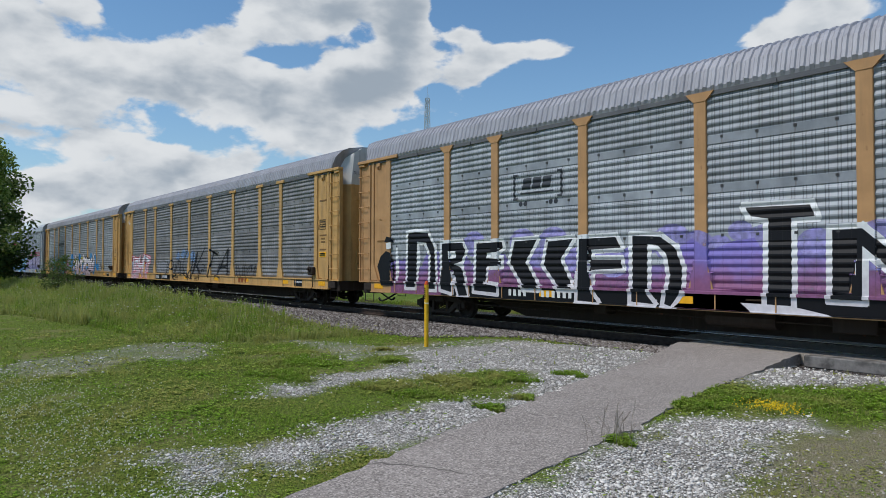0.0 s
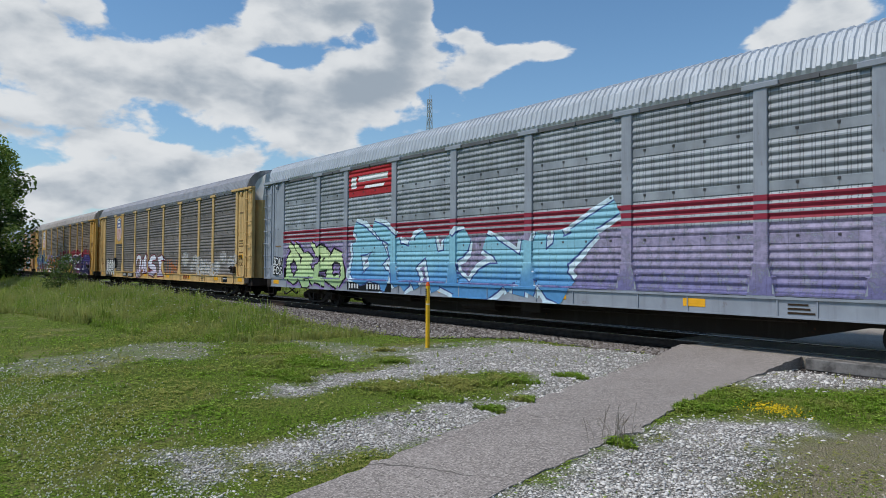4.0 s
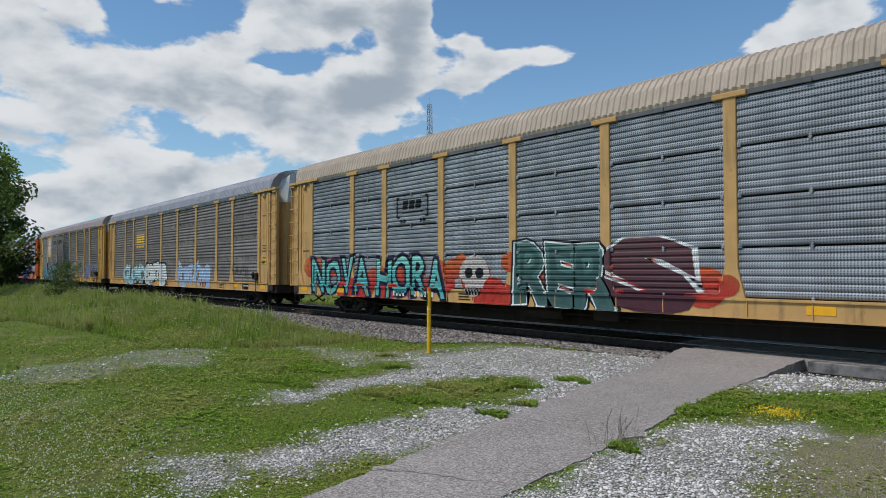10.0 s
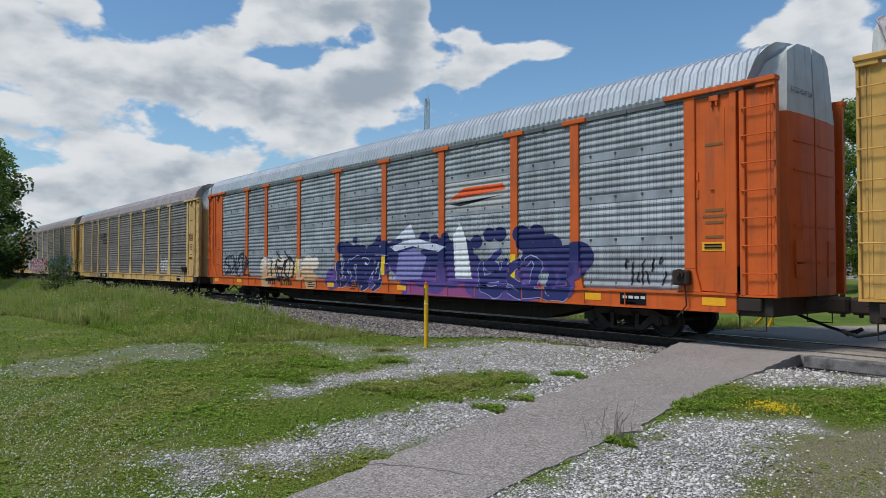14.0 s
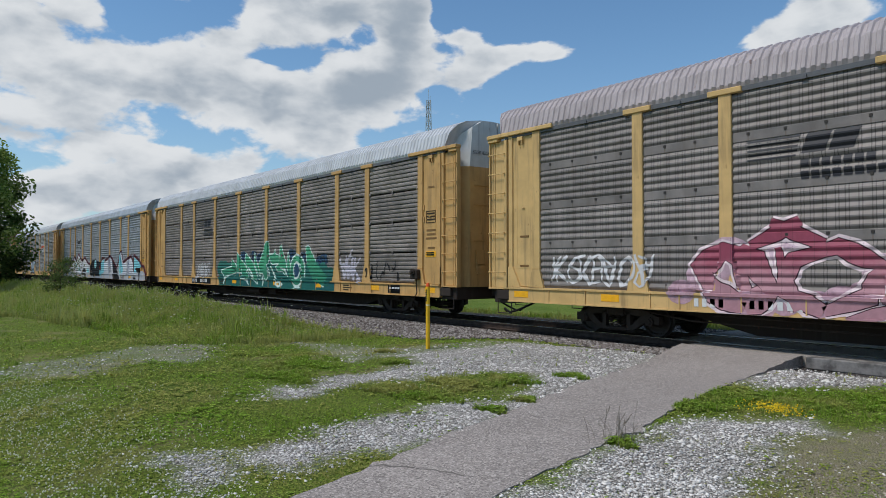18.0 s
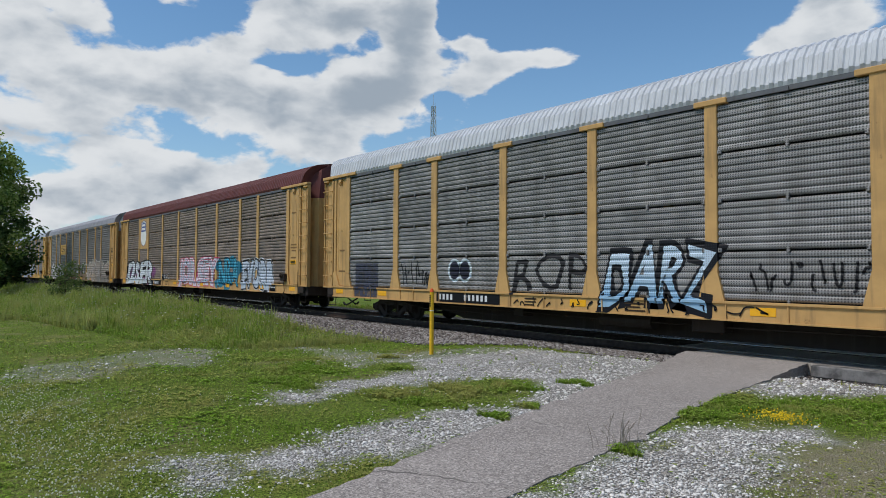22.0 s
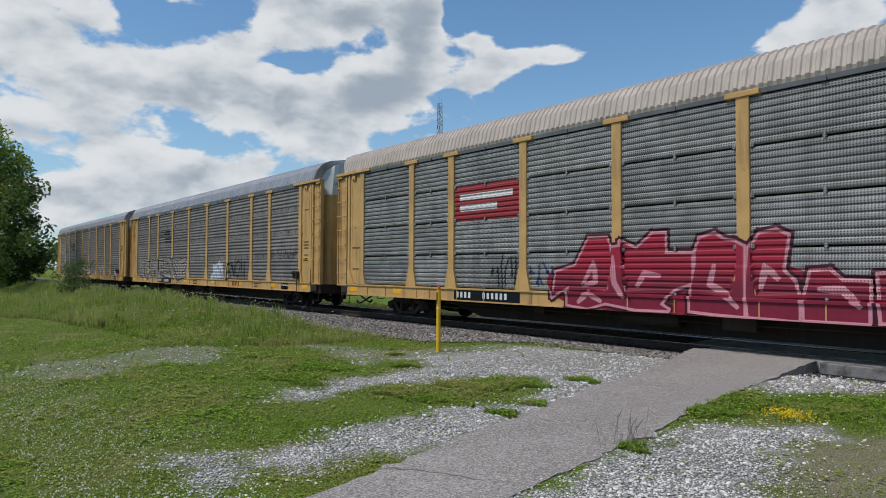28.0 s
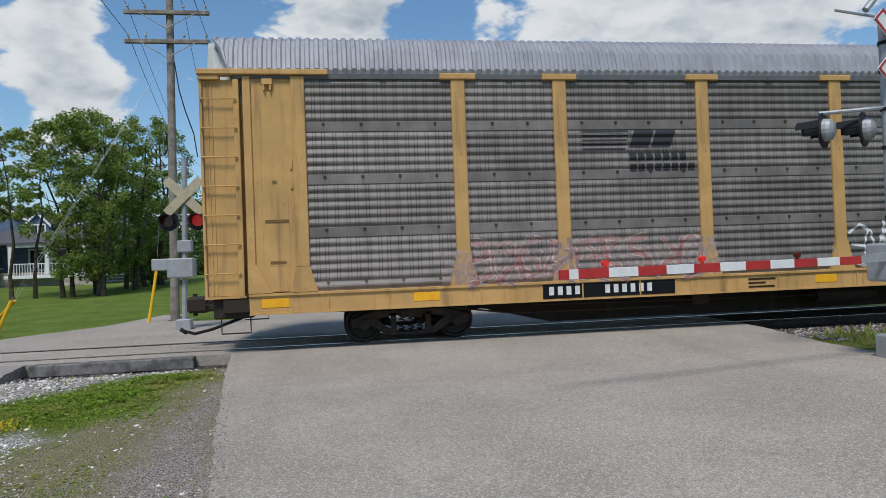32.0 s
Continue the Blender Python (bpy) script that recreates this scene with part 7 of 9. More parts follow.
def wild(car, seed, n, s0, s1, z0, z1, layers, thick=0.3, name="graffiti", first=0, spikes=True):
    """An unreadable piece of n interlocking forms, each its own part. layers: (extra width, paint), back to front."""
    rng = random.Random(seed)
    w, h = (s1 - s0) / n, z1 - z0
    for i in range(n):
        strokes = []
        x = s0 + i * w
        for rep in range(2):
            g = rng.choice(GLYPH_STROKES)
            k, fx, fz = (1.0 if rep == 0 else 0.7) + rng.uniform(-0.05, 0.3), rng.random() < 0.5, rng.random() < 0.5
            sl = rng.uniform(-0.3, 0.35)
            zo = z0 + rng.uniform(-0.06, 0.1) * h
            for st in g[:3 if rep == 0 else 1]:
                pts = []
                for (u, v), (u2, v2) in zip(st, st[1:]):
                    for t in (0, 0.34, 0.67):
                        pts.append((u + (u2 - u) * t, v + (v2 - v) * t))
                pts.append(st[-1])
                pts = [(1 - u if fx else u, 1 - v if fz else v) for u, v in pts]
                pts = [(x + (u * k + sl * (v - 0.5)) * w + 0.03 * math.sin(v * 7 + i), zo + v * h * (0.92 + 0.05 * (i % 3))) for u, v in pts]
                strokes.append((pts, thick * rng.uniform(0.7, 1.2) * (1 if rep == 0 else 0.6)))
        if spikes and rng.random() < 0.7:
            a = rng.choice((-1, 1))
            px, pz = x + w * rng.uniform(0.2, 0.8), z0 + h * rng.choice((0.05, 0.95))
            up = 1 if pz > z0 + h / 2 else -0.6
            strokes.append(([(px, pz), (px + a * w * 0.35, pz + 0.2 * up * h), (px + a * w * 0.62, pz + 0.38 * up * h)], thick * 0.6))
        for li, (extra, mt) in enumerate(layers):
            bm = bmesh.new()
            for q, (pts, tk) in enumerate(strokes):
                m = len(pts)
                wd = [max(0.02, (tk + extra) * (1.0 if 0 < j < m - 1 else 0.72) * (0.9 + 0.2 * math.sin(j * 1.3 + i))) for j in range(m)]
                ribbon(bm, pts, wd, 0.00012 * (q + 5 * (i % 3)))
            decal(car, bm, mt, name, first + li)


def cloud(car, seed, s0, s1, z0, z1, mt, n=24, r=0.4, layer=0, name="graffiti_cloud"):
    rng = random.Random(seed)
    bm = bmesh.new()
    for i in range(n):
        x, z, q = s0 + (s1 - s0) * (i + rng.random()) / n, rng.uniform(z0, z1), r * rng.uniform(0.55, 1.2)
        z = min(z, z1 - q * 0.5)
        vs = [bm.verts.new((x + q * math.cos(2 * math.pi * k / 14), -0.0001 * i, max(0.675, z + q * 0.8 * math.sin(2 * math.pi * k / 14)))) for k in range(14)]
        bm.faces.new(vs)
    decal(car, bm, mt, name, layer)


def field(car, s0, s1, z0, z1, mt, layer=0, name="painted_panel", rag=0.0, seed=0):
    """A plain painted rectangle, its upper edge ragged if asked."""
    rng = random.Random(seed)
    bm = bmesh.new()
    n = max(1, int((s1 - s0) / 0.25)) if rag else 1
    up = [(s0 + (s1 - s0) * i / n, z1 + (rng.uniform(-rag, rag) if rag else 0)) for i in range(n + 1)]
    for a, b in zip(up, up[1:]):
        bm.faces.new([bm.verts.new((p[0], 0, p[1])) for p in ((a[0], z0), (b[0], z0), b, a)])
    bmesh.ops.remove_doubles(bm, verts=bm.verts[:], dist=1e-4)
    return decal(car, bm, mt, name, layer)


def shape(car, pts, mt, layer=0, name="badge_shape"):
    bm = bmesh.new()
    f = bm.faces.new([bm.verts.new((p[0], 0, p[1])) for p in pts])
    f.normal_update()
    bmesh.ops.triangulate(bm, faces=[f])
    return decal(car, bm, mt, name, layer)


def drawn(car, pts, fill, edge, w=0.12, layer=2, name="graffiti"):
    """One letter form drawn corner by corner, with a sprayed outline under or round it."""
    bm = bmesh.new()
    n = len(pts)
    for i in range(n):
        a, b = Vector(pts[i]), Vector(pts[(i + 1) % n])
        d = (b - a).normalized() * w * 0.4
        ribbon(bm, [a - d, a.lerp(b, 0.5), b + d], w, 0.0001 * i)
    decal(car, bm, edge, name, layer)
    if fill is not None:
        shape(car, [(x, max(z, 0.68)) for x, z in pts], fill, layer + 1, name)


def stroke(car, pts, mt, w, layer=3, name="graffiti"):
    """One brushed line, swelling in the middle and pointed at its ends."""
    p = []
    for a, b in zip(pts, pts[1:]):
        p += [(a[0] + (b[0] - a[0]) * t, a[1] + (b[1] - a[1]) * t) for t in (0, 0.33, 0.67)]
    p.append(pts[-1])
    m = len(p)
    bm = bmesh.new()
    ribbon(bm, p, [w * (0.45 + 0.75 * math.sin(math.pi * (j + 0.5) / m)) for j in range(m)])
    decal(car, bm, mt, name, layer)


def tag(car, seed, s0, s1, z0, z1, mt, w=0.045, n=6, layer=3, name="scrawl"):
    """A quick unreadable scrawl in one line."""
    rng = random.Random(seed)
    bm = bmesh.new()
    for k in range(n):
        a = s0 + (s1 - s0) * k / n
        u = (s1 - s0) / n
        pts = []
        c = [(a + u * rng.uniform(-0.1, 1.15), rng.choice((z0, z1, (z0 + z1) / 2)) + rng.uniform(-0.1, 0.1) * (z1 - z0)) for _ in range(4)]
        for j in range(13):
            t = j / 12
            b = ((1 - t) ** 3, 3 * t * (1 - t) ** 2, 3 * t * t * (1 - t), t ** 3)
            pts.append((sum(b[i] * c[i][0] for i in range(4)), sum(b[i] * c[i][1] for i in range(4))))
        ribbon(bm, pts, w, 0.0002 * k)
    decal(car, bm, mt, name, layer)


BLK, WHT = (18, 18, 22), (226, 228, 228)


# badges: plain shapes in the colours of the painted emblems
def badge_bars(car, k=1.0):
    b = spray((52, 52, 56), None, car["style"] == "fine")
    for i in range(5):
        field(car, 7.0, 7.95 - 0.02 * i, 3.86 - 0.085 * i, 3.895 - 0.085 * i, b, 1, "badge_stripe")
    for x in (7.95, 8.4):
        shape(car, [(x, 3.56), (x + 0.4, 3.56), (x + 0.52, 3.9), (x + 0.12, 3.9)], b, 1)
    for n, z in ((7, 3.31), (8, 3.1)):
        for i in range(n):
            field(car, 7.95 + 0.172 * i, 8.085 + 0.172 * i, z, z + 0.145, b, 1, "badge_bar")


def badge_bracket(car, c=BLK):
    b = spray(c, None, car["style"] == "fine")
    for x, s in ((7.25, 1), (8.87, -1)):
        shape(car, [(x, 3.2), (x + 0.07 * s, 3.2), (x + 0.07 * s, 3.86), (x, 3.86)], b, 1)
        for z in (3.2, 3.8):
            shape(car, [(x + 0.07 * s, z), (x + 0.16 * s, z), (x + 0.16 * s, z + 0.06), (x + 0.07 * s, z + 0.06)], b, 1)
    for x in (7.55, 7.88, 8.21):
        shape(car, [(x, 3.46), (x + 0.27, 3.46), (x + 0.33, 3.74), (x + 0.06, 3.74)], b, 1)
    field(car, 7.5, 8.6, 3.34, 3.38, b, 1, "badge_bar")
    for x in (7.5, 7.66, 8.5, 8.66):
        shape(car, [(x + 0.065 * math.cos(a * math.pi / 6), 3.1 + 0.065 * math.sin(a * math.pi / 6)) for a in range(12)], b, 1)


def badge_shield(car, faded=False):
    me = cached(("emblem_plate",), lambda bm: bbox(bm, 4.74, 6.46, FACE + 0.012, PANEL + 0.02, 2.95, 4.86, 0.01))
    put("emblem_plate", me, P["bright_yellow"] if not faded else P["yellow"], car, None, "yellow steel plate carrying a shield emblem")
    def outline(k):
        cx, cz = 5.6, 3.95
        pts = [(-0.52, 0.66), (-0.3, 0.7), (0, 0.8), (0.3, 0.7), (0.52, 0.66), (0.48, 0.36), (0.6, -0.1), (0.56, -0.45), (0.36, -0.68), (0, -0.8), (-0.36, -0.68), (-0.56, -0.45), (-0.6, -0.1), (-0.48, 0.36)]
        return [(cx + x * k, cz + z * k) for x, z in pts]

    def lay(pts, c, n):
        bm = bmesh.new()
        lo = [bm.verts.new((p[0], FACE + 0.009 - 0.003 * n, p[1])) for p in pts]
        f = bm.faces.new(lo)
        f.normal_update()
        bmesh.ops.triangulate(bm, faces=[f])
        part("shield", bm, plain("enamel", srgb(*c), 0.45, 0, 0.08) if c not in ENAMEL else ENAMEL[c], car)
    lay(outline(1.07), (40, 56, 110), 0)
    lay(outline(1.0), (226, 226, 222), 1)
    lay([(5.6 + x, 3.95 + z) for x, z in [(-0.47, 0.6), (-0.3, 0.64), (0, 0.73), (0.3, 0.64), (0.47, 0.6), (0.43, 0.36), (0.5, 0.1), (-0.5, 0.1), (-0.43, 0.36)]], (44, 70, 140), 2)
    for z in (0.44, 0.2):
        lay([(5.6 + x, 3.95 + zz) for x, zz in [(-0.32, z), (0.32, z), (0.32, z + 0.14), (-0.32, z + 0.14)]], (226, 226, 222), 3)
    if not faded:
        for i in range(6):
            x = -0.46 + i * 0.17
            lo = -0.74 + 1.1 * (abs(x + 0.04)) ** 2
            lay([(5.6 + x, 3.95 + 0.06), (5.6 + x + 0.085, 3.95 + 0.06), (5.6 + x + 0.085, 3.95 + lo), (5.6 + x, 3.95 + lo)], (176, 62, 60), 2)


ENAMEL = {c: plain("enamel", srgb(*c), 0.45, 0, 0.08) for c in ((40, 56, 110), (226, 226, 222), (44, 70, 140), (176, 62, 60))}


def badge_panel(car, c, z0, z1, bars, bar_c, s0=6.74, s1=9.34):
    f = car["style"] == "fine"
    field(car, s0, s1, z0, z1, spray(c, None, f), 0, "emblem_panel")
    for a, b, lo, hi in bars:
        field(car, a, b, lo, hi, spray(bar_c, None, f), 1, "badge_bar")


def badge_swoosh(car):
    f = car["style"] == "fine"
    field(car, 18.4, 20.9, 3.05, 3.95, spray((172, 172, 172), None, f), 0, "emblem_panel")
    shape(car, [(18.5, 3.4), (20.8, 3.55), (20.7, 3.72), (19.2, 3.72)], spray((222, 92, 46), None, f), 1)
    shape(car, [(18.5, 3.3), (20.8, 3.42), (20.4, 3.38), (19.0, 3.22)], spray(BLK, None, f), 1)


def number_box(car, box_c=BLK, bar_c=(220, 220, 220), s0=6.75, box=True):
    if box:
        field(car, s0, s0 + 2.65, 0.715, 0.985, spray(box_c), 2, "number_box")
    x = s0 + 0.12
    for i in range(10):
        field(car, x, x + 0.095, 0.78, 0.94, spray(bar_c), 3, "number_bar")
        x += 0.17 if i != 3 else 0.6


def small_print(car, k):
    """Stencilled data on doors and sill, as bars."""
    rng = random.Random(k)
    ink, faint = spray((58, 44, 30)), spray((128, 96, 58))
    for x0 in (L - 1.45, 1.02):
        zs = [3.9, 2.62, 2.5, 2.38, 2.1] if x0 > 5 else [1.56, 2.3]
        for z in zs:
            w = rng.uniform(0.25, 0.5)
            door_bar(car, x0 + 0.25 - w / 2, x0 + 0.25 + w / 2, z, z + 0.05, faint)
    if k % 2 == 0:
        fr = [(L - 1.45, L - 0.99, 3.2, 3.22), (L - 1.45, L - 0.99, 2.86, 2.88), (L - 1.45, L - 1.43, 2.88, 3.2), (L - 1.01, L - 0.99, 2.88, 3.2)]
        for a, b, lo, hi in fr:
            door_bar(car, a, b, lo, hi, ink)
        for z in (2.94, 3.03, 3.12):
            door_bar(car, L - 1.4, L - 1.04, z, z + 0.04, ink)
    me = cached(("data_plate",), lambda bm: bbox(bm, -0.24, 0.24, -1.578, -1.56, 0, 0.17, 0.003))
    pl = put("data_plate", me, P["amber"], car, pose(L - 1.22, 0, 1.85), "yellow warning plate with small black print")
    for z in (1.9, 1.96):
        door_bar(car, L - 1.4, L - 1.05, z, z + 0.03, spray(BLK), 0.02)
    for x in (10.3, 13.3, 21.6, 24.4):
        if rng.random() < 0.75:
            for j in range(3):
                w = rng.uniform(0.3, 0.6)
                field(car, x, x + w, 0.75 + 0.075 * j, 0.785 + 0.075 * j, ink, 2, "stencil_bar")
    field(car, 24.35, 25.0, 0.73, 0.98, spray(BLK), 2, "data_box")
    for i in range(4):
        field(car, 24.42 + 0.15 * i, 24.53 + 0.15 * i, 0.86, 0.92, spray((205, 205, 205)), 3, "stencil_bar")
    for i in range(3):
        x = 18.95 + i * 0.33
        if k in (2, 9, 21, 22, 16, 5, 10, 20):
            shape(car, [(x, 0.76), (x + 0.14, 0.76), (x + 0.26, 0.97), (x, 0.97)], spray((146, 74, 36)), 2)


def door_bar(car, x0, x1, z0, z1, mt, out=0.0):
    bm = bmesh.new()
    box(bm, x0, x1, -1.576 - out, -1.564 - out, z0, z1)
    part("stencil_bar", bm, mt, car)


def end_text(car, spec):
    """Words on the upper end doors."""
    key = ("end_text",)
    if key not in MESHES:
        vs, fs = letters("EXCESS HEIGHT CAR", 0.0, 2)
        x0, x1 = min(v[0] for v in vs), max(v[0] for v in vs)
        z1 = max(v[1] for v in vs)
        bm = bmesh.new()
        q = [bm.verts.new((L + 0.033, -1.02 + 0.92 * (v[0] - x0) / (x1 - x0), 4.82 + 0.1 * v[1] / z1)) for v in vs]
        for f in fs:
            try:
                bm.faces.new([q[i] for i in f])
            except ValueError:
                pass
        for f in bm.faces:
            f.normal_update()
            if f.normal.x < 0:
                f.normal_flip()
        me = bpy.data.meshes.new("lettering")
        bm.to_mesh(me)
        bm.free()
        me.materials.append(None)
        MESHES[key] = me
    if spec.get("top") is None and "caps" not in spec:
        put("lettering", MESHES[key], P["black"], car, None, "black words EXCESS HEIGHT CAR")


def decorate():
    c = [None] + TRAIN
    S = spray
    # 1
    field(c[1], 1.9, 17.5, 0.69, 1.75, S((138, 130, 196), (140, 92, 132), False, fade=0.12), 0, "graffiti_cloud", 0.25, 3)
    cloud(c[1], 4, 4.0, 17.2, 1.6, 2.35, S((158, 152, 210), None, False, fade=0.3), 22, 0.42)
    field(c[1], 4.4, 17.6, 0.69, 1.0, S(BLK), 1, "graffiti_base")
    ink, chalk = S((22, 23, 28)), S(WHT, (214, 210, 214))
    shape(c[1], [(11.9, 1.9), (12.2, 2.1), (12.6, 1.85), (13.05, 2.02), (13.45, 2.07), (13.65, 1.75), (13.65, 0.85), (13.4, 0.7), (11.9, 0.7), (11.97, 1.1)], S((128, 118, 190), (142, 92, 128)), 1, "graffiti")
    for pts in ([(2.74, 2.52), (3.12, 2.55), (3.7, 2.5), (4.03, 2.06), (4.11, 0.86), (3.82, 0.86), (3.85, 1.86), (3.62, 2.22), (3.2, 2.26), (3.16, 0.89), (2.71, 0.88)],
                [(4.37, 2.17), (5.24, 2.18), (5.4, 1.94), (5.24, 1.66), (4.91, 1.58), (5.24, 1.47), (5.53, 0.72), (5.17, 0.7), (4.95, 1.27), (4.85, 1.27), (4.85, 0.79), (4.38, 0.87)],
                [(5.85, 2.14), (6.82, 2.16), (6.87, 2.02), (6.67, 1.9), (6.25, 1.88), (6.25, 1.74), (6.8, 1.72), (6.8, 1.54), (6.25, 1.52), (6.21, 1.06), (6.67, 1.01), (6.67, 0.83), (5.81, 0.87)],
                [(7.29, 2.16), (8.05, 2.19), (7.67, 1.63), (8.13, 0.98), (7.65, 0.98), (7.13, 1.63)],
                [(8.42, 2.13), (9.18, 2.17), (8.8, 1.69), (9.19, 1.01), (8.78, 1.01), (8.28, 1.56)],
                [(9.4, 2.16), (10.37, 2.18), (10.51, 1.94), (9.72, 1.91), (9.72, 1.68), (10.51, 1.68), (10.55, 1.49), (9.72, 1.45), (9.72, 0.94), (9.91, 0.72), (9.35, 0.74)],
                [(10.81, 2.19), (11.48, 2.15), (11.83, 1.91), (11.98, 1.5), (11.96, 1.02), (11.74, 0.72), (11.6, 0.76), (11.71, 1.36), (11.63, 1.78), (11.44, 1.96), (11.18, 2.0), (11.17, 0.95), (11.35, 0.75), (10.81, 0.78)],
                [(13.28, 2.64), (14.43, 2.62), (14.51, 2.41), (14.11, 2.4), (14.11, 0.81), (13.69, 0.81), (13.71, 2.41), (13.38, 2.47)],
                [(14.78, 2.16), (15.25, 2.17), (16.2, 1.25), (16.2, 2.1), (16.7, 2.1), (16.7, 0.95), (16.2, 0.95), (15.25, 1.88), (15.24, 0.98), (14.77, 0.99)]):
        drawn(c[1], pts, ink, chalk, 0.2, 2)
    shape(c[1], [(4.7, 1.95), (4.98, 1.95), (5.0, 1.75), (4.72, 1.73)], chalk, 4, "graffiti")
    shape(c[1], [(13.2, 0.86), (14.1, 0.84), (14.7, 0.72), (14.8, 0.69), (13.4, 0.69)], chalk, 4, "graffiti")
    for a in ((1.64, 2.3), (2.72, 2.6), (11.35, 1.9)):
        stroke(c[1], [(a[0] + 0.5, a[1] - 0.2), (a[0] + 0.55, a[1] - 0.9), (a[0] + 0.5, a[1] - 1.3)], chalk, 0.14, 1)
    shape(c[1], [(1.64, 2.0), (1.87, 1.94), (2.04, 1.45), (2.02, 0.9), (1.36, 0.9), (1.28, 1.23), (1.16, 1.5), (1.34, 1.83)], ink, 3, "graffiti")
    shape(c[1], [(1.66, 2.05), (1.62, 2.25), (1.9, 2.28), (1.92, 2.08)], chalk, 3, "graffiti")
    shape(c[1], [(1.55, 2.28), (1.66, 2.46), (1.92, 2.42), (2.0, 2.26)], ink, 4, "graffiti")
    badge_bracket(c[1], (60, 64, 70))
    number_box(c[1], BLK, (222, 222, 220), 7.0, False)
    # 2
    word(c[2], "ISHT", 2.0, 5.4, 0.8, 2.0, [(0.1, S((190, 58, 80))), (0.075, S((222, 206, 212))), (0.035, S((186, 66, 88))), (0.012, S((206, 212, 220), (196, 176, 188)))], 0.2, 0.7, 2)
    wild(c[2], 22, 6, 7.0, 8.9, 1.2, 1.75, [(0.06, S((60, 62, 66))), (0.0, S((140, 142, 146)))], 0.16, spikes=False)
    word(c[2], "eoUKTA", 8.9, 18.0, 0.85, 2.35, [(-0.022, S((26, 27, 32)))], 0.9, 0.9, 5, first=2)
    tag(c[2], 6, 9.2, 18.2, 0.75, 1.6, S((26, 27, 32)), 0.06, 7)
    cloud(c[2], 3, 10.5, 13, 1.7, 2.3, S((126, 156, 196), None, False, fade=0.4), 5, 0.4)
    tag(c[2], 7, 18.6, 20.9, 1.05, 1.55, S(BLK), 0.05, 9)
    tag(c[2], 8, 1.0, 1.5, 4.1, 4.45, S(WHT), 0.03, 4)
    number_box(c[2])
    # 3
    cloud(c[3], 9, 3.4, 11, 0.8, 1.9, S((206, 132, 150), None, False, fade=0.25), 20, 0.42)
    wild(c[3], 31, 5, 4.0, 9.6, 0.85, 1.85, [(0.16, S((26, 44, 58))), (0.0, S((92, 178, 190)))], 0.26, first=1)
    cloud(c[3], 10, 12.0, 21.6, 0.9, 2.35, S((62, 146, 206)), 26, 0.45)
    cloud(c[3], 11, 13.5, 20.5, 1.5, 2.1, S((224, 206, 84)), 12, 0.26, 1)
    wild(c[3], 32, 8, 12.7, 20.4, 0.85, 2.0, [(0.2, S(BLK)), (0.0, S((226, 220, 224), (190, 168, 178)))], 0.34, first=2)
    tag(c[3], 12, 22.2, 23.4, 1.2, 1.75, S((40, 40, 44)), 0.05, 4)
    field(c[3], 6.7, 8.9, 3.28, 3.5, S((64, 66, 70)), 1, "badge_bar")
    number_box(c[3])
    # 4
    for z in (2.45, 2.62, 2.79):
        field(c[4], 1.85, L - 1.85, z, z + 0.11, S((150, 48, 66)), 0, "painted_band")
    field(c[4], 1.85, L - 1.85, 1.06, 2.4, S((170, 160, 190), (128, 124, 170), False, fade=0.35), 0, "graffiti_cloud")
    wild(c[4], 41, 4, 2.1, 6.4, 0.85, 2.0, [(0.34, S((150, 124, 180))), (0.18, S(BLK)), (0.0, S((206, 224, 168), (176, 206, 150)))], 0.42, first=1)
    for body, lo in (("SDV", 1.55), ("EOS", 1.2)):
        word(c[4], body, 1.0, 1.75, lo, lo + 0.32, [(0.1, S(BLK)), (0.01, S(WHT))], 0.05, 0.25, 2, first=2)
    wild(c[4], 43, 5, 7.0, 17.2, 0.9, 2.4, [(0.4, S((206, 226, 236))), (0.1, S((66, 84, 140))), (0.0, S((142, 196, 214), (92, 150, 200)))], 0.75, first=1)
    badge_panel(c[4], (176, 44, 50), 3.9, 4.85, [(7.35, 9.1, 4.4, 4.6), (7.75, 8.9, 4.16, 4.26), (6.9, 7.22, 4.2, 4.6)], WHT)
    number_box(c[4])
    # 5
    badge_shield(c[5])
    pale, wine = S((226, 230, 238), (206, 198, 214)), S((112, 40, 54))
    cloud(c[5], 52, 2.4, 4.8, 0.85, 1.85, S(BLK), 9, 0.5)
    for x, w in ((2.55, 0.62), (3.2, 0.55), (3.8, 0.62), (4.4, 0.62)):
        drawn(c[5], [(x + w * 0.5 * math.cos(a * 0.5236) * (1.0 if math.sin(a * 0.5236) > 0 else 0.72), 1.27 + 0.52 * math.sin(a * 0.5236) - 0.06 * math.cos(a)) for a in range(12)], S((222, 222, 220)), S((222, 222, 220)), 0.06, 1)
    for pts in ([(2.5, 1.7), (2.65, 1.35), (2.8, 1.72)], [(2.65, 1.35), (2.62, 0.85)], [(2.92, 1.75), (2.95, 0.8)], [(3.15, 1.5), (3.4, 1.52)], [(3.1, 1.2), (3.42, 1.2)], [(3.52, 1.75), (3.52, 0.8)],
                [(3.75, 1.7), (3.75, 1.05), (4.0, 1.05)], [(4.12, 1.75), (4.1, 0.8)], [(4.3, 1.5), (4.5, 1.55), (4.55, 1.15), (4.35, 1.1), (4.3, 1.5)]):
        stroke(c[5], pts, S(BLK), 0.06, 3)
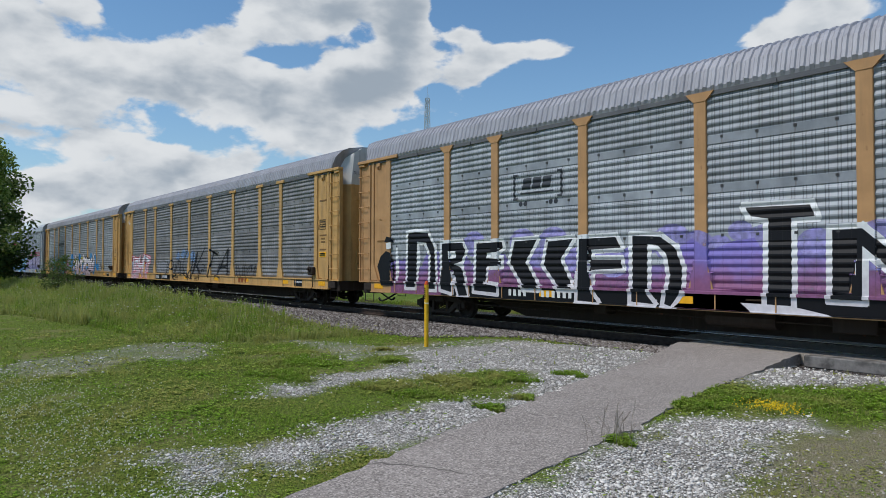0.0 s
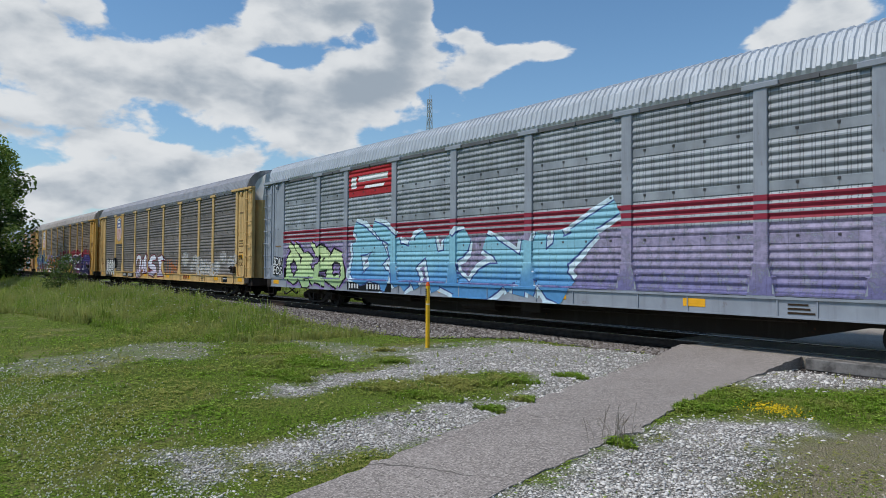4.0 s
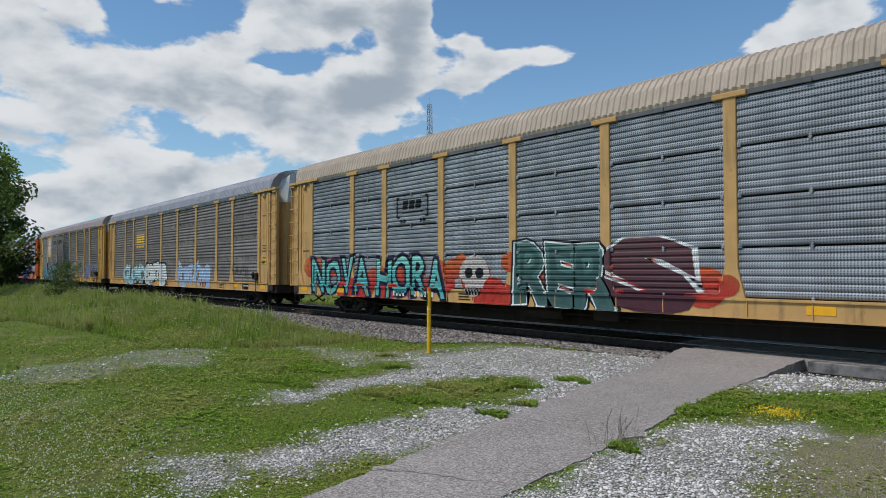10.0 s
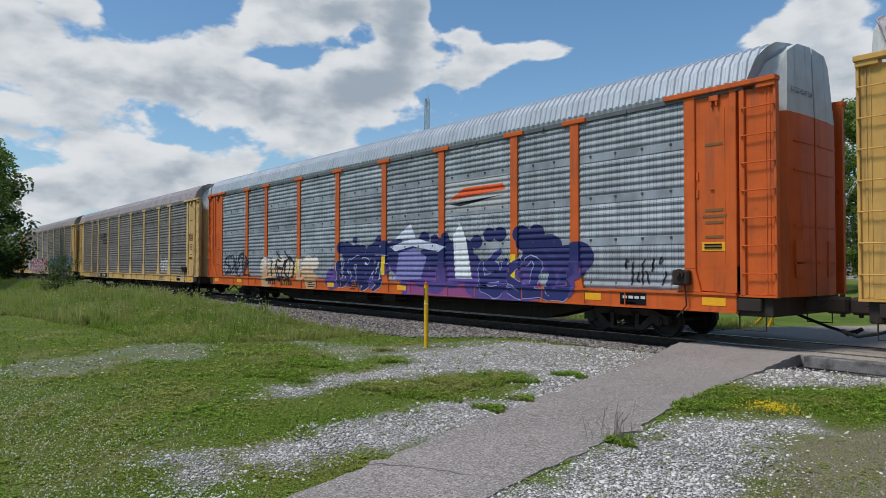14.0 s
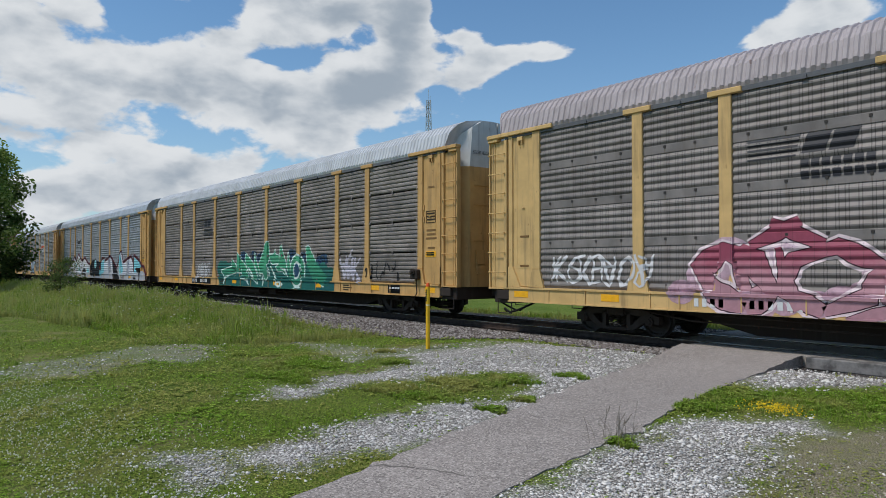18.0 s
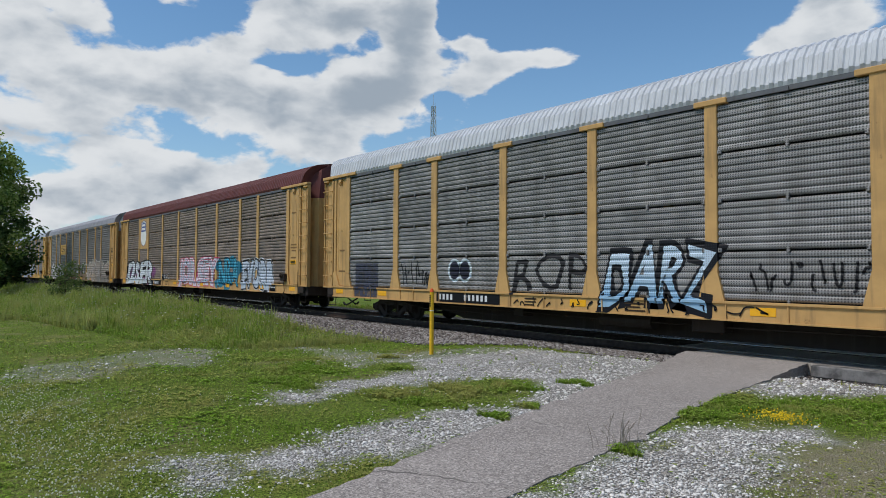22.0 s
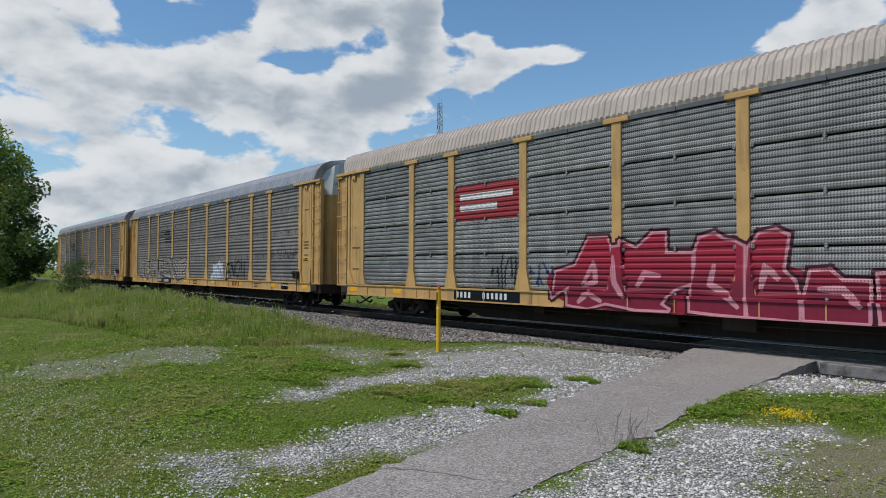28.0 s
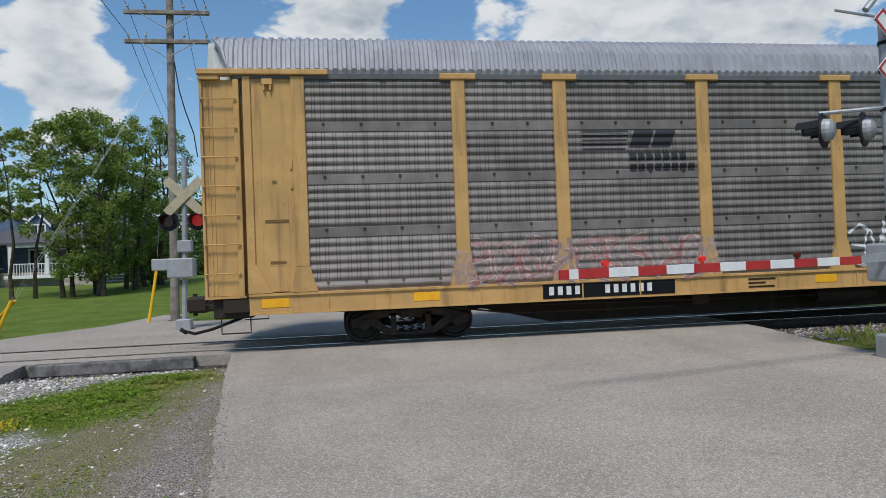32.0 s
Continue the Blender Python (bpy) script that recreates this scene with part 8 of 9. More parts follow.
    for pts in ([(9.77, 1.59), (9.86, 1.95), (10.17, 2.11), (10.69, 2.1), (10.93, 1.87), (10.79, 1.48), (10.59, 1.17), (10.95, 1.42), (11.28, 1.94), (11.35, 1.86), (11.4, 1.37), (11.54, 1.14),
                 (11.42, 1.53), (11.51, 1.96), (11.97, 2.23), (11.82, 1.79), (11.77, 1.38), (11.95, 1.02), (10.27, 0.96), (10.51, 1.48), (10.57, 1.82), (10.17, 1.88), (9.95, 1.71), (9.92, 1.42)],
                [(11.78, 1.64), (11.92, 1.79), (12.23, 2.17), (12.32, 2.09), (12.26, 1.38), (12.41, 1.08), (12.0, 1.02), (11.82, 1.32)],
                [(12.5, 1.7), (13.0, 2.05), (13.7, 2.1), (14.0, 1.85), (13.3, 1.8), (13.1, 1.6), (13.9, 1.45), (14.1, 1.05), (13.5, 0.85), (12.6, 0.92), (12.7, 1.12), (13.4, 1.15), (12.6, 1.35)],
                [(14.3, 1.95), (15.2, 2.1), (15.6, 1.8), (14.95, 1.8), (15.1, 1.2), (15.5, 0.9), (14.4, 0.85), (14.65, 1.3)],
                [(9.94, 1.09), (10.04, 1.24), (10.3, 0.95), (11.31, 1.08), (11.36, 0.94), (10.89, 0.81), (10.55, 0.71), (10.15, 0.71), (9.94, 0.83)]):
        drawn(c[5], pts, pale, wine, 0.15, 0)
    stroke(c[5], [(10.85, 0.95), (11.1, 1.2), (11.35, 0.95), (11.0, 0.88)], S((150, 104, 72)), 0.2, 2)
    for pts in ([(10.95, 1.45), (10.8, 1.1), (11.2, 1.12)], [(11.45, 1.5), (11.6, 1.1), (11.85, 1.1)], [(12.05, 1.9), (11.98, 1.4), (12.15, 1.1)]):
        stroke(c[5], pts, wine, 0.09, 2)
    tag(c[5], 13, 15.9, 17.9, 1.0, 1.8, S((206, 116, 50)), 0.07, 9)
    cloud(c[5], 14, 19.0, 26.0, 1.2, 2.1, S((206, 204, 200), None, False, fade=0.5), 12, 0.5)
    for body, lo in (("SPOR", 1.78), ("ENOK", 1.52)):
        word(c[5], body, L - 1.6, L - 0.85, lo, lo + 0.18, [(-0.015, S(BLK))], 0.0, 0.1, 2)
    tag(c[5], 16, 1.0, 1.55, 1.2, 2.0, S(BLK), 0.03, 6)
    number_box(c[5])
    # 6
    badge_shield(c[6])
    F = True
    for body, z in (("We will", 4.3), ("deliver", 3.35)):
        word(c[6], body, 2.0, 4.2, z, z + 0.42, [(0.0, S((92, 80, 72), None, F))], name="slogan")
    cloud(c[6], 17, 1.9, 7.2, 1.3, 2.2, S((214, 186, 70), None, F, fade=0.2), 16, 0.35)
    field(c[6], 13.8, 26.2, 0.69, 2.3, S((148, 36, 54), (88, 30, 66), F), 0, "graffiti_cloud", 0.3, 5)
    cloud(c[6], 18, 13.9, 26.0, 2.0, 2.65, S((148, 36, 54), None, F), 26, 0.42)
    cloud(c[6], 19, 19.4, 26.0, 1.2, 2.2, S((50, 40, 92), None, F), 16, 0.4, 1)
    wild(c[6], 61, 5, 1.7, 7.0, 0.8, 2.05, [(0.22, S((126, 196, 214), None, F)), (0.1, S((20, 26, 54), None, F)), (0.0, S((64, 92, 140), (120, 48, 66), F))], 0.4, first=1)
    cloud(c[6], 20, 7.4, 14.0, 1.1, 2.3, S((138, 116, 196), None, F), 22, 0.42)
    field(c[6], 7.4, 14.0, 0.69, 1.25, S((216, 212, 210), None, F), 1, "graffiti_base")
    word(c[6], "JANE", 7.8, 13.6, 1.0, 2.1, [(0.1, S((238, 214, 222), None, F)), (0.075, S((42, 22, 40), None, F)), (0.02, S((226, 108, 52), (240, 150, 78), F))], 0.0, 0.5, 4, "graffiti", 2)
    word(c[6], "ACSKO", 14.1, 19.1, 0.82, 2.2, [(0.1, S((52, 20, 36), None, F)), (0.075, S((226, 236, 238), (226, 196, 60), F)), (0.02, S((52, 20, 36), None, F)), (0.0, S((206, 222, 226), (226, 186, 40), F))], 0.5, 0.7, 4, first=2)
    word(c[6], "GI", 19.4, 22.6, 0.8, 2.2, [(0.08, S((232, 234, 240), None, F)), (0.05, S((34, 28, 66), (96, 40, 96), F))], 0.0, 0.4, 4, first=2)
    wild(c[6], 63, 3, 22.8, 25.8, 0.85, 2.1, [(0.16, S((232, 234, 240), None, F)), (0.08, S((30, 26, 60), None, F)), (0.0, S((66, 54, 126), (40, 38, 84), F))], 0.5, first=2)
    # 7
    plate = lambda a, b: put("steel_plate", cached(("steel_plate", a), lambda bm: (bbox(bm, a + 0.12, b - 0.12, FACE + 0.01, PANEL + 0.02, 1.06, 4.88, 0.01), box(bm, (a + b) / 2 - 0.02, (a + b) / 2 + 0.02, FACE, FACE + 0.02, 1.06, 4.88))), P["tan"], c[7], None, "tan riveted steel plate")
    plate(POSTS[0], POSTS[1])
    plate(POSTS[6], POSTS[7])
    badge_bars(c[7])
    cloud(c[7], 23, 1.8, 21.4, 1.0, 2.3, S((62, 44, 92)), 60, 0.42)
    cloud(c[7], 24, 1.8, 21.0, 0.8, 1.6, S((34, 36, 44)), 44, 0.45, 1)
    wild(c[7], 71, 5, 2.2, 8.6, 0.8, 2.05, [(0.34, S((20, 22, 28))), (0.1, S((120, 206, 216))), (0.02, S((20, 22, 28))), (-0.06, S((150, 116, 50), (52, 46, 38)))], 0.34, first=2)
    word(c[7], "GUK", 8.4, 11.2, 0.75, 1.95, [(0.11, S((20, 22, 28))), (0.05, S((110, 206, 216))), (0.0, S((26, 28, 36)))], 0.4, 0.6, 2, first=5)
    word(c[7], "STEKO", 12.0, 20.9, 0.8, 2.05, [(0.13, S((20, 22, 28))), (0.07, S((120, 206, 212))), (0.05, S((20, 22, 28))), (0.0, S((120, 96, 48), (44, 44, 40)))], 0.8, 0.8, 3, first=2)
    word(c[7], "JAWS", 21.0, 24.7, 1.05, 2.1, [(0.09, S((220, 150, 100), (214, 120, 130)))], 0.5, 0.3, 3, first=2)
    word(c[7], "JAWS", 21.35, 25.1, 1.05, 2.1, [(0.03, S((92, 176, 206), (60, 160, 150)))], 0.5, 0.3, 3, first=3)
    wild(c[7], 74, 3, 1.0, 1.7, 2.3, 3.2, [(0.05, S((222, 214, 206)))], 0.05, first=2)
    number_box(c[7], (150, 112, 66), (40, 34, 30), 7.7)
    # 8
    badge_bracket(c[8])
    cloud(c[8], 25, 1.6, 18.2, 0.9, 1.95, S((214, 104, 52), (196, 62, 52), F, fade=0.1), 50, 0.45)
    word(c[8], "NOVA", 1.9, 5.7, 0.82, 1.95, [(0.1, S((58, 40, 84), None, F)), (0.07, S(BLK, None, F)), (0.02, S((132, 206, 196), (92, 180, 178), F))], 0.0, 0.4, 5, "graffiti", 1)
    word(c[8], "HORA", 6.2, 9.7, 0.82, 1.95, [(0.1, S((58, 40, 84), None, F)), (0.07, S(BLK, None, F)), (0.02, S((132, 206, 196), (92, 180, 178), F))], 0.0, 0.4, 6, "graffiti", 1)
    shape(c[8], [(10.9 + 0.62 * math.cos(a * 0.35) * (1 if math.sin(a * 0.35) > -0.3 else 0.7), 1.42 + 0.58 * math.sin(a * 0.35)) for a in range(18)], S((196, 186, 180), None, F), 2, "graffiti")
    for x in (10.68, 11.12):
        shape(c[8], [(x + 0.17 * math.cos(a * 0.628), 1.5 + 0.15 * math.sin(a * 0.628)) for a in range(10)], S(BLK, None, F), 3, "graffiti")
    for i in range(5):
        field(c[8], 10.62 + 0.12 * i, 10.7 + 0.12 * i, 0.9, 1.08, S(BLK, None, F), 3, "graffiti")
    cloud(c[8], 82, 15.6, 17.6, 1.2, 1.9, S((170, 40, 60), None, F), 8, 0.36, 1)
    word(c[8], "RER", 12.6, 15.4, 0.8, 2.1, [(0.12, S((30, 34, 36), None, F)), (0.09, S((224, 226, 224), None, F)), (0.065, S((84, 124, 118), (72, 100, 98), F)), (0.0, S((62, 92, 90), None, F))], 0.0, 0.4, 4, first=2)
    word(c[8], "S", 15.5, 17.2, 0.8, 2.1, [(0.1, S((224, 226, 224), None, F)), (0.075, S((96, 66, 70), (84, 50, 58), F))], 0.0, 0.4, 4, first=2)
    number_box(c[8], (60, 40, 34), (222, 220, 214), 7.0, False)
    # 9
    badge_panel(c[9], (150, 142, 134), 3.0, 3.95, [(7.2, 7.7, 3.3, 3.85), (7.8, 8.25, 3.3, 3.85), (8.35, 8.9, 3.3, 3.85), (7.2, 8.9, 3.05, 3.17)], (226, 178, 52), 7.15, 8.95)
    word(c[9], "GLSMO", 4.5, 9.2, 0.82, 1.8, [(0.1, S((54, 84, 88))), (0.085, S((168, 206, 212))), (0.03, S((70, 120, 124))), (0.015, S((196, 222, 228), (176, 212, 212)))], 0.2, 0.7, 4)
    wild(c[9], 92, 3, 9.4, 13.3, 0.85, 1.8, [(0.3, S((30, 30, 34))), (0.06, S((206, 210, 206)))], 0.5, spikes=False)
    wild(c[9], 93, 6, 15.4, 20.4, 0.8, 1.75, [(0.1, S((206, 214, 222))), (0.0, S((150, 176, 206)))], 0.26)
    word(c[9], "SAVER", 23.1, 24.9, 1.3, 1.8, [(-0.025, S((60, 58, 56)))], 0.1, 0.4, 4)
    number_box(c[9])
    # 10
    badge_shield(c[10])
    word(c[10], "BUILDING", 7.4, 9.3, 4.14, 4.42, [(0.012, S((10, 10, 12)))], name="slogan", first=1)
    word(c[10], "AMERICA", 9.7, 11.5, 4.14, 4.42, [(0.012, S((10, 10, 12)))], name="slogan", first=1)
    ink, sky_blue = S((24, 32, 52)), S((86, 164, 196), (74, 140, 176))
    body = [(2.05, 0.9), (2.53, 1.29), (2.82, 2.35), (3.33, 1.97), (3.71, 2.0), (3.98, 1.67), (4.25, 2.23), (4.51, 2.36), (4.76, 2.18), (4.84, 1.84), (5.24, 1.7), (5.4, 1.86), (6.64, 2.19),
            (6.97, 2.12), (7.1, 1.84), (7.54, 2.19), (8.58, 2.29), (8.74, 2.25), (8.55, 1.93), (9.04, 1.97), (9.49, 2.17), (9.63, 2.32), (9.84, 2.21), (9.48, 1.7), (9.41, 1.39), (9.08, 1.06),
            (9.66, 1.11), (10.16, 1.3), (9.75, 0.72), (2.93, 0.72), (2.63, 0.84)]
    drawn(c[10], body, sky_blue, S((206, 222, 230)), 0.09, 0)
    field(c[10], 4.9, 9.7, 0.71, 0.88, ink, 2, "graffiti_base", 0.08, 6)
    cloud(c[10], 106, 3.0, 9.2, 1.1, 1.9, S((176, 212, 224), None, False, fade=0.25), 16, 0.2, 2)
    shape(c[10], [(4.2, 1.75), (4.45, 2.22), (4.62, 2.15), (4.4, 1.75)], S((214, 226, 230)), 3, "graffiti")
    shape(c[10], [(6.3, 1.6), (6.5, 1.9), (7.0, 1.75), (6.95, 1.5)], S((214, 226, 230)), 3, "graffiti")
    lines = ([(2.05, 0.94), (2.53, 1.22), (2.82, 2.34), (2.94, 1.07)], [(2.82, 2.34), (3.23, 1.97), (3.08, 1.67)], [(3.08, 1.64), (3.66, 2.0), (3.84, 1.85), (3.42, 1.42), (4.07, 1.1)],
             [(4.07, 1.74), (4.42, 2.33), (4.72, 2.29), (4.76, 1.84), (5.24, 1.7), (4.96, 1.19)], [(4.84, 1.84), (4.67, 1.32), (5.0, 1.12), (5.63, 1.6)],
             [(5.32, 1.8), (6.64, 2.19), (6.57, 1.91), (6.77, 1.81), (6.77, 2.06)], [(6.22, 1.6), (6.5, 1.72), (6.5, 1.47), (7.9, 1.63)], [(6.0, 1.28), (5.93, 1.02), (6.21, 0.75)],
             [(7.29, 1.84), (7.54, 2.19), (7.72, 2.09), (8.58, 2.29), (8.52, 2.21), (8.21, 1.82)], [(8.21, 1.82), (8.57, 1.96), (9.49, 2.14), (9.65, 2.29), (9.82, 2.21), (9.43, 1.65), (8.46, 1.38)],
             [(7.41, 1.54), (7.66, 1.19), (8.01, 1.03), (9.09, 1.22), (9.39, 1.55)], [(6.77, 1.48), (7.23, 1.54), (7.35, 1.3), (7.28, 0.8)], [(8.56, 1.02), (9.66, 1.11), (10.16, 1.3)], [(9.75, 0.74), (10.16, 1.2)])
    for pts in lines:
        stroke(c[10], pts, ink, 0.13, 5)
        stroke(c[10], [(x - 0.09, z + 0.05) for x, z in pts], S((214, 230, 236)), 0.04, 4)
    tag(c[10], 107, 9.95, 11.6, 1.45, 1.8, S((206, 206, 206)), 0.03, 12)
    cloud(c[10], 105, 13.9, 17.6, 1.0, 1.95, S((120, 186, 200), None, False, fade=0.3), 12, 0.32)
    word(c[10], "STKLY", 13.9, 17.8, 0.75, 2.15, [(0.1, S((40, 32, 34))), (0.07, S((214, 214, 208))), (0.035, S((120, 112, 100), (104, 78, 78)))], 0.7, 0.7, 4, first=1)
    wild(c[10], 103, 4, 21.2, 23.0, 1.0, 1.9, [(0.0, S((112, 122, 160)))], 0.26)
    wild(c[10], 104, 5, 23.3, 25.6, 1.15, 1.8, [(0.02, S((60, 62, 70)))], 0.09, spikes=False)
    cloud(c[10], 26, 21.2, 25.7, 1.6, 2.0, S((150, 160, 186), None, False, fade=0.45), 14, 0.3)
    number_box(c[10], BLK, (216, 216, 214), 6.8)
    # 11
    badge_swoosh(c[11])
    wild(c[11], 111, 4, 2.0, 4.9, 1.1, 2.0, [(0.02, S((40, 42, 48)))], 0.1, spikes=False)
    cloud(c[11], 27, 6.3, 11.0, 0.8, 1.8, S((224, 214, 200), (196, 160, 120)), 14, 0.45)
    wild(c[11], 112, 3, 6.6, 9.0, 0.95, 1.85, [(0.02, S((34, 36, 44)))], 0.12, first=1)
    cloud(c[11], 28, 12.0, 23.2, 0.9, 2.2, S((44, 48, 96), (92, 74, 138)), 60, 0.5)
    cloud(c[11], 29, 12.4, 22.8, 2.0, 2.5, S((44, 48, 96)), 22, 0.24)
    field(c[11], 16.6, 22.0, 0.69, 1.15, S((152, 82, 132)), 1, "graffiti_base", 0.08, 4)
    wild(c[11], 113, 4, 12.4, 15.4, 0.9, 1.8, [(0.08, S((196, 200, 214))), (0.02, S((44, 48, 96)))], 0.3, first=1)
    shape(c[11], [(15.6, 2.15), (16.9, 2.4), (18.4, 2.1), (18.1, 1.95), (16.8, 2.15), (15.9, 2.0)], S((206, 210, 226)), 2, "graffiti")
    shape(c[11], [(15.9, 2.4), (16.7, 2.85), (17.0, 2.35)], S((206, 210, 226)), 2, "graffiti")
    shape(c[11], [(15.9, 1.1), (16.1, 1.95), (16.9, 2.1), (17.5, 1.8), (17.2, 1.15)], S((128, 126, 178)), 2, "graffiti")
    shape(c[11], [(18.8, 1.2), (18.7, 2.4), (19.0, 2.75), (19.25, 2.3), (19.5, 1.2)], S((224, 226, 230)), 2, "graffiti")
    wild(c[11], 114, 4, 19.8, 23.0, 0.9, 1.7, [(0.06, S((150, 160, 190))), (0.0, S((54, 56, 110)))], 0.3, first=2)
    for x in (9.35, 15.3, 21.1):
        field(c[11], x - 0.1, x + 0.1, 1.25, 1.85, S((236, 196, 40)), 3, "painted_mark")
    tag(c[11], 30, 24.4, 25.5, 1.2, 1.7, S((40, 42, 48)), 0.04, 8)
    number_box(c[11], (196, 92, 40), (40, 34, 30), 6.8, False)
    # 12
    badge_bars(c[12])
    tag(c[12], 31, 1.0, 1.6, 1.7, 2.1, S(BLK), 0.03, 6)
    wild(c[12], 121, 3, 21.5, 22.8, 1.2, 1.8, [(0.05, S((214, 214, 210), None, False, fade=0.3))], 0.12)
    number_box(c[12])
    # 13
    badge_bars(c[13])
    wild(c[13], 131, 6, 2.2, 5.0, 1.15, 1.8, [(0.02, S((206, 204, 204)))], 0.07, spikes=False)
    cloud(c[13], 32, 5.6, 15.4, 0.8, 2.0, S((214, 184, 196), (196, 160, 172), False, fade=0.1), 34, 0.42)
    wild(c[13], 132, 6, 6.0, 14.8, 0.85, 2.0, [(0.16, S((226, 206, 208))), (0.04, S((58, 30, 40))), (0.0, S((150, 74, 92), (176, 132, 140)))], 0.42, first=1)
    cloud(c[13], 33, 16.2, 26.0, 0.9, 2.2, S((46, 140, 128), (30, 110, 104)), 40, 0.5)
    word(c[13], "ESKAPES", 17.1, 25.8, 0.8, 2.05, [(0.12, S((26, 44, 84))), (0.08, S((176, 206, 236))), (0.06, S((54, 50, 100))), (0.0, S((150, 136, 200), (214, 140, 160)))], 0.8, 0.8, 5, first=1)
    tag(c[13], 34, L - 1.5, L - 0.95, 2.2, 2.75, S(BLK), 0.03, 7)
    number_box(c[13], BLK, (216, 216, 214), 5.8, False)
    # 14
    badge_bars(c[14])
    cloud(c[14], 35, 10.2, 20.7, 0.8, 1.7, S((46, 118, 104), (36, 100, 92), F), 46, 0.48)
    field(c[14], 10.2, 21.0, 0.69, 1.0, S((34, 92, 92)), 0, "graffiti_base")
    cloud(c[14], 145, 12.4, 20.6, 1.7, 2.15, S((40, 74, 104), None, F, fade=0.25), 14, 0.34)
    leaf, froth = S((78, 168, 126), (52, 134, 104), F), S((214, 232, 222), None, F)
    for pts in ([(10.3, 1.37), (11.5, 1.54), (12.3, 1.5), (12.3, 1.32), (10.7, 1.11)], [(11.6, 1.93), (12.1, 1.6), (12.1, 1.32), (11.6, 1.52)], [(12.3, 2.17), (12.6, 2.02), (12.7, 1.29), (12.3, 1.32)],
                [(12.6, 1.88), (13.1, 1.64), (13.4, 1.34), (13.5, 0.94), (12.8, 1.05), (12.7, 1.47)],
                [(13.2, 2.15), (14.0, 1.7), (14.4, 1.1), (14.5, 0.85), (14.1, 1.02), (13.6, 1.27), (13.3, 1.54), (13.1, 1.95)],
                [(14.1, 2.16), (14.4, 1.67), (14.8, 1.02), (14.5, 1.29), (14.1, 1.67)],
                [(14.5, 1.61), (14.8, 1.98), (15.3, 2.58), (15.5, 2.6), (15.6, 1.97), (15.4, 1.61), (15.6, 1.25), (15.5, 1.04), (15.3, 1.0), (15.2, 1.18), (15.0, 1.3), (14.7, 1.29)],
                [(15.6, 2.06), (16.0, 2.07), (16.1, 2.25), (16.2, 2.06), (16.5, 2.0), (16.5, 1.7), (16.2, 1.7), (15.9, 1.67), (15.7, 1.76)],
                [(16.5, 1.67), (16.6, 2.37), (16.7, 2.42), (16.9, 2.0), (17.1, 1.72), (17.2, 1.18), (16.8, 1.39), (16.4, 1.38), (16.2, 1.55)],
                [(17.3, 2.12), (17.5, 1.53), (17.8, 1.15), (18.0, 0.85), (17.9, 0.72), (17.6, 0.98), (17.4, 1.19), (17.2, 1.61)],
                [(18.8, 2.3), (19.0, 2.35), (19.6, 1.7), (20.4, 1.2), (20.2, 0.85), (19.3, 1.1), (18.9, 1.6)]):
        drawn(c[14], pts, leaf, froth, 0.1, 1)
    for r, mt, ly in ((0.66, froth, 2), (0.58, leaf, 3), (0.36, froth, 4), (0.27, S((40, 74, 104), None, F), 5)):
        shape(c[14], [(18.1 + r * math.cos(a * 0.3142), 1.42 + r * math.sin(a * 0.3142)) for a in range(20)], mt, ly, "graffiti")
    for pts in ([(13.2, 1.3), (13.5, 1.5), (13.9, 1.2), (14.0, 1.05)], [(16.6, 1.5), (17.0, 1.45), (17.3, 1.15)], [(15.7, 1.6), (16.1, 1.2), (16.3, 0.95)], [(12.8, 1.1), (13.4, 0.95), (13.6, 0.75)],
                [(15.0, 1.25), (15.1, 0.95), (15.05, 0.75)], [(10.7, 0.75), (10.9, 1.0), (11.2, 1.1)], [(16.2, 0.85), (16.5, 0.95), (16.9, 0.85), (16.5, 0.75), (16.2, 0.85)], [(17.7, 1.0), (18.0, 0.78), (18.4, 0.75)]):
        stroke(c[14], pts, froth, 0.09, 3)
    wild(c[14], 142, 5, 7.0, 8.8, 1.05, 1.75, [(0.02, S((206, 206, 206), None, F))], 0.06, first=1)
    wild(c[14], 143, 3, 21.3, 22.6, 1.1, 1.9, [(0.02, S((196, 190, 200), None, F))], 0.12, first=1)
    tag(c[14], 36, 23.0, 25.0, 1.15, 1.7, S(BLK, None, F), 0.05, 8)
    number_box(c[14], BLK, (216, 216, 214), 6.4)
    # 15
    badge_bracket(c[15])
    field(c[15], 1.85, 27.0, 0.69, 1.25, S((176, 178, 182)), 0, "graffiti_base", 0.05, 7)
    ink, wine, pale, ice, ash = S((30, 30, 34)), S((112, 34, 50)), S((206, 208, 212), (184, 186, 192)), S((124, 196, 206)), S((160, 164, 172))
    shape(c[15], [(1.89, 2.02), (2.5, 2.12), (3.3, 2.04), (4.1, 2.16), (4.71, 2.1), (5.73, 2.12), (4.8, 1.11), (1.9, 0.93)], ink, 1, "graffiti")
    for x in (2.3, 3.1, 4.2, 5.0):
        shape(c[15], [(x, 2.05), (x + 0.3, 2.05), (x + 0.34, 2.36), (x + 0.05, 2.32)], ink, 1, "graffiti")
    shape(c[15], [(3.86, 0.86), (4.8, 1.63), (5.65, 1.9), (6.43, 2.47), (6.86, 2.17), (7.13, 2.02), (7.4, 2.22), (7.98, 2.66), (8.78, 2.17), (9.5, 2.05), (10.3, 2.3), (11.2, 1.9), (12.3, 1.7), (12.4, 0.86)], pale, 2, "graffiti")
    shape(c[15], [(9.3, 0.86), (9.9, 1.5), (10.6, 1.3), (10.9, 0.86)], ink, 3, "graffiti")
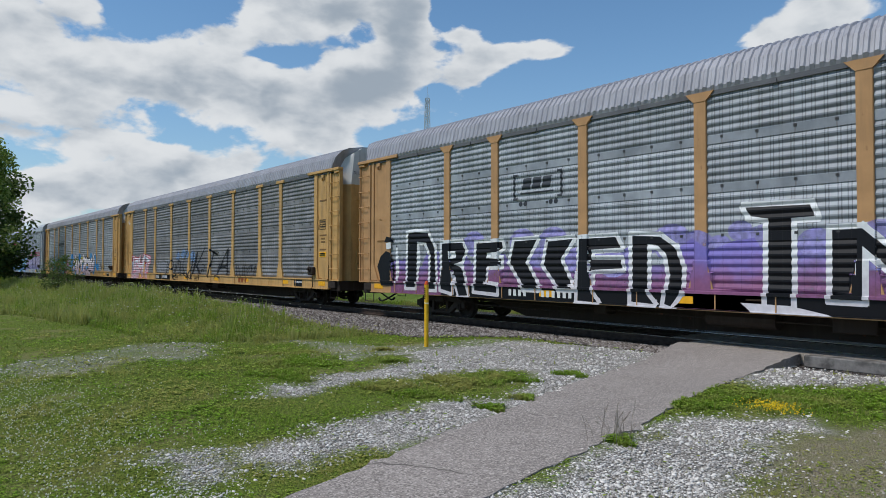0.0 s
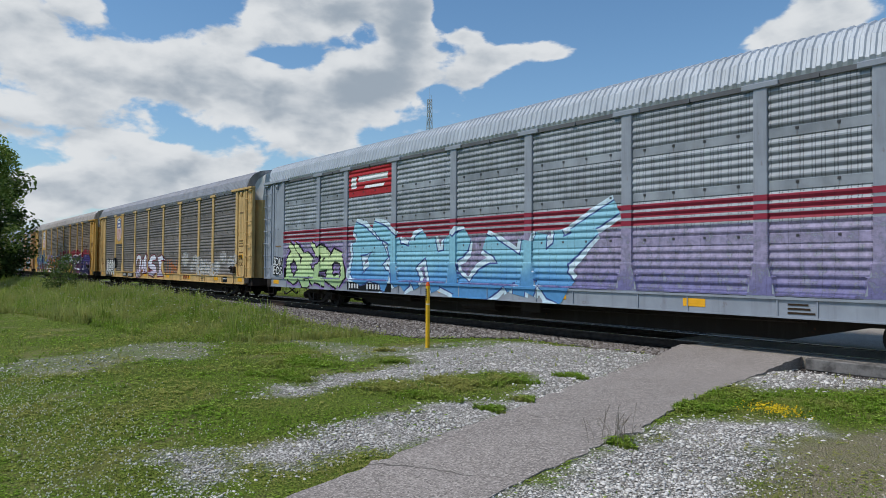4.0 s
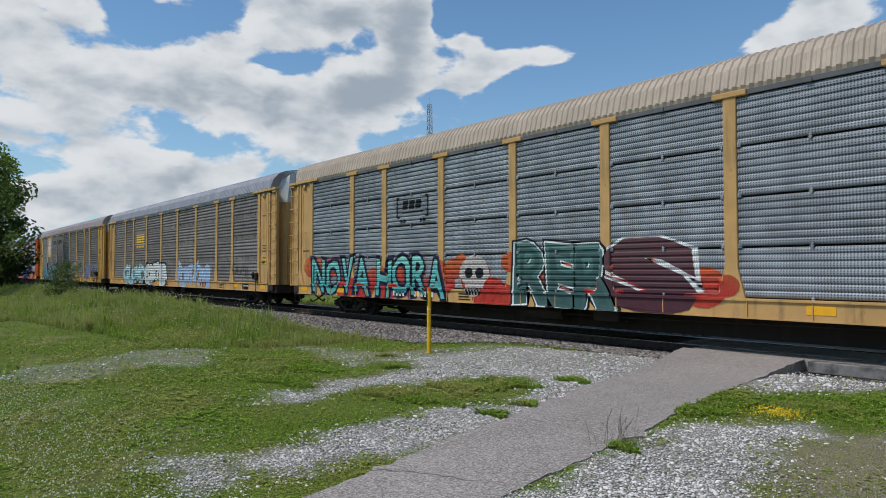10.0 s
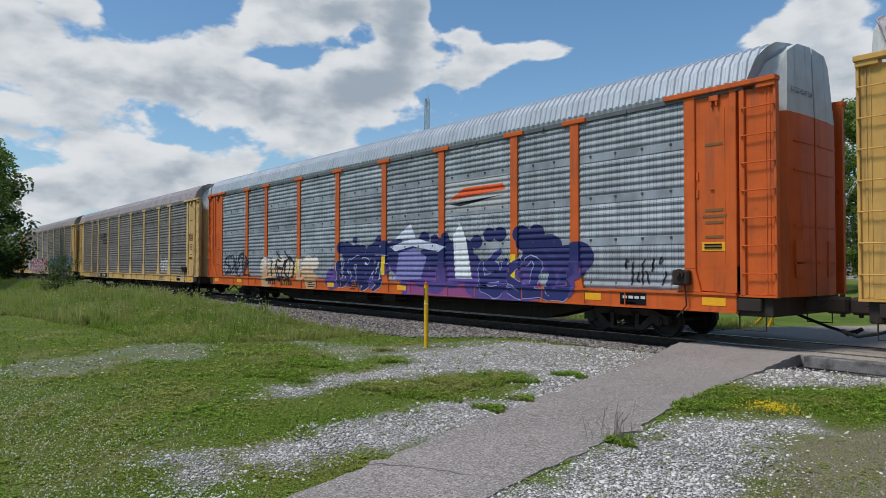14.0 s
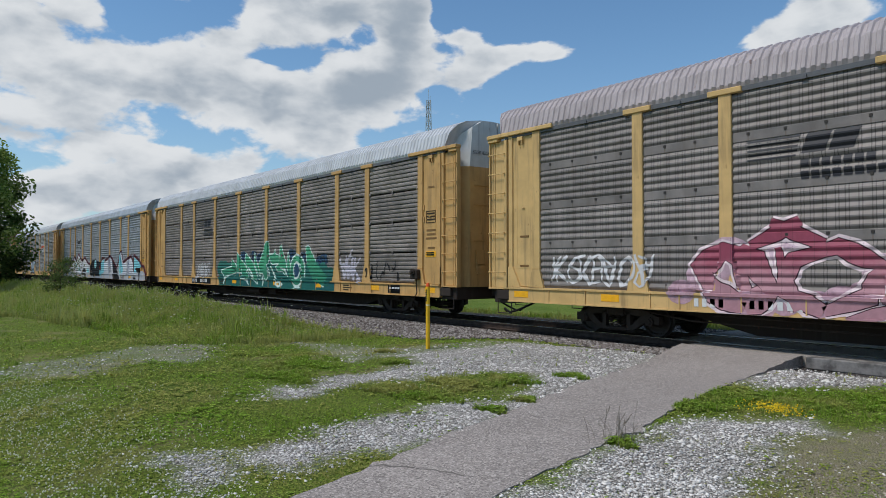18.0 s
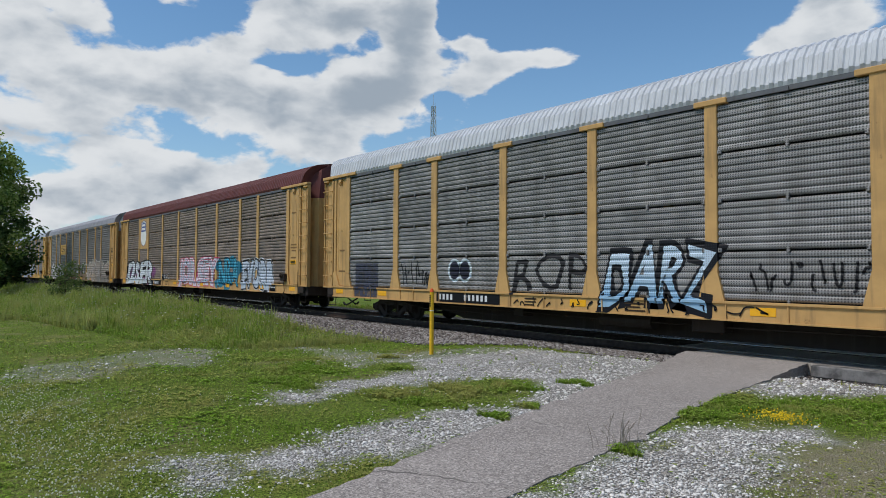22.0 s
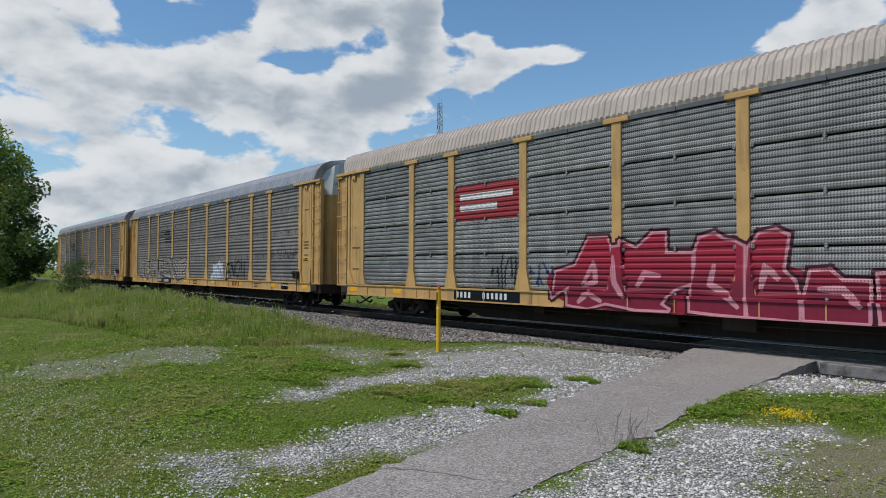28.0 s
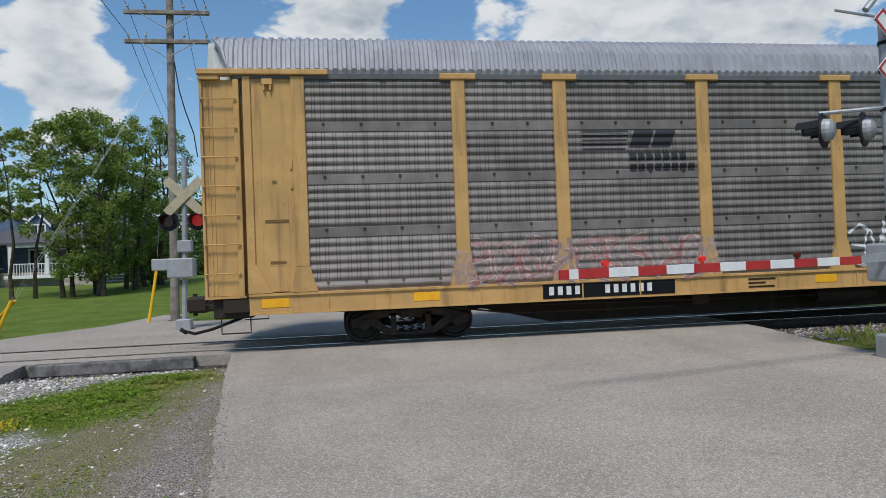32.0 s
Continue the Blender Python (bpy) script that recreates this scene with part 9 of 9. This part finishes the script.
    for pts in ([(6.79, 1.57), (7.2, 1.85), (7.37, 1.68), (7.06, 1.43)], [(7.9, 1.15), (8.15, 1.68), (8.32, 1.23)], [(10.9, 1.0), (11.4, 1.6), (11.8, 1.1)]):
        shape(c[15], pts, ice, 3, "graffiti")
    shape(c[15], [(12.2, 1.2), (12.6, 1.95), (13.2, 2.1), (14.4, 2.0), (15.5, 1.9), (15.5, 0.86), (12.4, 0.86)], ink, 1, "graffiti")
    shape(c[15], [(15.43, 1.77), (15.91, 2.18), (16.75, 2.22), (16.84, 1.99), (18.42, 2.29), (18.88, 2.07), (20.04, 1.47), (20.95, 0.87), (20.95, 0.72), (15.45, 0.72)], pale, 2, "graffiti")
    shape(c[15], [(15.43, 1.77), (16.66, 2.16), (16.58, 1.15), (15.45, 0.77)], ice, 3, "graffiti")
    shape(c[15], [(17.6, 2.1), (18.3, 2.2), (18.6, 1.2), (17.9, 0.9)], ash, 3, "graffiti")
    shape(c[15], [(18.88, 2.07), (20.95, 0.87), (21.08, 0.69), (19.34, 0.69), (19.04, 1.51)], ink, 4, "graffiti")
    shape(c[15], [(20.56, 1.81), (20.94, 2.37), (21.37, 2.64), (22.46, 0.97), (20.95, 0.92), (20.57, 1.62)], pale, 3, "graffiti")
    shape(c[15], [(20.63, 1.81), (21.07, 2.46), (21.85, 1.35), (21.32, 0.93)], ice, 4, "graffiti")
    shape(c[15], [(21.73, 1.85), (23.77, 2.24), (24.27, 1.83), (24.36, 1.24), (22.46, 0.97)], pale, 2, "graffiti")
    shape(c[15], [(22.88, 1.8), (23.19, 1.97), (23.39, 1.05), (22.73, 1.03)], ash, 3, "graffiti")
    shape(c[15], [(24.49, 2.11), (24.32, 2.31), (26.15, 1.82), (26.29, 1.61), (25.93, 1.43), (25.71, 1.21), (24.41, 1.17)], ice, 3, "graffiti")
    for w, mt, ly in ((0.2, wine, 4), (0.07, ink, 5)):
        for pts in ([(3.86, 0.92), (4.8, 1.63), (5.65, 1.9), (6.43, 2.47), (6.86, 2.17), (7.13, 2.02), (7.4, 2.22), (7.98, 2.66), (8.78, 2.17), (9.5, 2.05), (10.3, 2.3), (11.2, 1.9), (12.3, 1.7)],
                    [(15.53, 1.3), (15.53, 1.77), (15.91, 2.15), (16.75, 2.22), (16.78, 1.99), (18.42, 2.31), (18.88, 2.13), (20.1, 1.47), (20.56, 1.81), (20.94, 2.37), (21.37, 2.64), (21.79, 1.85), (23.77, 2.24), (24.27, 1.83), (24.34, 1.24)],
                    [(24.27, 1.83), (24.34, 2.33), (26.15, 1.79), (26.33, 1.61), (26.83, 1.58), (27.21, 0.99)]):
            bm = bmesh.new()
            ribbon(bm, pts, w)
            decal(c[15], bm, mt, "graffiti", ly)
    for pts in ([(5.15, 1.36), (6.04, 1.23), (6.78, 1.46), (7.4, 1.74), (8.27, 1.87)], [(4.9, 0.9), (5.1, 1.5)], [(6.43, 2.4), (6.6, 1.9), (7.2, 1.2)], [(8.1, 1.7), (8.6, 1.2), (9.1, 1.3)]):
        bm = bmesh.new()
        ribbon(bm, pts, 0.06)
        decal(c[15], bm, ink, "graffiti", 5)
    shape(c[15], [(13.9 + 0.45 * math.cos(a * 0.4), 1.75 + 0.42 * math.sin(a * 0.4)) for a in range(16)], S((30, 30, 34)), 4, "graffiti")
    shape(c[15], [(13.9 + 0.37 * math.cos(a * 0.4), 1.75 + 0.34 * math.sin(a * 0.4)) for a in range(16)], S((156, 206, 214)), 5, "graffiti")
    for body, z, w in (("DECK", 2.36, 0.3), ("CLEARANCE", 2.24, 0.56), ("A 89 MIN", 2.12, 0.46), ("B 94 MIN", 2.0, 0.46)):
        vs, fs = letters(body, 0.0, 2)
        lo, hi, top = min(v[0] for v in vs), max(v[0] for v in vs), max(v[1] for v in vs)
        bm = bmesh.new()
        q = [bm.verts.new((L - 1.22 + w * ((v[0] - lo) / (hi - lo) - 0.5), -1.579, z + 0.08 * v[1] / top)) for v in vs]
        for f in fs:
            bm.faces.new([q[i] for i in f])
        part("stencil", bm, P["black"], c[15], "black stencilled words " + body)
    number_box(c[15], (150, 152, 156), (40, 34, 30), 7.0, False)
    # 16
    badge_swoosh(c[16])
    field(c[16], 2.2, 3.6, 0.72, 1.85, S((74, 76, 90), None, F, fade=0.15), 0, "painted_patch")
    for x in (7.5, 7.95):
        shape(c[16], [(x + 0.3 * math.cos(a * 0.45), 1.62 + 0.34 * math.sin(a * 0.45)) for a in range(14)], S((210, 222, 228), None, F), 0, "graffiti")
        shape(c[16], [(x + 0.22 * math.cos(a * 0.45), 1.62 + 0.26 * math.sin(a * 0.45)) for a in range(14)], S((34, 34, 50), None, F), 1, "graffiti")
    tag(c[16], 39, 4.9, 6.4, 1.2, 1.9, S(BLK, None, F), 0.045, 9)
    word(c[16], "ROP", 9.9, 12.2, 1.1, 2.0, [(0.0, S((40, 38, 40), None, F))], 0.1, 0.5, 3)
    word(c[16], "DARZ", 12.8, 15.3, 0.95, 2.05, [(0.11, S((22, 22, 28), None, F)), (0.03, S((196, 214, 228), (150, 186, 212), F))], 0.2, 0.5, 3)
    tag(c[16], 40, 16.0, 18.1, 1.25, 1.8, S(BLK, None, F), 0.045, 10)
    tag(c[16], 41, 9.8, 16.5, 0.75, 0.95, S(BLK), 0.03, 22)
    number_box(c[16])
    # 17
    badge_shield(c[17], True)
    cloud(c[17], 175, 1.9, 8.2, 0.9, 1.9, S((150, 90, 140), None, F, fade=0.1), 18, 0.42)
    word(c[17], "12SER", 2.1, 7.6, 0.8, 2.05, [(0.1, S(BLK, None, F)), (0.05, S((216, 222, 226), None, F))], 0.2, 0.4, 3, first=1)
    word(c[17], "MAO", 9.7, 10.9, 1.05, 1.4, [(0.04, S(BLK, None, F)), (-0.02, S(WHT, None, F))], 0.0, 0.2, 3)
    for body, a, b in (("JOR", 12.7, 15.3), ("SEY", 15.7, 18.2)):
        word(c[17], body, a, b, 0.95, 2.1, [(0.12, S((206, 84, 108), None, F)), (0.09, S((226, 214, 222), None, F)), (0.025, S((196, 70, 96), None, F)), (0.005, S((186, 200, 212), None, F))], 0.0, 0.3, 3)
    cloud(c[17], 42, 18.3, 21.2, 0.9, 2.2, S((46, 134, 160), None, F, fade=0.1), 14, 0.4)
    word(c[17], "NRA", 18.6, 21.0, 0.95, 2.1, [(0.06, S((20, 60, 80), None, F)), (0.02, S((74, 170, 196), None, F))], 0.0, 0.3, 3, "graffiti", 1)
    word(c[17], "EVORB", 21.5, 24.6, 0.9, 1.95, [(0.13, S((228, 230, 232), None, F)), (0.11, S(BLK, None, F)), (0.06, S((196, 206, 218), None, F))], 0.0, 0.3, 3)
    number_box(c[17], BLK, (216, 216, 214), 6.8)
    # 18
    badge_panel(c[18], (212, 168, 78), 3.02, 3.95, [], BLK)
    bm = bmesh.new()
    ribbon(bm, [(7.5, 3.7), (7.3, 3.66), (7.25, 3.5), (7.32, 3.34), (7.6, 3.32), (7.9, 3.34), (8.0, 3.5), (8.08, 3.66), (8.3, 3.5), (8.5, 3.34), (8.6, 3.5), (8.68, 3.68)], 0.09)
    decal(c[18], bm, S((30, 30, 32)), "badge_line", 1)
    field(c[18], 1.85, 26.0, 0.69, 1.45, S((176, 168, 158), (150, 128, 110), False, fade=0.4), 0, "graffiti_cloud", 0.2, 8)
    wild(c[18], 181, 7, 2.2, 8.6, 0.85, 1.85, [(0.2, S((228, 224, 226))), (0.05, S((106, 84, 112))), (0.0, S((206, 196, 206)))], 0.3, first=1)
    chalk, milk = S((214, 216, 216), None, False, fade=0.15), S((190, 206, 208), None, False, fade=0.15)
    for pts in ([(14.2, 1.37), (14.6, 1.59), (14.9, 1.41), (14.9, 1.14), (14.2, 1.12)], [(13.9, 0.71), (14.8, 0.95), (14.5, 0.71)], [(12.5, 1.85), (12.7, 1.14), (12.2, 1.06)], [(16.9, 1.41), (17.0, 1.47), (17.2, 1.37), (17.2, 1.29), (16.9, 1.3)],
                [(10.7, 1.95), (11.2, 2.05), (11.35, 1.5), (10.8, 1.3)]):
        shape(c[18], pts, milk, 1, "graffiti")
    for pts in ([(14.6, 1.65), (14.6, 1.92), (14.9, 2.09), (15.2, 2.08), (15.6, 1.9), (15.8, 1.76)], [(15.8, 1.79), (16.3, 1.87), (16.6, 2.13), (17.0, 2.14), (17.1, 1.98), (17.5, 1.95), (18.2, 2.1), (18.6, 1.8)],
                [(10.6, 1.6), (10.7, 2.01), (11.2, 2.13), (11.4, 2.0), (11.4, 1.53), (11.2, 1.24)], [(11.8, 1.75), (11.8, 1.96), (12.2, 1.99), (12.4, 1.81)], [(12.6, 1.88), (13.0, 1.84), (13.2, 1.48), (12.8, 1.21)],
                [(8.4, 1.35), (8.8, 1.76), (9.2, 1.68), (9.4, 1.29)], [(9.0, 1.92), (9.7, 1.99), (10.2, 1.91), (10.3, 1.45)]):
        stroke(c[18], pts, chalk, 0.1, 2)
    for pts in ([(14.9, 1.3), (15.3, 1.8), (15.6, 1.2)], [(16.0, 1.2), (16.4, 1.7), (16.8, 1.2)], [(13.4, 1.1), (13.8, 1.6), (14.0, 1.2)]):
        stroke(c[18], pts, S((84, 80, 80), None, False, fade=0.3), 0.3, 1)
    wild(c[18], 183, 5, 18.6, 25.8, 0.8, 1.95, [(0.24, S((222, 218, 212))), (0.08, S((72, 60, 54))), (0.0, S((172, 160, 150)))], 0.55, first=1)
    for x in (5.9, 8.6, 11.2, 20.5):
        field(c[18], x, x + 0.45, 1.1, 1.25, S((236, 186, 40)), 5, "painted_mark")
    number_box(c[18])
    # 19
    badge_shield(c[19])
    wild(c[19], 191, 10, 6.0, 20.0, 0.8, 2.1, [(0.24, S((28, 32, 46))), (0.0, S((222, 230, 236), (176, 196, 214)))], 0.42)
    number_box(c[19])
    # 20
    badge_panel(c[20], (160, 56, 60), 2.95, 3.95, [(6.95, 9.1, 3.52, 3.7), (6.95, 8.5, 3.22, 3.4)], (226, 220, 218))
    cloud(c[20], 43, 10.6, 20.0, 0.8, 1.5, S((146, 34, 56), None, F), 34, 0.5)
    rose = S((206, 140, 150), None, F)
    for pts in ([(10.6, 1.51), (11.2, 1.66), (11.6, 2.29), (12.1, 2.29), (12.2, 2.06), (12.6, 2.09), (12.6, 1.16), (12.9, 0.74), (12.1, 0.84), (11.6, 0.7), (11.0, 0.76), (11.0, 1.19), (10.5, 0.92)],
                [(12.5, 2.19), (12.9, 2.02), (13.3, 2.33), (13.6, 2.33), (13.6, 1.91), (14.2, 1.9), (14.2, 1.32), (13.8, 1.19), (13.5, 0.86), (13.7, 0.75), (12.9, 0.74), (12.6, 1.09)],
                [(14.3, 1.96), (14.4, 2.2), (14.7, 2.28), (14.9, 2.15), (15.1, 2.12), (15.3, 2.02), (15.3, 1.17), (15.3, 0.72), (14.7, 0.74), (14.2, 0.77), (14.2, 1.26), (14.3, 1.68)],
                [(15.4, 1.97), (15.6, 2.24), (15.9, 2.3), (16.1, 2.2), (16.0, 1.57), (16.2, 1.38), (16.3, 1.03), (16.3, 0.7), (15.4, 0.72), (15.35, 1.17)],
                [(16.4, 1.14), (16.5, 1.55), (16.8, 1.57), (17.0, 1.39), (17.4, 1.38), (17.4, 1.08), (17.4, 0.72), (16.4, 0.72)],
                [(17.55, 1.5), (18.6, 1.6), (19.4, 1.3), (19.2, 0.75), (17.6, 0.75)]):
        drawn(c[20], pts, None, S((70, 24, 38), None, F), 0.24, 1)
        drawn(c[20], pts, S((166, 40, 62), (128, 38, 58), F), rose, 0.12, 2)
    for pts in ([(11.4, 1.2), (11.75, 1.75), (11.8, 1.3), (11.4, 1.2)], [(12.9, 1.2), (13.1, 1.5), (13.5, 1.45)], [(14.7, 1.7), (14.6, 1.3), (14.95, 1.1), (15.2, 0.85)], [(15.6, 1.2), (15.7, 1.65), (15.95, 1.4)], [(11.3, 0.8), (11.6, 1.05), (12.0, 0.85)],
                [(12.3, 1.9), (12.35, 1.3), (12.6, 0.95)], [(16.6, 1.25), (17.0, 1.25), (17.3, 0.95)]):
        stroke(c[20], pts, rose, 0.13, 4)
    tag(c[20], 44, 8.3, 9.3, 1.1, 1.9, S((40, 40, 44), None, F), 0.05, 6)
    tag(c[20], 45, 9.7, 10.6, 1.2, 1.7, S((60, 70, 110), None, F), 0.05, 6)
    tag(c[20], 46, 20.2, 22.6, 1.2, 1.9, S((40, 40, 44), None, F), 0.05, 8)
    number_box(c[20])
    # 21
    badge_bars(c[21])
    word(c[21], "SOMEONE", 2.7, 11.8, 1.02, 2.05, [(0.1, S((200, 196, 190))), (0.08, S((40, 38, 38))), (0.035, S((150, 140, 132)))], 0.0, 0.5, 8, "graffiti")
    wild(c[21], 211, 3, 16.0, 17.6, 1.05, 1.8, [(0.05, S((206, 210, 220), None, False, fade=0.2))], 0.26, spikes=False)
    word(c[21], "ENON", 18.2, 20.4, 1.1, 1.95, [(0.0, S((36, 34, 36)))], 0.1, 0.5, 3)
    tag(c[21], 47, 23.2, 25.7, 2.0, 2.32, S((40, 40, 46)), 0.03, 16)
    tag(c[21], 48, 1.0, 1.6, 3.7, 4.4, S(BLK), 0.035, 6)
    number_box(c[21])
    # 22
    badge_bars(c[22])
    field(c[22], 4.2, 9.7, 1.06, 1.75, S((190, 178, 172), (180, 160, 154), False, fade=0.65), 0, "graffiti_cloud", 0.15, 9)
    wild(c[22], 221, 9, 4.6, 9.4, 1.1, 1.85, [(0.04, S((206, 196, 192), None, False, fade=0.5)), (0.0, S((178, 126, 120), None, False, fade=0.62))], 0.12, first=1)
    wild(c[22], 222, 5, 12.6, 15.9, 1.0, 1.95, [(0.02, S((214, 214, 214)))], 0.05, spikes=False)
    tag(c[22], 49, 18.6, 19.8, 1.25, 1.75, S((206, 200, 200)), 0.04, 8)
    tag(c[22], 50, 19.9, 20.8, 1.3, 1.8, S((150, 186, 196)), 0.05, 6)
    shape(c[22], [(21.5, 1.08), (21.55, 1.8), (22.0, 2.05), (22.45, 1.8), (22.5, 1.3), (22.2, 1.25), (22.1, 1.7), (21.9, 1.7), (21.8, 1.08)], S((186, 180, 174), None, False, fade=0.45), 1, "graffiti")
    wild(c[22], 223, 7, 24.2, 25.6, 1.05, 1.4, [(0.01, S((206, 204, 204)))], 0.05, spikes=False)
    number_box(c[22], BLK, (220, 220, 218), 6.1)
    for k, car in enumerate(TRAIN, 1):
        small_print(car, k)
        end_text(car, CARS[k - 1])


decorate()
GRAFFITI_NOTE = {1: "big black and white graffiti letters", 2: "black scrawled graffiti", 3: "blue and white graffiti", 4: "green and blue graffiti",
                 5: "white graffiti and a shield emblem", 6: "graffiti along its whole length", 7: "teal and gold graffiti", 8: "turquoise graffiti",
                 9: "pale blue graffiti", 10: "blue graffiti and a shield emblem", 11: "dark purple graffiti", 12: "few scrawls", 13: "pink and teal graffiti",
                 14: "green graffiti", 15: "white and cyan graffiti", 16: "small black graffiti", 17: "a maroon roof and graffiti", 18: "faded white graffiti",
                 19: "white graffiti", 20: "red graffiti", 21: "grey graffiti letters", 22: "faint white graffiti"}
for k, car in enumerate(TRAIN, 1):
    post = {"orange": "orange", "grey_paint": "grey", "tan": "tan"}.get(CARS[k - 1]["c"], "yellow")
    car["label"] = "%s car carrier, %s posts, %s" % (CARS[k - 1]["words"], post, GRAFFITI_NOTE[k])
    del car["style"]


motions()
